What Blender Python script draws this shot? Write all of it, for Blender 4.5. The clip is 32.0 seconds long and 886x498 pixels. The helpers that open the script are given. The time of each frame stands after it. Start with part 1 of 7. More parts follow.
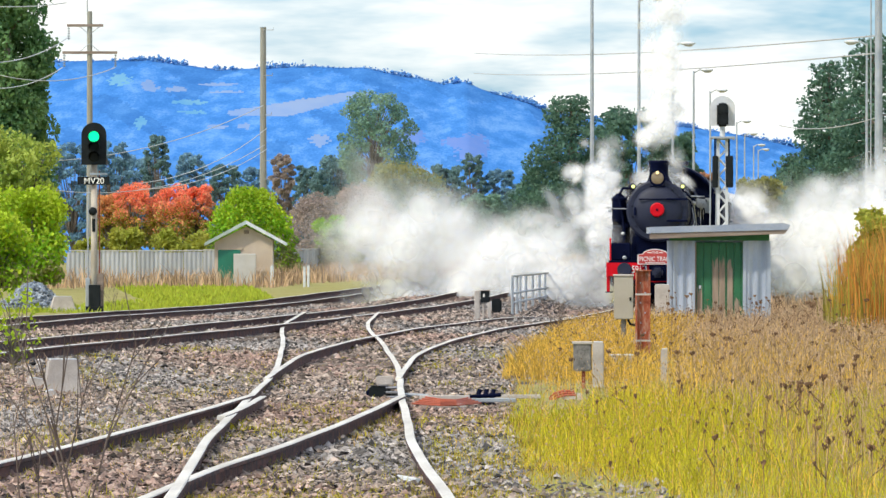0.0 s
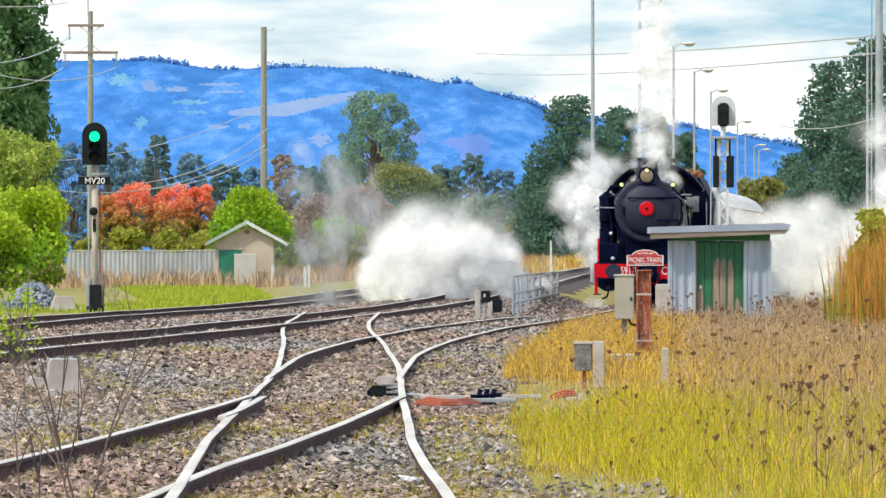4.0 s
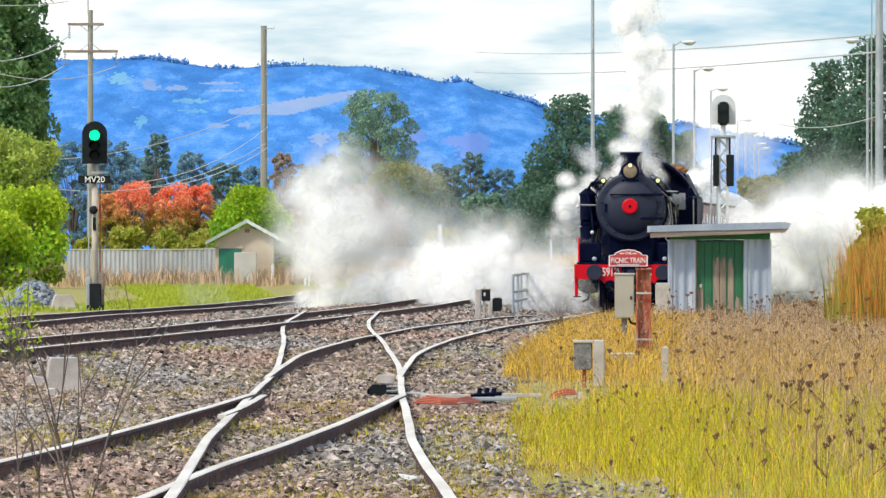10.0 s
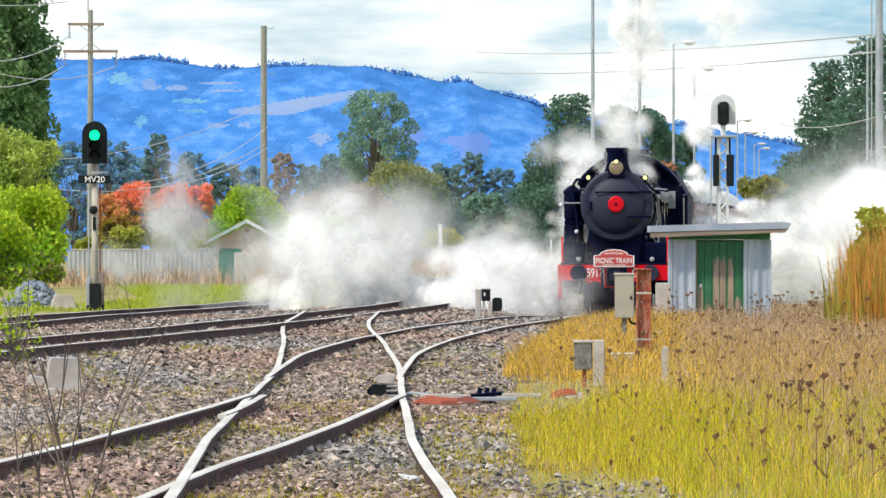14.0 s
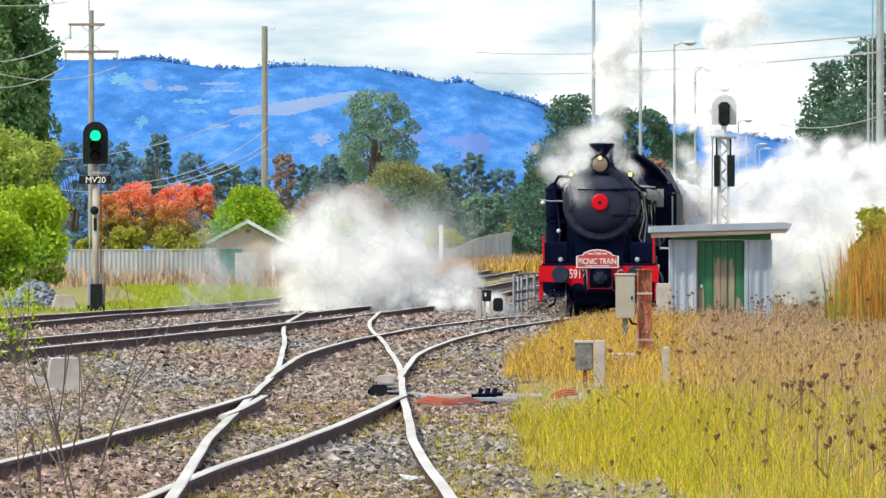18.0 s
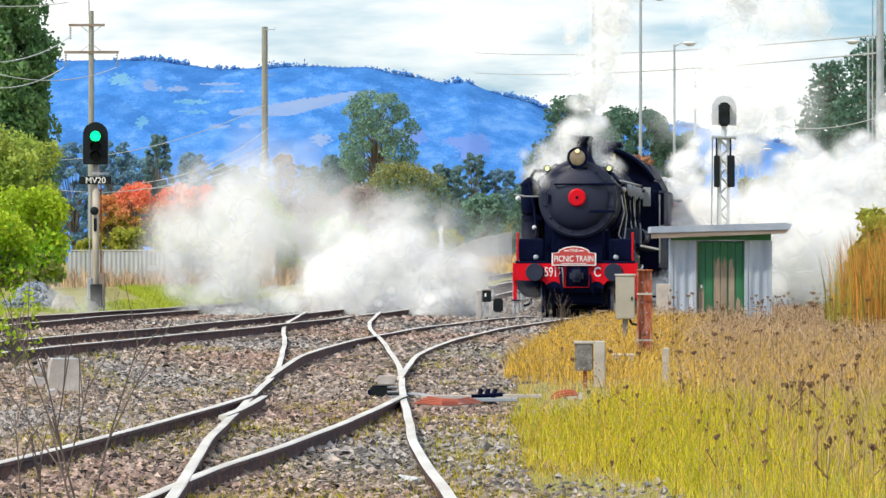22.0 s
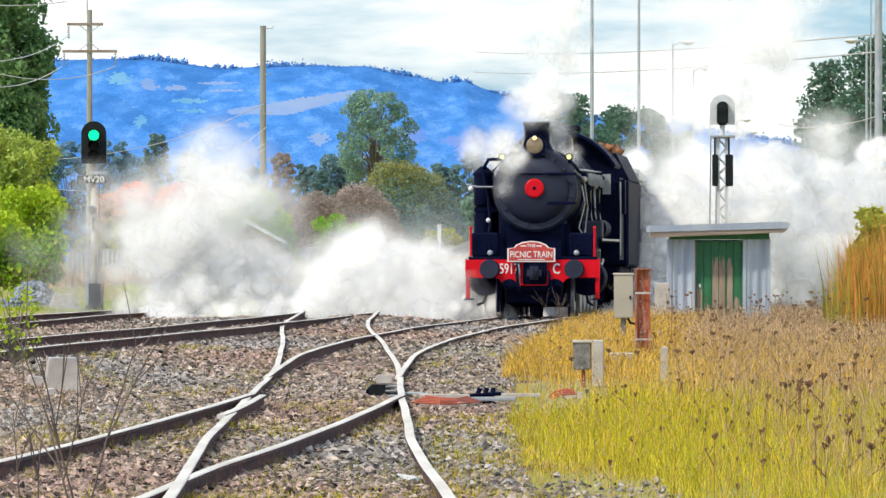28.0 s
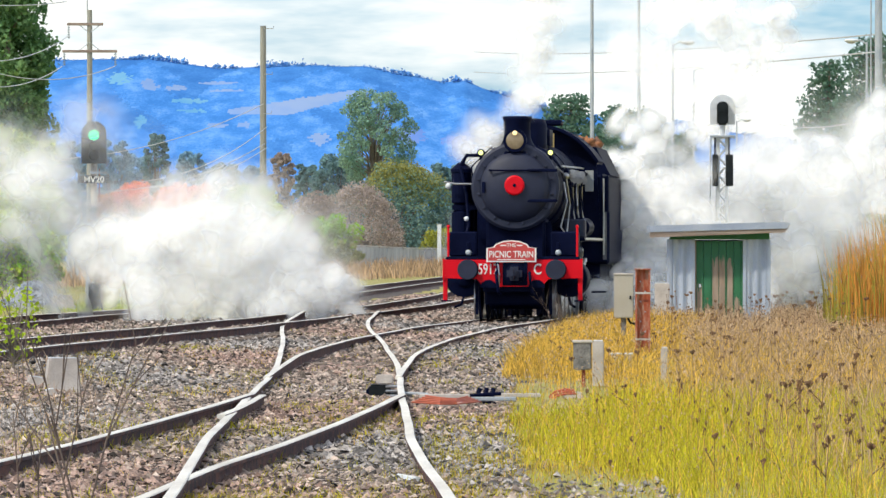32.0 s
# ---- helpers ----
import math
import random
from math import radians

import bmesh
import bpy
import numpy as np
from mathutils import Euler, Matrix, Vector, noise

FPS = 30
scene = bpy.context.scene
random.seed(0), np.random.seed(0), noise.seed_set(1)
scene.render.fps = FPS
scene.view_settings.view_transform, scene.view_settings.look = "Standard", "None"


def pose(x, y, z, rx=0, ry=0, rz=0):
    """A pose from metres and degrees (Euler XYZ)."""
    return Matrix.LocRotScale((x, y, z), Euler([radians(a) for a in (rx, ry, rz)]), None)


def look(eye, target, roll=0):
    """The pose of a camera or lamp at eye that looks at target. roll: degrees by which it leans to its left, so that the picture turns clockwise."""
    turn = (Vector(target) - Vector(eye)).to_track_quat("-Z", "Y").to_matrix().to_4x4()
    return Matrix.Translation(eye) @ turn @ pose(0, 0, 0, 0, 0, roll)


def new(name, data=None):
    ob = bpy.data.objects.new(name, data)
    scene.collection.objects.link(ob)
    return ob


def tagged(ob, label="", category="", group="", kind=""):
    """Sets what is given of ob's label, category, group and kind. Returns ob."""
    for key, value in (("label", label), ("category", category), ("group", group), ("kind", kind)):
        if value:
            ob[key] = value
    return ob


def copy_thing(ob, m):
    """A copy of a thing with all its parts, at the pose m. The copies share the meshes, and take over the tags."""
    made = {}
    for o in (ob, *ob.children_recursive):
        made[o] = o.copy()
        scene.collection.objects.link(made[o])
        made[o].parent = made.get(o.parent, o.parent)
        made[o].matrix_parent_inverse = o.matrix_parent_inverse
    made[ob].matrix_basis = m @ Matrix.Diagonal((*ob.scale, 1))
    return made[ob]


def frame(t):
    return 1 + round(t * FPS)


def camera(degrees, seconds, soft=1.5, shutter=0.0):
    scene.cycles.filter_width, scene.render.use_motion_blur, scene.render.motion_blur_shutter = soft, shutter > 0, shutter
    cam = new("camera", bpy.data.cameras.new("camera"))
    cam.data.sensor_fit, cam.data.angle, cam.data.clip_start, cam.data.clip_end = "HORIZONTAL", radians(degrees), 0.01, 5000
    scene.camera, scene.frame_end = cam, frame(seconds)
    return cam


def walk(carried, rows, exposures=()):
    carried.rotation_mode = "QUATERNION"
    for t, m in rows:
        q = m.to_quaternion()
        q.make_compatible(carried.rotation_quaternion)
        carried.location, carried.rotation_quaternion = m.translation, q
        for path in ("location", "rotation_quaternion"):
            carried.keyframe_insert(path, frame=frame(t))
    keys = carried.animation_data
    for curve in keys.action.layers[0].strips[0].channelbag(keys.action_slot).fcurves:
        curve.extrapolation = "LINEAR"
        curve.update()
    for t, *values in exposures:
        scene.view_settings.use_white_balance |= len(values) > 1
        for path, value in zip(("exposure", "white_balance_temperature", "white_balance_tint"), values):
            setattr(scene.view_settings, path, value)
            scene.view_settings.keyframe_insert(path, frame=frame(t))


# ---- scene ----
# ---------------------------------------------------------------- camera: hand-steadied long lens
DEPTH = 1.8                  # the plan below is drawn with y in units of 1.8 m; lay_out() sets it at full depth
cam = camera(5.541, 32.0, 1.45)
SWAY = [(0, -1.25, 2.3), (1, -1, 2), (1.5, -.9, 1.3), (2, -.5, 1), (3, 0, 1.3), (3.5, 0, 2.3), (5.5, 0, 1.5), (6, -.5, .5), (6.5, -.2, 1.3),
        (7, -.9, .1), (8, 0, 1.4), (9, 0, 1.9), (9.5, 0, 1.4), (10, 0, .1), (11, 0, 0), (12, 0, 0), (13, 0, 0), (14, 0, 0), (14.5, 0, 1.4),
        (16.5, 1.2, 1.4), (17, 1.5, 1.4), (18, 1.5, .7), (19, 1.3, 1), (20, 1.6, 1), (20.5, 1.6, 2.4), (21, 1.7, 2.4), (22, 1.5, 1.6),
        (23, .8, 1), (23.5, .5, .1), (24, .2, 0), (25, 0, 0), (25.5, -.9, -.3), (27.5, -1.4, 0), (29, -1.5, 0), (30, -.7, -.1), (30.5, -.4, -.1),
        (31, -1, 0), (32, -1.3, 0)]
walk(cam, [(t, pose(0, 0, 1.28, 90.06 + b * .00354, 0, a * .00354)) for t, a, b in SWAY])

# ---------------------------------------------------------------- world, sun, exposure
SUN_EL, SUN_AZ = radians(46), radians(-128)      # azimuth from +Y towards +X
scene.view_settings.exposure = 0.0
world = bpy.data.worlds.new("sky")
scene.world = world
world.use_nodes = True
wn, wl = world.node_tree.nodes, world.node_tree.links
wn.clear()
w_out, w_bg = wn.new("ShaderNodeOutputWorld"), wn.new("ShaderNodeBackground")
w_sky = wn.new("ShaderNodeTexSky")
w_sky.sky_type, w_sky.sun_disc, w_sky.sun_elevation, w_sky.sun_rotation = "NISHITA", False, SUN_EL, SUN_AZ
w_co, w_map = wn.new("ShaderNodeTexCoord"), wn.new("ShaderNodeMapping")
w_map.inputs["Scale"].default_value = (16.2, 16.2, 76)
w_map.inputs["Location"].default_value = (4.6, -6.8, 1.9)
w_noise, w_ramp = wn.new("ShaderNodeTexNoise"), wn.new("ShaderNodeValToRGB")
w_noise.inputs["Scale"].default_value, w_noise.inputs["Detail"].default_value, w_noise.inputs["Roughness"].default_value = 1.0, 6, .55
w_ramp.color_ramp.elements[0].position, w_ramp.color_ramp.elements[1].position = .4, .555
w_blue, w_mix = wn.new("ShaderNodeMix"), wn.new("ShaderNodeMix")
w_blue.data_type = w_mix.data_type = "RGBA"
w_blue.blend_type, w_blue.inputs["Factor"].default_value = "MULTIPLY", 1
w_blue.inputs["B"].default_value = (.46, .87, 1.42, 1)
w_mix.inputs["B"].default_value = (8.0, 8.15, 7.9, 1)
wl.new(w_co.outputs["Generated"], w_map.inputs["Vector"])
wl.new(w_map.outputs["Vector"], w_noise.inputs["Vector"])
wl.new(w_noise.outputs["Fac"], w_ramp.inputs["Fac"])
wl.new(w_sky.outputs["Color"], w_blue.inputs["A"])
wl.new(w_blue.outputs["Result"], w_mix.inputs["A"])
wl.new(w_ramp.outputs["Color"], w_mix.inputs["Factor"])
wl.new(w_mix.outputs["Result"], w_bg.inputs["Color"])
w_bg.inputs["Strength"].default_value = .14
wl.new(w_bg.outputs["Background"], w_out.inputs["Surface"])
sun = new("sun", bpy.data.lights.new("sun", "SUN"))
sun.data.energy, sun.data.angle, sun.data.color = 3.2, radians(3), (1, .91, .74)
sun_dir = Vector((math.sin(SUN_AZ) * math.cos(SUN_EL), math.cos(SUN_AZ) * math.cos(SUN_EL), math.sin(SUN_EL)))
sun.matrix_world = look(sun_dir * 50, (0, 0, 0))


# ---------------------------------------------------------------- materials
def material(name, a, b=None, scale=6.0, rough=.7, metal=0.0, bump=0.0, fine=60.0, island=0.0, thing=0.0, detail=5, through_light=0.0, spec=.5,
             stretch=(1, 1, 1), c=None, emit=0.0):
    """A surface of colours a and b mixed by two scales of noise, with relief; island / thing: how far pieces differ."""
    m = bpy.data.materials.new(name)
    m.use_nodes = True
    n, l = m.node_tree.nodes, m.node_tree.links
    p = n["Principled BSDF"]
    p.inputs["Roughness"].default_value, p.inputs["Metallic"].default_value = rough, metal
    p.inputs["Specular IOR Level"].default_value = spec
    b = b or tuple(v * .7 for v in a)
    co, mp = n.new("ShaderNodeTexCoord"), n.new("ShaderNodeMapping")
    mp.inputs["Scale"].default_value = stretch
    l.new(co.outputs["Object"], mp.inputs["Vector"])
    big, small = n.new("ShaderNodeTexNoise"), n.new("ShaderNodeTexNoise")
    for tex, s, d in ((big, scale, detail), (small, fine, 4)):
        tex.inputs["Scale"].default_value, tex.inputs["Detail"].default_value = s, d
        l.new(mp.outputs["Vector"], tex.inputs["Vector"])
    add = n.new("ShaderNodeMath")
    add.operation = "MULTIPLY_ADD"
    l.new(small.outputs["Fac"], add.inputs[0])
    add.inputs[1].default_value = .45
    l.new(big.outputs["Fac"], add.inputs[2])
    ramp = n.new("ShaderNodeValToRGB")
    e = ramp.color_ramp.elements
    e[0].position, e[1].position = .55, .92
    e[0].color, e[1].color = (*a, 1), (*b, 1)
    if c:
        k = e.new(.74)
        k.color = (*c, 1)
    l.new(add.outputs[0], ramp.inputs["Fac"])
    colour = ramp.outputs["Color"]
    for amount, node, socket in ((island, "ShaderNodeNewGeometry", "Random Per Island"), (thing, "ShaderNodeObjectInfo", "Random")):
        if amount:
            g, h, r = n.new(node), n.new("ShaderNodeHueSaturation"), n.new("ShaderNodeMapRange")
            r.inputs["To Min"].default_value, r.inputs["To Max"].default_value = 1 - amount, 1 + amount
            l.new(g.outputs[socket], r.inputs["Value"])
            l.new(r.outputs["Result"], h.inputs["Value"])
            l.new(colour, h.inputs["Color"])
            colour = h.outputs["Color"]
    l.new(colour, p.inputs["Base Color"])
    if bump:
        bn = n.new("ShaderNodeBump")
        bn.inputs["Strength"].default_value, bn.inputs["Distance"].default_value = min(1, bump), .02 * max(1, bump)
        l.new(add.outputs[0], bn.inputs["Height"])
        l.new(bn.outputs["Normal"], p.inputs["Normal"])
    if through_light:
        tr, mx = n.new("ShaderNodeBsdfTranslucent"), n.new("ShaderNodeMixShader")
        l.new(colour, tr.inputs["Color"])
        mx.inputs["Fac"].default_value = through_light
        l.new(p.outputs[0], mx.inputs[1])
        l.new(tr.outputs[0], mx.inputs[2])
        l.new(mx.outputs[0], n["Material Output"].inputs["Surface"])
    if emit:
        p.inputs["Emission Color"].default_value, p.inputs["Emission Strength"].default_value = (*a, 1), emit
    return m


M = {
    "rail_top": material("polished_rail_steel", (.86, .82, .73), (.62, .57, .49), 3, .55, .35, .1, 60, stretch=(1, .1, 1)),
    "rail_side": material("rusty_rail_web", (.17, .065, .045), (.035, .022, .025), 4, .85, .1, .4, c=(.07, .035, .033)),
    # darker than the loose stones: the shade of their gaps is painted in
    "ballast": material("gap_shade_ballast", (.035, .026, .022), (.13, .1, .085), 2.2, .95, 0, 1.5, 22, c=(.065, .05, .043)),
    "stone": material("ballast_stones", (.1, .075, .06), (.45, .37, .31), 9, .9, 0, .5, 60, island=.95, c=(.28, .22, .18)),
    "stone_grey": material("blue_grey_ballast_stones", (.1, .09, .085), (.4, .36, .33), 9, .9, 0, .5, 60, island=.95, c=(.25, .23, .215)),
    "stone_rust": material("rust_stained_ballast_stones", (.14, .085, .065), (.44, .33, .27), 9, .9, 0, .5, 60, island=.95, c=(.27, .185, .15)),
    "bluestone": material("blue_grey_stone", (.16, .2, .25), (.34, .37, .4), 2, .9, 0, .5, 30, island=.45),
    "sleeper": material("weathered_sleeper_timber", (.1, .075, .06), (.22, .18, .15), 3, .9, 0, .6, 40, stretch=(.4, 6, 6), thing=.3),
    "soil": material("grassy_earth", (.26, .21, .06), (.38, .29, .12), .5, .95, 0, 1, 9, c=(.28, .27, .055)),
    "lawn": material("mown_bright_grass", (.32, .44, .03), (.5, .52, .05), 1, .9, 0, 1, 30, island=.3, through_light=.3),
    "grass_green": material("yellow_green_grass", (.43, .42, .012), (.63, .5, .022), .7, .75, 0, 0, 9, island=.62, through_light=.35),
    "grass_gold": material("golden_dry_grass", (.6, .36, .05), (.72, .46, .08), .6, .75, 0, 0, 9, island=.62, through_light=.35),
    "grass_brown": material("pinkish_brown_seeding_grass", (.4, .26, .15), (.56, .39, .25), .8, .8, 0, 0, 9, island=.65, through_light=.3),
    "reed_orange": material("orange_reed_blades", (.55, .22, .04), (.6, .34, .06), .8, .7, 0, 0, 9, island=.35, through_light=.35),
    "reed_green": material("olive_reed_blades", (.24, .24, .03), (.42, .34, .05), .8, .7, 0, 0, 9, island=.35, through_light=.35),
    "pale_seed": material("pale_straw_seed_fluff", (.58, .42, .27), (.5, .34, .2), 5, .9, island=.3),
    "weed": material("dark_dry_weed_stalks", (.1, .05, .025), (.2, .11, .05), 3, .9, island=.4),
    "twig": material("grey_brown_twigs", (.1, .07, .055), (.2, .15, .12), 4, .9),
    "loco": material("sooty_black_locomotive_paint", (.0015, .003, .017), (.004, .007, .03), 2, .55, 0, .15, 40, spec=.05),
    "smokebox": material("dark_grey_smokebox_paint", (.006, .0095, .03), (.012, .017, .045), 2.5, .6, 0, .2, 50),
    "steel": material("worn_bright_steel", (.5, .5, .5), (.3, .3, .31), 6, .35, .9, .1),
    "red": material("bright_red_enamel", (.72, .002, .012), (.6, .002, .012), 2, .45, 0, .05, spec=.2),
    "board_red": material("faded_red_board_paint", (.55, .06, .05), (.48, .04, .04), 3, .5),
    "white": material("white_lettering_paint", (.85, .84, .8), (.75, .74, .7), 6, .6),
    "tin": material("blue_grey_corrugated_iron", (.33, .38, .47), (.5, .55, .62), 1.4, .5, .25, .15, 30, stretch=(3, 3, .5), c=(.42, .47, .56)),
    "tin_roof": material("weathered_roof_sheet", (.3, .35, .45), (.46, .5, .57), 1.5, .5, .2, .2, 25),
    "old_timber": material("weathered_grey_timber", (.2, .15, .12), (.36, .29, .24), 2, .9, 0, .6, 40, stretch=(.5, 4, 6)),
    "green_paint": material("dark_green_door_paint", (.018, .13, .055), (.03, .17, .075), 3, .6, 0, .3, 40),
    "bare_wood": material("bare_peeled_boards", (.27, .2, .15), (.42, .33, .26), 3, .9, 0, .7, 50, stretch=(4, 4, .6)),
    "shed_wall": material("cream_fibro_wall", (.5, .4, .31), (.6, .5, .4), 1.5, .85, 0, .15, 40),
    "shed_door": material("emerald_door_paint", (.015, .16, .1), (.02, .2, .13), 2, .5),
    "shed_panel": material("pale_grey_sheet", (.47, .45, .42), (.56, .54, .5), 2, .7),
    "shed_roof": material("pale_green_roof_iron", (.35, .42, .4), (.5, .58, .55), 2, .5, .1),
    "fence": material("grey_fence_sheets", (.34, .36, .38), (.5, .5, .5), .9, .65, .1, .1, 30, stretch=(2, 2, .5), thing=.14),
    "concrete": material("pale_weathered_concrete", (.42, .37, .33), (.6, .55, .5), 4, .9, 0, .5, 60),
    "rust": material("flaking_red_rust", (.3, .06, .03), (.5, .36, .28), 9, .9, .1, .8, 70, c=(.42, .12, .06), stretch=(2.5, 2.5, .5)),
    "greybox": material("khaki_grey_cabinet_paint", (.4, .36, .29), (.48, .44, .36), 2, .55, .05, .1),
    "galv": material("galvanised_pole_steel", (.36, .4, .44), (.52, .54, .56), 2, .5, .5, .05),
    "signal_white": material("chalky_white_paint", (.72, .74, .75), (.55, .57, .58), 5, .6, 0, .2, c=(.66, .68, .7)),
    "signal_post": material("stained_pale_post_paint", (.6, .55, .47), (.36, .3, .24), 3, .75, 0, .3, 30, stretch=(2, 2, .5)),
    "black": material("matt_black_paint", (.008, .011, .012), (.018, .022, .024), 4, .6, spec=.15),
    "dull_grey": material("blotchy_dull_grey_paint", (.09, .085, .08), (.3, .28, .26), 9, .75, .1, .3, 50, c=(.2, .19, .18)),
    "pole_wood": material("grey_hardwood_pole", (.24, .235, .2), (.36, .355, .31), 2, .9, 0, .5, 30, stretch=(4, 4, .3)),
    "wire": material("dull_aluminium_wire", (.5, .5, .5), (.62, .62, .62), 2, .5, .4),
    "orange": material("orange_plastic_conduit", (.55, .12, .05), (.4, .1, .06), 5, .6),
    "bark": material("grey_brown_bark", (.14, .11, .09), (.28, .24, .2), 2, .95, 0, 1, 20, stretch=(4, 4, .6)),
    "carriage": material("deep_maroon_coach_paint", (.16, .035, .03), (.22, .05, .04), 1, .4, 0, .05),
    "coach_roof": material("silver_coach_roof", (.62, .62, .6), (.78, .78, .76), 1, .55, .1),
    "brass": material("polished_brass", (.7, .5, .2), (.6, .42, .16), 4, .3, 1),
    # the orange light on the coal is put into its base colour
    "coal": material("orange_lit_coal_and_timber", (.4, .16, .06), (.16, .08, .05), 3, .9, 0, .5),
    # distance haze is mixed into the base colours of the hill
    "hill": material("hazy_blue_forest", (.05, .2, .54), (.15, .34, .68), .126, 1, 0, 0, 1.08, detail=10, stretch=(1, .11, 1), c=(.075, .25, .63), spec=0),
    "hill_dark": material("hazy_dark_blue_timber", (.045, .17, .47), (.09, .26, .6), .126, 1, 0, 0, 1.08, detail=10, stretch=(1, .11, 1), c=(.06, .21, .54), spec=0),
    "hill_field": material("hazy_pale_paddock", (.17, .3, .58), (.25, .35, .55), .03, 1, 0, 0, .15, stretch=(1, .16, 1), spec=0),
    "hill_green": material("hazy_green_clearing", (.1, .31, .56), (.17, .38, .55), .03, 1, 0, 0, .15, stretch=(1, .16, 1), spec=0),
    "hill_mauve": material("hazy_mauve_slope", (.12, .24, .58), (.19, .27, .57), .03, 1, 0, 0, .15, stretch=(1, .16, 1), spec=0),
    "lamp_glass": material("amber_lamp_glass", (.2, .15, .09), (.32, .25, .16), 5, .2),
    "glass_dark": material("dark_cab_glass", (.3, .33, .36), (.36, .38, .4), 3, .12),
}
# haze, ridge and blue carry distance haze in the leaf colour itself
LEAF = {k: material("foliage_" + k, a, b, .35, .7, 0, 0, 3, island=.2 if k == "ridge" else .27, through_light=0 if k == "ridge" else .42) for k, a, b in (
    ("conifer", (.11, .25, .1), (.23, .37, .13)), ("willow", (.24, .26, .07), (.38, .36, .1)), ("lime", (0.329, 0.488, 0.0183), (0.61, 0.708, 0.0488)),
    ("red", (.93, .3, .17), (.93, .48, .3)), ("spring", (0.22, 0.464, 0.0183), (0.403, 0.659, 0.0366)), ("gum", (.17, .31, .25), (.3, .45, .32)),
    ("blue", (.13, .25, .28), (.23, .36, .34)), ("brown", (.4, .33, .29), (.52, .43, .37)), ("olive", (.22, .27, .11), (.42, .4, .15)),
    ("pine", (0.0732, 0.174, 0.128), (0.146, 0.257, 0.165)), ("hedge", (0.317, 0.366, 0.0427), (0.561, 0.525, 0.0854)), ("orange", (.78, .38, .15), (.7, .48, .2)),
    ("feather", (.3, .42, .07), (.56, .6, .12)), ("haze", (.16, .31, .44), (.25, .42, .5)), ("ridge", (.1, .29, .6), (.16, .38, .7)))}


def glow(name, colour, strength):
    m = bpy.data.materials.new(name)
    m.use_nodes = True
    p = m.node_tree.nodes["Principled BSDF"]
    p.inputs["Base Color"].default_value = (*(v * .5 for v in colour), 1)
    p.inputs["Emission Color"].default_value, p.inputs["Emission Strength"].default_value = (*colour, 1), strength
    return m


M["go"] = glow("lit_green_lens", (.0, 1, .38), 1.5)
M["lamp_on"] = glow("lit_warm_lamp", (1, .75, .35), 1.5)
M["marker_on"] = glow("lit_yellow_marker", (.9, 1, .3), 1.6)


# ---------------------------------------------------------------- mesh tools
def finish(name, bm, mat, smooth=False):
    me = bpy.data.meshes.new(name)
    bm.to_mesh(me)
    bm.free()
    for m in mat if isinstance(mat, (list, tuple)) else [mat]:
        me.materials.append(m)
    if smooth:
        me.polygons.foreach_set("use_smooth", [True] * len(me.polygons))
    return new(name, me)


def part(name, bm, mat, parent, label="", smooth=False):
    ob = finish(name, bm, mat, smooth)
    ob.parent = parent
    if label:
        tagged(ob, label)
    return ob


def thing(name, label, category, m=None, group="", kind=""):
    ob = tagged(new(name), label, category, group, kind)
    if m is not None:
        ob.matrix_basis = m
    return ob


def raw(name, verts, faces, mat):
    me = bpy.data.meshes.new(name)
    verts, faces = np.asarray(verts, np.float32), np.asarray(faces, np.int32)
    k = faces.shape[1]
    me.vertices.add(len(verts)), me.loops.add(faces.size), me.polygons.add(len(faces))
    me.vertices.foreach_set("co", verts.ravel())
    me.loops.foreach_set("vertex_index", faces.ravel())
    me.polygons.foreach_set("loop_start", np.arange(0, faces.size, k, dtype=np.int32))
    me.update(calc_edges=True)
    for m in mat if isinstance(mat, (list, tuple)) else [mat]:
        me.materials.append(m)
    return me


def box(x0, x1, y0, y1, z0, z1, bevel=0.0, bm=None, seg=1):
    bm = bm or bmesh.new()
    r = bmesh.ops.create_cube(bm, size=1, matrix=Matrix.Translation(((x0 + x1) / 2, (y0 + y1) / 2, (z0 + z1) / 2)) @ Matrix.Diagonal((abs(x1 - x0), abs(y1 - y0), abs(z1 - z0), 1)))
    if bevel:
        edges = list({e for v in r["verts"] for e in v.link_edges})
        bmesh.ops.bevel(bm, geom=edges, offset=bevel, segments=seg, affect="EDGES", clamp_overlap=True)
    return bm


def rod(p0, p1, r0, r1=None, seg=12, bm=None, caps=True):
    bm = bm or bmesh.new()
    p0, p1 = Vector(p0), Vector(p1)
    d = p1 - p0
    m = Matrix.Translation((p0 + p1) / 2) @ d.to_track_quat("Z", "Y").to_matrix().to_4x4()
    bmesh.ops.create_cone(bm, cap_ends=caps, segments=seg, radius1=max(r0, 1e-4), radius2=r0 if r1 is None else max(r1, 1e-4), depth=d.length, matrix=m)
    return bm


def pipe(points, r, seg=8, bm=None):
    bm = bm or bmesh.new()
    pts, rows = [Vector(p) for p in points], []
    for i, p in enumerate(pts):
        d = (pts[min(i + 1, len(pts) - 1)] - pts[max(i - 1, 0)]).normalized()
        u = d.cross(Vector((.3, .2, .93))).normalized()
        v = d.cross(u)
        rows.append([bm.verts.new(p + r * (math.cos(6.2832 * k / seg) * u + math.sin(6.2832 * k / seg) * v)) for k in range(seg)])
    for a, b in zip(rows, rows[1:]):
        for k in range(seg):
            bm.faces.new((a[k], a[(k + 1) % seg], b[(k + 1) % seg], b[k]))
    bm.faces.new(rows[0][::-1]), bm.faces.new(rows[-1])
    return bm


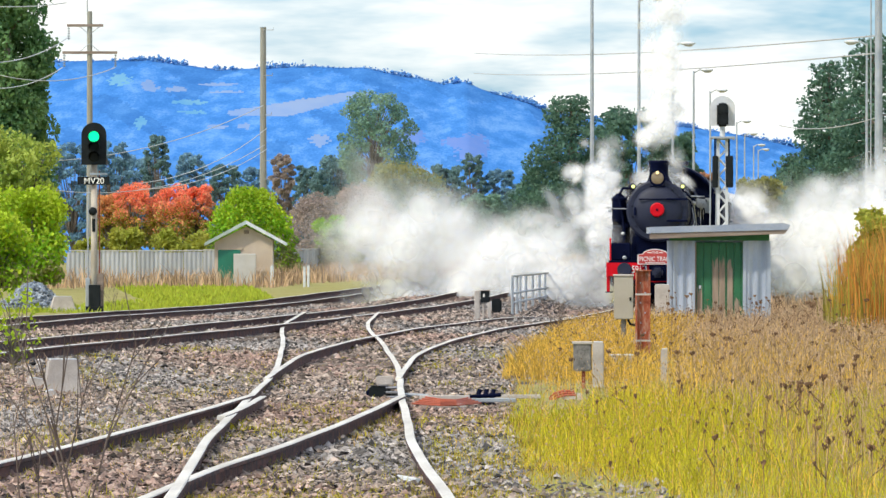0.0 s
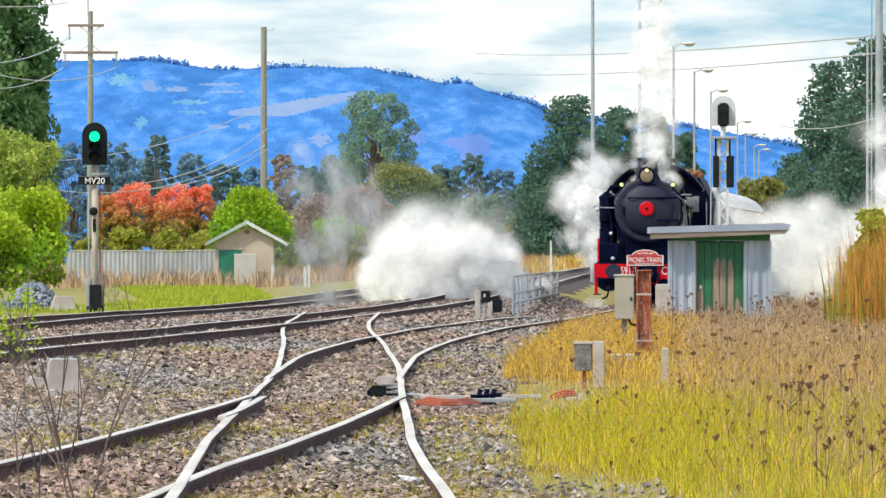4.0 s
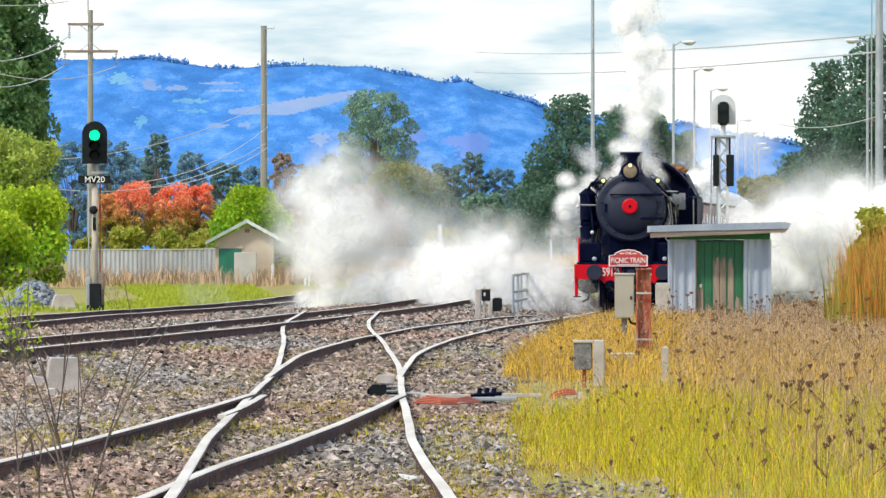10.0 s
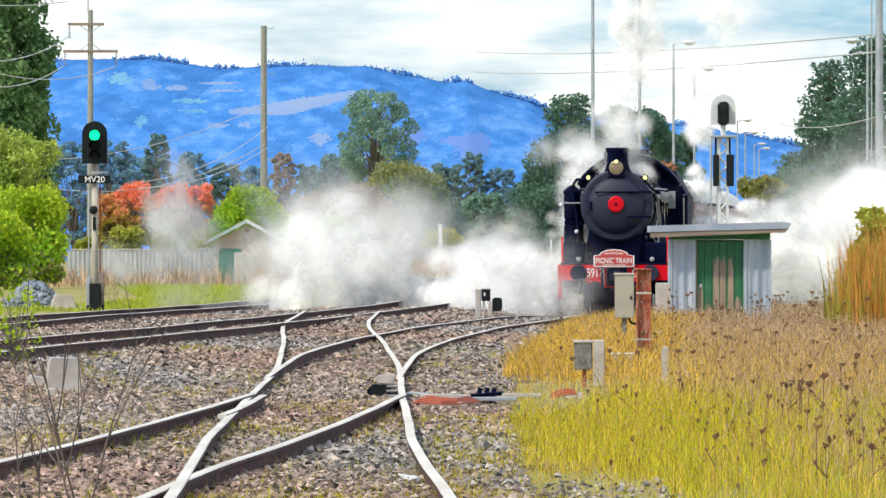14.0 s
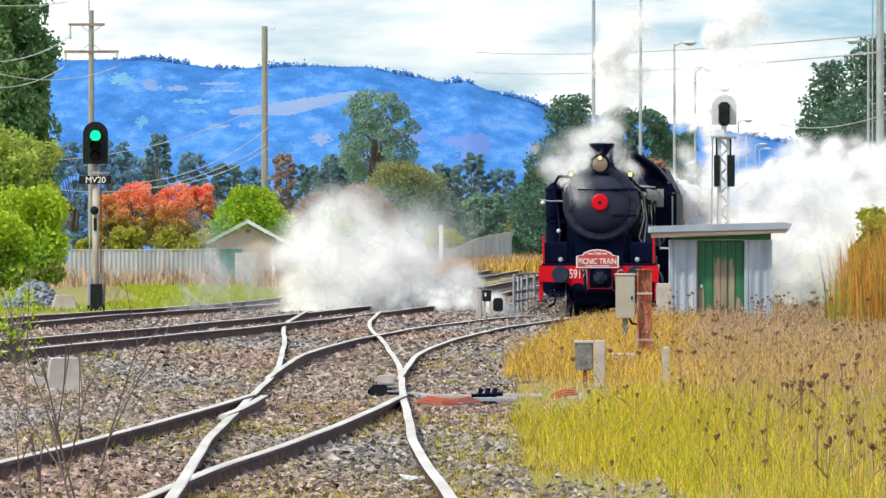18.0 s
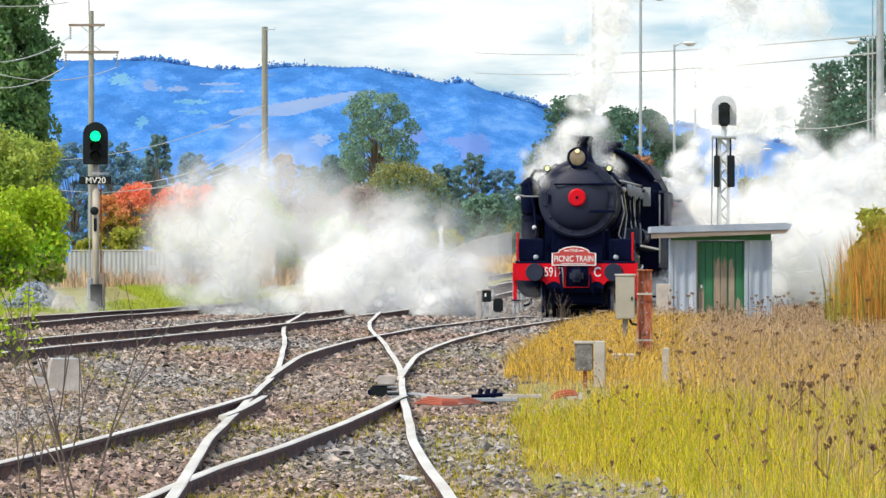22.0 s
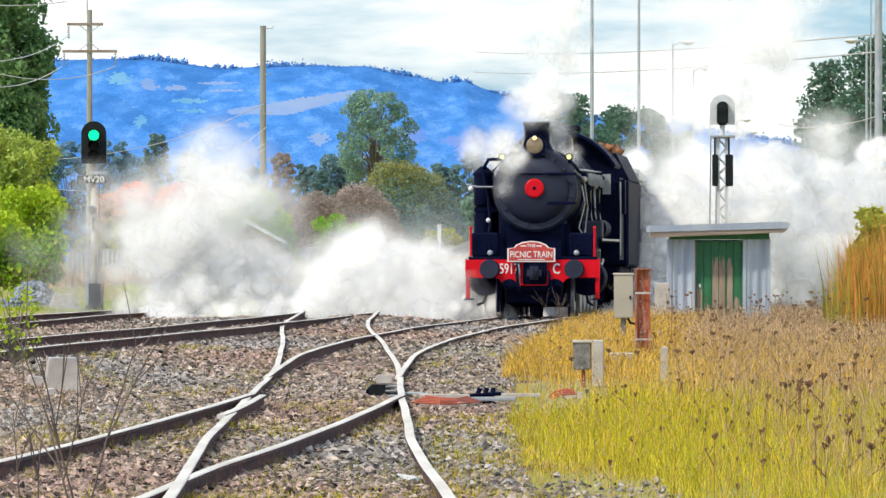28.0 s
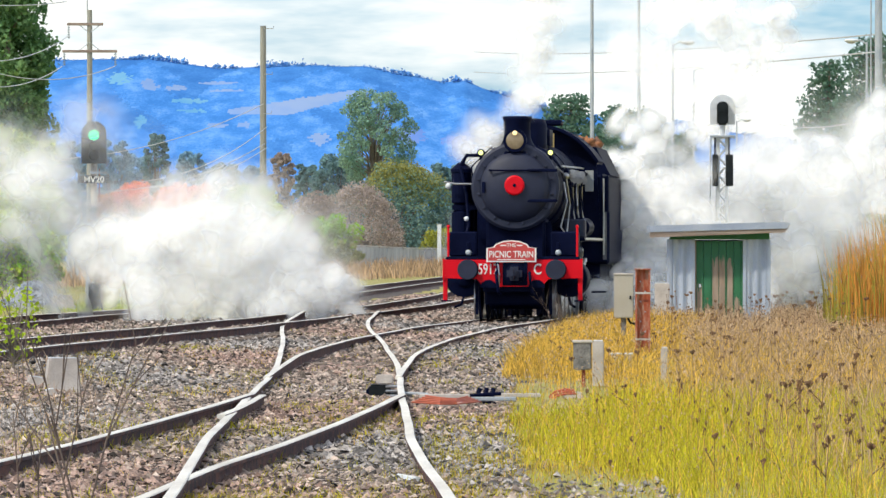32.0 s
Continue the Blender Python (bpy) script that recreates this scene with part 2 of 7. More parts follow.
def ball(c, r, bm=None, u=16, v=10, scale=(1, 1, 1)):
    bm = bm or bmesh.new()
    bmesh.ops.create_uvsphere(bm, u_segments=u, v_segments=v, radius=r, matrix=Matrix.Translation(c) @ Matrix.Diagonal((*scale, 1)))
    return bm


def lathe(profile, axis_point, axis="Y", seg=32, bm=None):
    """A turned shape: profile of (radius, distance along the axis)."""
    bm = bm or bmesh.new()
    rows = []
    for r, d in profile:
        row = []
        for i in range(seg):
            a = 2 * math.pi * i / seg
            u, v = r * math.cos(a), r * math.sin(a)
            p = (u, d, v) if axis == "Y" else (u, v, d) if axis == "Z" else (d, u, v)
            row.append(bm.verts.new(Vector(axis_point) + Vector(p)))
        rows.append(row)
    for a, b in zip(rows, rows[1:]):
        for i in range(seg):
            bm.faces.new((a[i], a[(i + 1) % seg], b[(i + 1) % seg], b[i]))
    for row in (rows[0], rows[-1]):
        bm.faces.new(row)
    bmesh.ops.recalc_face_normals(bm, faces=bm.faces)
    return bm


def prism(outline, y0, y1, bm=None, plane="XZ"):
    """An outline in a plane, given depth."""
    bm = bm or bmesh.new()
    at = (lambda u, v, d: (u, d, v)) if plane == "XZ" else (lambda u, v, d: (d, u, v)) if plane == "YZ" else (lambda u, v, d: (u, v, d))
    a, b = [bm.verts.new(at(u, v, y0)) for u, v in outline], [bm.verts.new(at(u, v, y1)) for u, v in outline]
    n = len(outline)
    bm.faces.new(a), bm.faces.new(b[::-1])
    for i in range(n):
        bm.faces.new((a[i], b[i], b[(i + 1) % n], a[(i + 1) % n]))
    bmesh.ops.recalc_face_normals(bm, faces=bm.faces)
    return bm


def sheet(x0, x1, z0, z1, y, pitch=.09, depth=.02, thick=.004, bm=None):
    """A corrugated sheet standing in the XZ plane."""
    bm = bm or bmesh.new()
    n = max(4, int((x1 - x0) / pitch * 6))
    rows = []
    for i in range(n + 1):
        x = x0 + (x1 - x0) * i / n
        d = y + depth * .5 * math.cos(2 * math.pi * (x - x0) / pitch)
        rows.append([bm.verts.new((x, d - thick, z0)), bm.verts.new((x, d - thick, z1)), bm.verts.new((x, d + thick, z1)), bm.verts.new((x, d + thick, z0))])
    for a, b in zip(rows, rows[1:]):
        for i in range(4):
            bm.faces.new((a[i], a[(i + 1) % 4], b[(i + 1) % 4], b[i]))
    bm.faces.new(rows[0]), bm.faces.new(rows[-1])
    bmesh.ops.recalc_face_normals(bm, faces=bm.faces)
    return bm


def tmp_width(me):
    xs = [v.co.x for v in me.vertices]
    return max(xs) - min(xs)


def writing(text, size, parent, m, mat, name="lettering", depth=.004, span=0.0):
    cu = bpy.data.curves.new(name, "FONT")
    cu.body, cu.size, cu.align_x, cu.align_y, cu.extrude, cu.offset = text, size, "CENTER", "CENTER", depth, size * .012
    tmp = new(name, cu)
    bpy.context.view_layer.update()
    me = bpy.data.meshes.new_from_object(tmp.evaluated_get(bpy.context.evaluated_depsgraph_get()))
    bpy.data.objects.remove(tmp)
    if span:
        me.transform(Matrix.Diagonal((span / tmp_width(me), 1, 1, 1)))
    me.materials.clear()
    me.materials.append(mat)
    ob = new(name, me)
    ob.parent, ob.matrix_basis = parent, m
    return ob


FACING = pose(0, 0, 0, 90)          # upright, read from the south


# ---------------------------------------------------------------- track plan: centre lines (x, y, height of the rail heads)
def spline(c, n=12):
    c = [Vector(p) for p in c]
    c = [2 * c[0] - c[1], *c, 2 * c[-1] - c[-2]]
    out = []
    for p0, p1, p2, p3 in zip(c, c[1:], c[2:], c[3:]):
        for k in range(n):
            t = k / n
            out.append(.5 * ((2 * p1) + (p2 - p0) * t + (2 * p0 - 5 * p1 + 4 * p2 - p3) * t * t + (3 * p1 - p0 - 3 * p2 + p3) * t ** 3))
    return out + [c[-2]]


PLAN = {
    "siding": spline([(-.36, 12, .02), (-.58, 22, .02), (-.71, 27, 0), (-.83, 32, -.03), (-.99, 38, -.04), (-1.1, 46, -.06), (-1.21, 56, -.08), (-1.37, 66, -.035),
                      (-1.63, 76, .02), (-1.96, 86, .07), (-2.12, 95, .14), (-2.05, 103, .22)]),
    "diverging": spline([(-3.35, 12, 0), (-2.83, 20, -.01), (-2.4, 28, -.03), (-2.15, 32.5, -.03), (-1.84, 36.6, -.03), (-1.55, 41.4, -.035), (-1.28, 47.2, -.045), (-1.13, 50, -.05)]),
    "yard": spline([(-1.26, 58, -.06), (-1.12, 66, .02), (-.75, 75, .05), (-.13, 85, .06), (.7, 95, .06), (1.45, 102, .06), (2.38, 110, .05), (3.02, 114.5, -.02),
                    (3.49, 118, -.075), (4.36, 126, -.075), (4.95, 132, -.06), (6.02, 143, 0), (7.25, 153, .02), (9.35, 172, .05), (11.2, 190, .1), (13.2, 212, .15), (16, 250, .3),
                    (20.5, 320, .5)]),
    "main": spline([(-10.6, 10, .15), (-8.72, 32, .15), (-6.76, 55, .15), (-5.46, 70, .15), (-3.97, 85, .15), (-2.74, 100, .15), (-1.6, 115, .15), (-.19, 130, .22), (1.16, 145, .37),
                    (2.95, 170, .53), (5.09, 200, .78), (7.95, 240, 1.02), (12.24, 300, 1.29), (20, 380, 1.4)]),
    "far_main": spline([(-13.5, 20, .06), (-12, 42, .06), (-10, 70, .06), (-8.96, 85, .09), (-7.91, 100, .13), (-6.86, 115, .11), (-5.82, 130, .08), (-4.77, 145, .09), (-3.72, 160, .17),
                        (-1.62, 190, .32), (1.2, 230, .52), (4.02, 270, .82), (7.55, 320, 1.15), (13, 390, 1.4)]),
}
SIDING_LINE = np.array(PLAN["siding"])
BED = {"main": .07, "far_main": .06, "siding": .025, "diverging": .03}          # how far the ballast lies below the usual level
CENTRES = np.array([p - Vector((0, 0, BED.get(key, 0))) for key, line in PLAN.items() for p in line])


def ground(x, y):
    """Height of the ground: ballast level near the tracks, gently rising country further off."""
    x, y = np.atleast_1d(np.asarray(x, float)), np.atleast_1d(np.asarray(y, float))
    out = np.empty(x.shape)
    for i in range(0, len(x), 4000):
        dx, dy = x[i:i + 4000, None] - CENTRES[None, :, 0], (y[i:i + 4000, None] - CENTRES[None, :, 1]) * .35
        w = 1 / (dx * dx + dy * dy + .05) ** 3
        out[i:i + 4000] = (w * CENTRES[None, :, 2]).sum(1) / w.sum(1)
    sid = SIDING_LINE
    near = (np.abs(x - np.interp(y, sid[:, 1], sid[:, 0])) < .88) & (y > 60) & (y < 100)
    out = np.where(near, np.minimum(out, np.interp(y, sid[:, 1], sid[:, 2]) - .01), out)
    swell = .05 * np.sin(x * .7 + y * .13) * np.sin(y * .21) * np.clip((np.abs(x) - 8) / 8, 0, 1)
    return out - .09 + swell


def ground_at(x, y):
    return float(ground(x, y)[0])


# where the long grass begins, east of the rails
GRASS_Y = [20, 28, 45, 60, 75, 85, 100, 112, 140, 170]
GRASS_X = [.4, .42, .5, .78, 1.6, 2.1, 3.3, 4.6, 7.6, 11]

# ---------------------------------------------------------------- ground
def build_ground():
    xs = np.concatenate([np.array([-3000, -1500, -700, -300, -150, -80, -50, -34, -26, -20]), np.arange(-16, 14, .3), np.array([14.5, 16, 18, 21, 26, 34, 50, 80, 150, 300, 700, 1500, 3000])])
    ys = np.concatenate([np.array([-1500, -400, -100, -30, -5, 5, 12, 17]), np.arange(20, 140, .9), np.arange(140, 400, 5), np.geomspace(405, 4700, 24)])
    gx, gy = np.meshgrid(xs, ys)
    z = ground(gx.ravel(), gy.ravel())
    far = np.clip((gy.ravel() - 60) / 200, 0, 1)
    z = z + np.where(np.abs(gx.ravel()) > 30, far * .2, 0)
    z = z + np.random.normal(0, .002, z.shape)
    nx, ny = len(xs), len(ys)
    idx = np.arange(nx * ny).reshape(ny, nx)
    faces = np.stack([idx[:-1, :-1], idx[:-1, 1:], idx[1:, 1:], idx[1:, :-1]], -1).reshape(-1, 4)
    me = raw("ground", np.stack([gx.ravel(), gy.ravel(), z], 1), faces, [M["soil"], M["ballast"]])
    c = np.stack([gx.ravel(), gy.ravel()], 1)[faces].mean(1)
    d = np.min(np.hypot(c[:, None, 0] - CENTRES[None, ::2, 0], (c[:, None, 1] - CENTRES[None, ::2, 1]) * .5), 1)
    west = c[:, 0] < np.interp(c[:, 1], GRASS_Y, GRASS_X) + .25 * np.sin(c[:, 1] * 1.3)
    bed = west & ((d < 1.9) | ((c[:, 0] > np.interp(c[:, 1], [20, 60, 100, 140], [-6, -6.6, -4.2, -1])) & (c[:, 1] < 150)))
    me.polygons.foreach_set("material_index", bed.astype(np.int32))
    me.polygons.foreach_set("use_smooth", np.ones(len(faces), bool))
    tagged(new("ground", me), "stony railway ground with dry grass and ballast", "ground", kind="structure")


build_ground()


# ---------------------------------------------------------------- railway tracks
def offset_line(line, off):
    out = []
    for i, p in enumerate(line):
        d = (line[min(i + 1, len(line) - 1)] - line[max(i - 1, 0)])
        n = Vector((d.y, -d.x, 0)).normalized()
        out.append(p + n * off)
    return out


RAIL = [(-.065, -.16), (-.065, -.145), (-.012, -.125), (-.012, -.04), (-.036, -.03), (-.036, -.006), (-.03, 0), (.03, 0), (.036, -.006), (.036, -.03), (.012, -.04), (.012, -.125), (.065, -.145), (.065, -.16)]


def rail(line, parent, name="rail"):
    bm = bmesh.new()
    rows = []
    for i, p in enumerate(line):
        d = (line[min(i + 1, len(line) - 1)] - line[max(i - 1, 0)]).normalized()
        n = Vector((d.y, -d.x, 0)).normalized()
        sway = n * (.012 * math.sin(p.y * .33) + .003 * math.sin(p.y * 1.1 + 1)) + Vector((0, 0, .004 * math.sin(p.y * .5)))
        rows.append([bm.verts.new(p + sway + n * u + Vector((0, 0, v))) for u, v in RAIL])
    k = len(RAIL)
    for a, b in zip(rows, rows[1:]):
        for i in range(k):
            f = bm.faces.new((a[i], a[(i + 1) % k], b[(i + 1) % k], b[i]))
            f.material_index = 0 if i in (5, 6, 7) else 1
    bm.faces.new(rows[0][::-1]), bm.faces.new(rows[-1])
    return part(name, bm, [M["rail_top"], M["rail_side"]], parent)


def between(line, y0, y1):
    return [p for p in line if y0 <= p.y <= y1]


TRACK = {k: thing(k + "_track", lab, "railway track", kind="structure") for k, lab in (
    ("siding", "rusty steel rails with polished heads on stone ballast"), ("diverging", "turnout track with polished rails curving away over ballast"),
    ("yard", "yard track with polished rails carrying the steam train"), ("main", "main line track with dark rusty rail webs"),
    ("far_main", "second main line track beside the grass verge"))}
for key, line in PLAN.items():
    dense = spline(line[::6] + ([line[-1]] if (len(line) - 1) % 6 else []), 8)
    for off in (-.7525, .7525):
        rail(offset_line(dense, off), TRACK[key])
# wing and check rails at the crossing
sid, div = offset_line(PLAN["siding"], -.7525), offset_line(PLAN["diverging"], .7525)
rail(spline([(-1.88, 43, -.04), (-1.82, 45.2, -.042), (-1.74, 49.6, -.045)], 6), TRACK["siding"], "wing_rail")
# sleepers that show between the stones
sl = box(-1.25, 1.25, -.11, .11, -.3, -.098, .012)
sl_me = bpy.data.meshes.new("sleeper")
sl.to_mesh(sl_me)
sl.free()
sl_me.materials.append(M["sleeper"])
for key, y0, y1, step in (("siding", 37, 74, .68), ("diverging", 30, 46, .68), ("yard", 66, 100, .68), ("main", 56, 112, .62), ("far_main", 72, 112, .62)):
    line = np.array([(p.x, p.y * DEPTH, p.z) for p in PLAN[key]])
    run = np.concatenate([[0], np.cumsum(np.hypot(np.diff(line[:, 0]), np.diff(line[:, 1])))])
    span = np.interp([y0 * DEPTH, y1 * DEPTH], line[:, 1], run)
    for d in np.arange(span[0], span[1], step):
        a, b = (np.array([np.interp(u, run, line[:, k]) for k in range(3)]) for u in (d - .5, d + .5))
        ob = new("sleeper", sl_me)
        ob.parent = TRACK[key]
        low = random.uniform(.02, .05) if key in ("siding", "diverging", "yard") else random.uniform(.03, .045)
        ob.matrix_basis = pose((a[0] + b[0]) / 2 + random.uniform(-.05, .05), (a[1] + b[1]) / 2, (a[2] + b[2]) / 2 - low, 0, 0, math.degrees(-math.atan2(b[0] - a[0], b[1] - a[1])) + random.uniform(-1, 1))


def octa(points, size, flat=.65, closed=True):
    """Rough stones: a jittered eight-sided lump at each point."""
    n = len(points)
    base = np.array([(1, 0, 0), (0, 1, 0), (-1, 0, 0), (0, -1, 0), (0, 0, 1), (0, 0, -1)], float)
    r = size[:, None, None] * base[None] * np.random.uniform(.5, 1.35, (n, 6, 1)) + np.random.normal(0, .3, (n, 6, 3)) * size[:, None, None]
    a = np.random.uniform(0, 6.28, n)
    ca, sa = np.cos(a)[:, None], np.sin(a)[:, None]
    v = np.stack([r[..., 0] * ca - r[..., 1] * sa, (r[..., 0] * sa + r[..., 1] * ca) / (1 if closed else DEPTH), r[..., 2] * flat], -1) + points[:, None, :]
    f = np.array([(0, 1, 4), (1, 2, 4), (2, 3, 4), (3, 0, 4), (1, 0, 5), (2, 1, 5), (3, 2, 5), (0, 3, 5)][:8 if closed else 4])      # bedded stones need no underside
    return v.reshape(-1, 3), (f[None] + 6 * np.arange(n)[:, None, None]).reshape(-1, 3)


def build_ballast():
    n = 150000
    y = np.sqrt(np.random.uniform(24 ** 2, 104 ** 2, n)) * np.random.uniform(.55, 1, n) ** .6
    y = np.clip(y, 24, 104)
    x = np.random.uniform(-.092, .022, n) * y
    lim = np.interp(y, GRASS_Y, GRASS_X)
    keep = (x < lim + .1) & (x > np.interp(y, [20, 60, 100, 140], [-6, -6.6, -4.6, -2]))
    x, y = x[keep], y[keep]
    px, py = np.random.uniform(.2, 1.4, 1100), np.random.uniform(25, 33.5, 1100)
    ok = np.random.uniform(0, 1, 1100) < .12 + .65 * (np.abs(py - 30.2) < 1.6)
    x, y = np.concatenate([x, px[ok]]), np.concatenate([y, py[ok]])
    size = np.random.uniform(.015, .038, len(x)) * np.random.uniform(.55, 1.15, len(x))
    fy = np.random.uniform(60, 150, 34000)
    fx = np.interp(fy, [60, 100, 140], [-9.5, -8.6, -5.6]) + np.random.uniform(0, 11, 34000)
    x, y, size = np.concatenate([x, fx]), np.concatenate([y, fy]), np.concatenate([size, np.random.uniform(.03, .06, 34000)])
    v, f = octa(np.stack([x, y, ground(x, y) + size * np.random.uniform(-.15, .7, len(x))], 1), size, .66, False)
    me = raw("ballast_stones", v, f, [M["stone"], M["stone_grey"], M["stone_rust"]])
    zone = np.sin(x * 1.1 + 1.3 * np.sin(y * .21)) + np.sin(y * .33 + x * .6 + 2) + np.random.normal(0, .55, len(x))
    me.polygons.foreach_set("material_index", np.repeat(np.where(zone > .75, 1, np.where(zone < -.85, 2, 0)), 4).astype(np.int32))
    tagged(new("ballast_stones", me), "loose grey-brown ballast stones between the rails", "ballast", kind="stuff")


build_ballast()


# ---------------------------------------------------------------- distant hill
def build_hill():
    # skyline: bearing and elevation in thousandths, eastwards
    bear = np.array([-190, -125, -95, -75, -64, -57, -53, -48, -44, -39, -35, -30, -25, -19.5, -15, -9, -4.5, 0, 4.5, 8, 12, 17, 21, 30, 39, 47, 57, 64, 67, 80, 130, 190.])
    elev = np.array([30, 36, 38.6, 39.6, 39.8, 39.9, 39.3, 38.5, 38, 38.1, 38.3, 38.6, 38.6, 38.3, 38.4, 37, 36.3, 35.2, 35.6, 34, 32.8, 31.5, 29.4, 28.6, 27.6, 26.9, 25.4, 24, 23.3, 20, 12, 6.])
    bear, elev = bear / DEPTH, elev / DEPTH
    xs, vs = np.concatenate([np.linspace(-900, -230, 40), np.linspace(-225, 225, 420), np.linspace(230, 900, 40)]), np.linspace(0, 1, 120)
    gx, gv = np.meshgrid(xs, vs)
    top = np.interp(gx / 3.6, bear, elev) * 3.6 + 1.3 - 1.1
    bumps = np.array([[noise.fractal((x * .0108, v * 3, 2.7), 1, 2, 5) for x in xs] for v in vs])
    z = top * (gv ** .85) + bumps * 3.9 * np.sin(np.pi * np.clip(gv, 0, 1)) - 3 * (1 - gv)
    y = 2700 + 900 * gv + 60 * bumps * np.sin(np.pi * gv)
    idx = np.arange(gx.size).reshape(gx.shape)
    faces = np.stack([idx[:-1, :-1], idx[:-1, 1:], idx[1:, 1:], idx[1:, :-1]], -1).reshape(-1, 4)
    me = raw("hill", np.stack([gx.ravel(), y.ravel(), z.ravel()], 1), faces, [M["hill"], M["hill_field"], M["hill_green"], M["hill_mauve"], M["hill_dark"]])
    c = np.stack([gx.ravel(), y.ravel(), z.ravel()], 1)[faces].mean(1)
    b, e = c[:, 0] / c[:, 1] * 1000 * DEPTH, (c[:, 2] - 1.3) / c[:, 1] * 1000 * DEPTH
    rag = .35 * np.sin(b * 3.1 + 2 * np.sin(e * 2.3)) * np.sin(e * 4.1 + b)
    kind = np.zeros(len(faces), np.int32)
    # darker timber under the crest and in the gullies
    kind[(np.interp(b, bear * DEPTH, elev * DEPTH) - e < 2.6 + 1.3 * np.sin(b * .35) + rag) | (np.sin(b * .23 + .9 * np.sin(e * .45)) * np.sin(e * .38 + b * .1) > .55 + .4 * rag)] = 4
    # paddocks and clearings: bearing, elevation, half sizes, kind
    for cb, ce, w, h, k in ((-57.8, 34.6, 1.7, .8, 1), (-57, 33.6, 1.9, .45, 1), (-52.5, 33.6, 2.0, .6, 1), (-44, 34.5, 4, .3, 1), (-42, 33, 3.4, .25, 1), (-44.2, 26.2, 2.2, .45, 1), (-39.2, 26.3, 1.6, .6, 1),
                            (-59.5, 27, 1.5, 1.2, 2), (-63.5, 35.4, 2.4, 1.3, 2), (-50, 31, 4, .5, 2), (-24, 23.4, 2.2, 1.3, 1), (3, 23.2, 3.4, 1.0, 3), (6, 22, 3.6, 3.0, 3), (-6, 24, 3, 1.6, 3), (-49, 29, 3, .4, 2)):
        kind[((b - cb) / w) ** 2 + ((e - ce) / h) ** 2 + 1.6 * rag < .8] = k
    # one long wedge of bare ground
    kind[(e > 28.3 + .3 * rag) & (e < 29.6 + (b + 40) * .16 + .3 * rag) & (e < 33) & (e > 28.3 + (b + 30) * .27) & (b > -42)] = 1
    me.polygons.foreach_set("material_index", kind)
    me.polygons.foreach_set("use_smooth", np.ones(len(faces), bool))
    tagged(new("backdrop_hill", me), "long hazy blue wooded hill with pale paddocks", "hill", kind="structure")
    # trees along the crest
    n = 1500
    x = np.random.uniform(-235, 235, n)
    size = np.clip(.5 + .5 * np.sin(x * .2 + 2 * np.sin(x * .074)) + np.random.normal(0, .25, n), .12, 1.15)
    r = .83 * size * np.random.uniform(.7, 1.2, n)
    p = np.stack([x, np.full(n, 3590.), np.interp(x / 3.6, bear, elev) * 3.6 - .2 + r * .75], 1)
    q = np.repeat(p, 9, 0) + np.random.normal(0, .62, (n * 9, 3)) * np.repeat(r, 9)[:, None]
    vv, ff = octa(q, np.repeat(r, 9) * .55, 1)
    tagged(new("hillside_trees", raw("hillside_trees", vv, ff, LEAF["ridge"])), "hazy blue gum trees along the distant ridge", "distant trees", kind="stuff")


build_hill()


# ---------------------------------------------------------------- trees and shrubs
def leaf_quads(p, size, up=.2):
    """A small bent leaf spray at each point."""
    n = len(p)
    a = np.random.normal(0, 1, (n, 3))
    a /= np.linalg.norm(a, axis=1)[:, None]
    b = np.cross(a, np.random.normal(0, 1, (n, 3)))
    b /= np.linalg.norm(b, axis=1)[:, None] + 1e-9
    s = size * np.random.uniform(.6, 1.4, (n, 1))
    v = np.stack([p - a * s * .5, p + b * s * .38, p + a * s * .62 + np.array([0, 0, -.12]) * s, p - b * s * .38], 1)
    f = np.arange(n * 4).reshape(n, 4)
    return v.reshape(-1, 3), f


def clump_points(clumps, n, hollow=.55):
    c = np.array(clumps)
    w = (c[:, 3] * c[:, 4] + c[:, 3] * c[:, 5] + c[:, 4] * c[:, 5])
    k = np.random.choice(len(c), n, p=w / w.sum())
    d = np.random.normal(0, 1, (n, 3))
    d /= np.linalg.norm(d, axis=1)[:, None]
    r = np.random.uniform(hollow ** 3, 1, n) ** (1 / 3) * np.random.uniform(.8, 1.12, n)
    return c[k, :3] + d * r[:, None] * c[k, 3:]


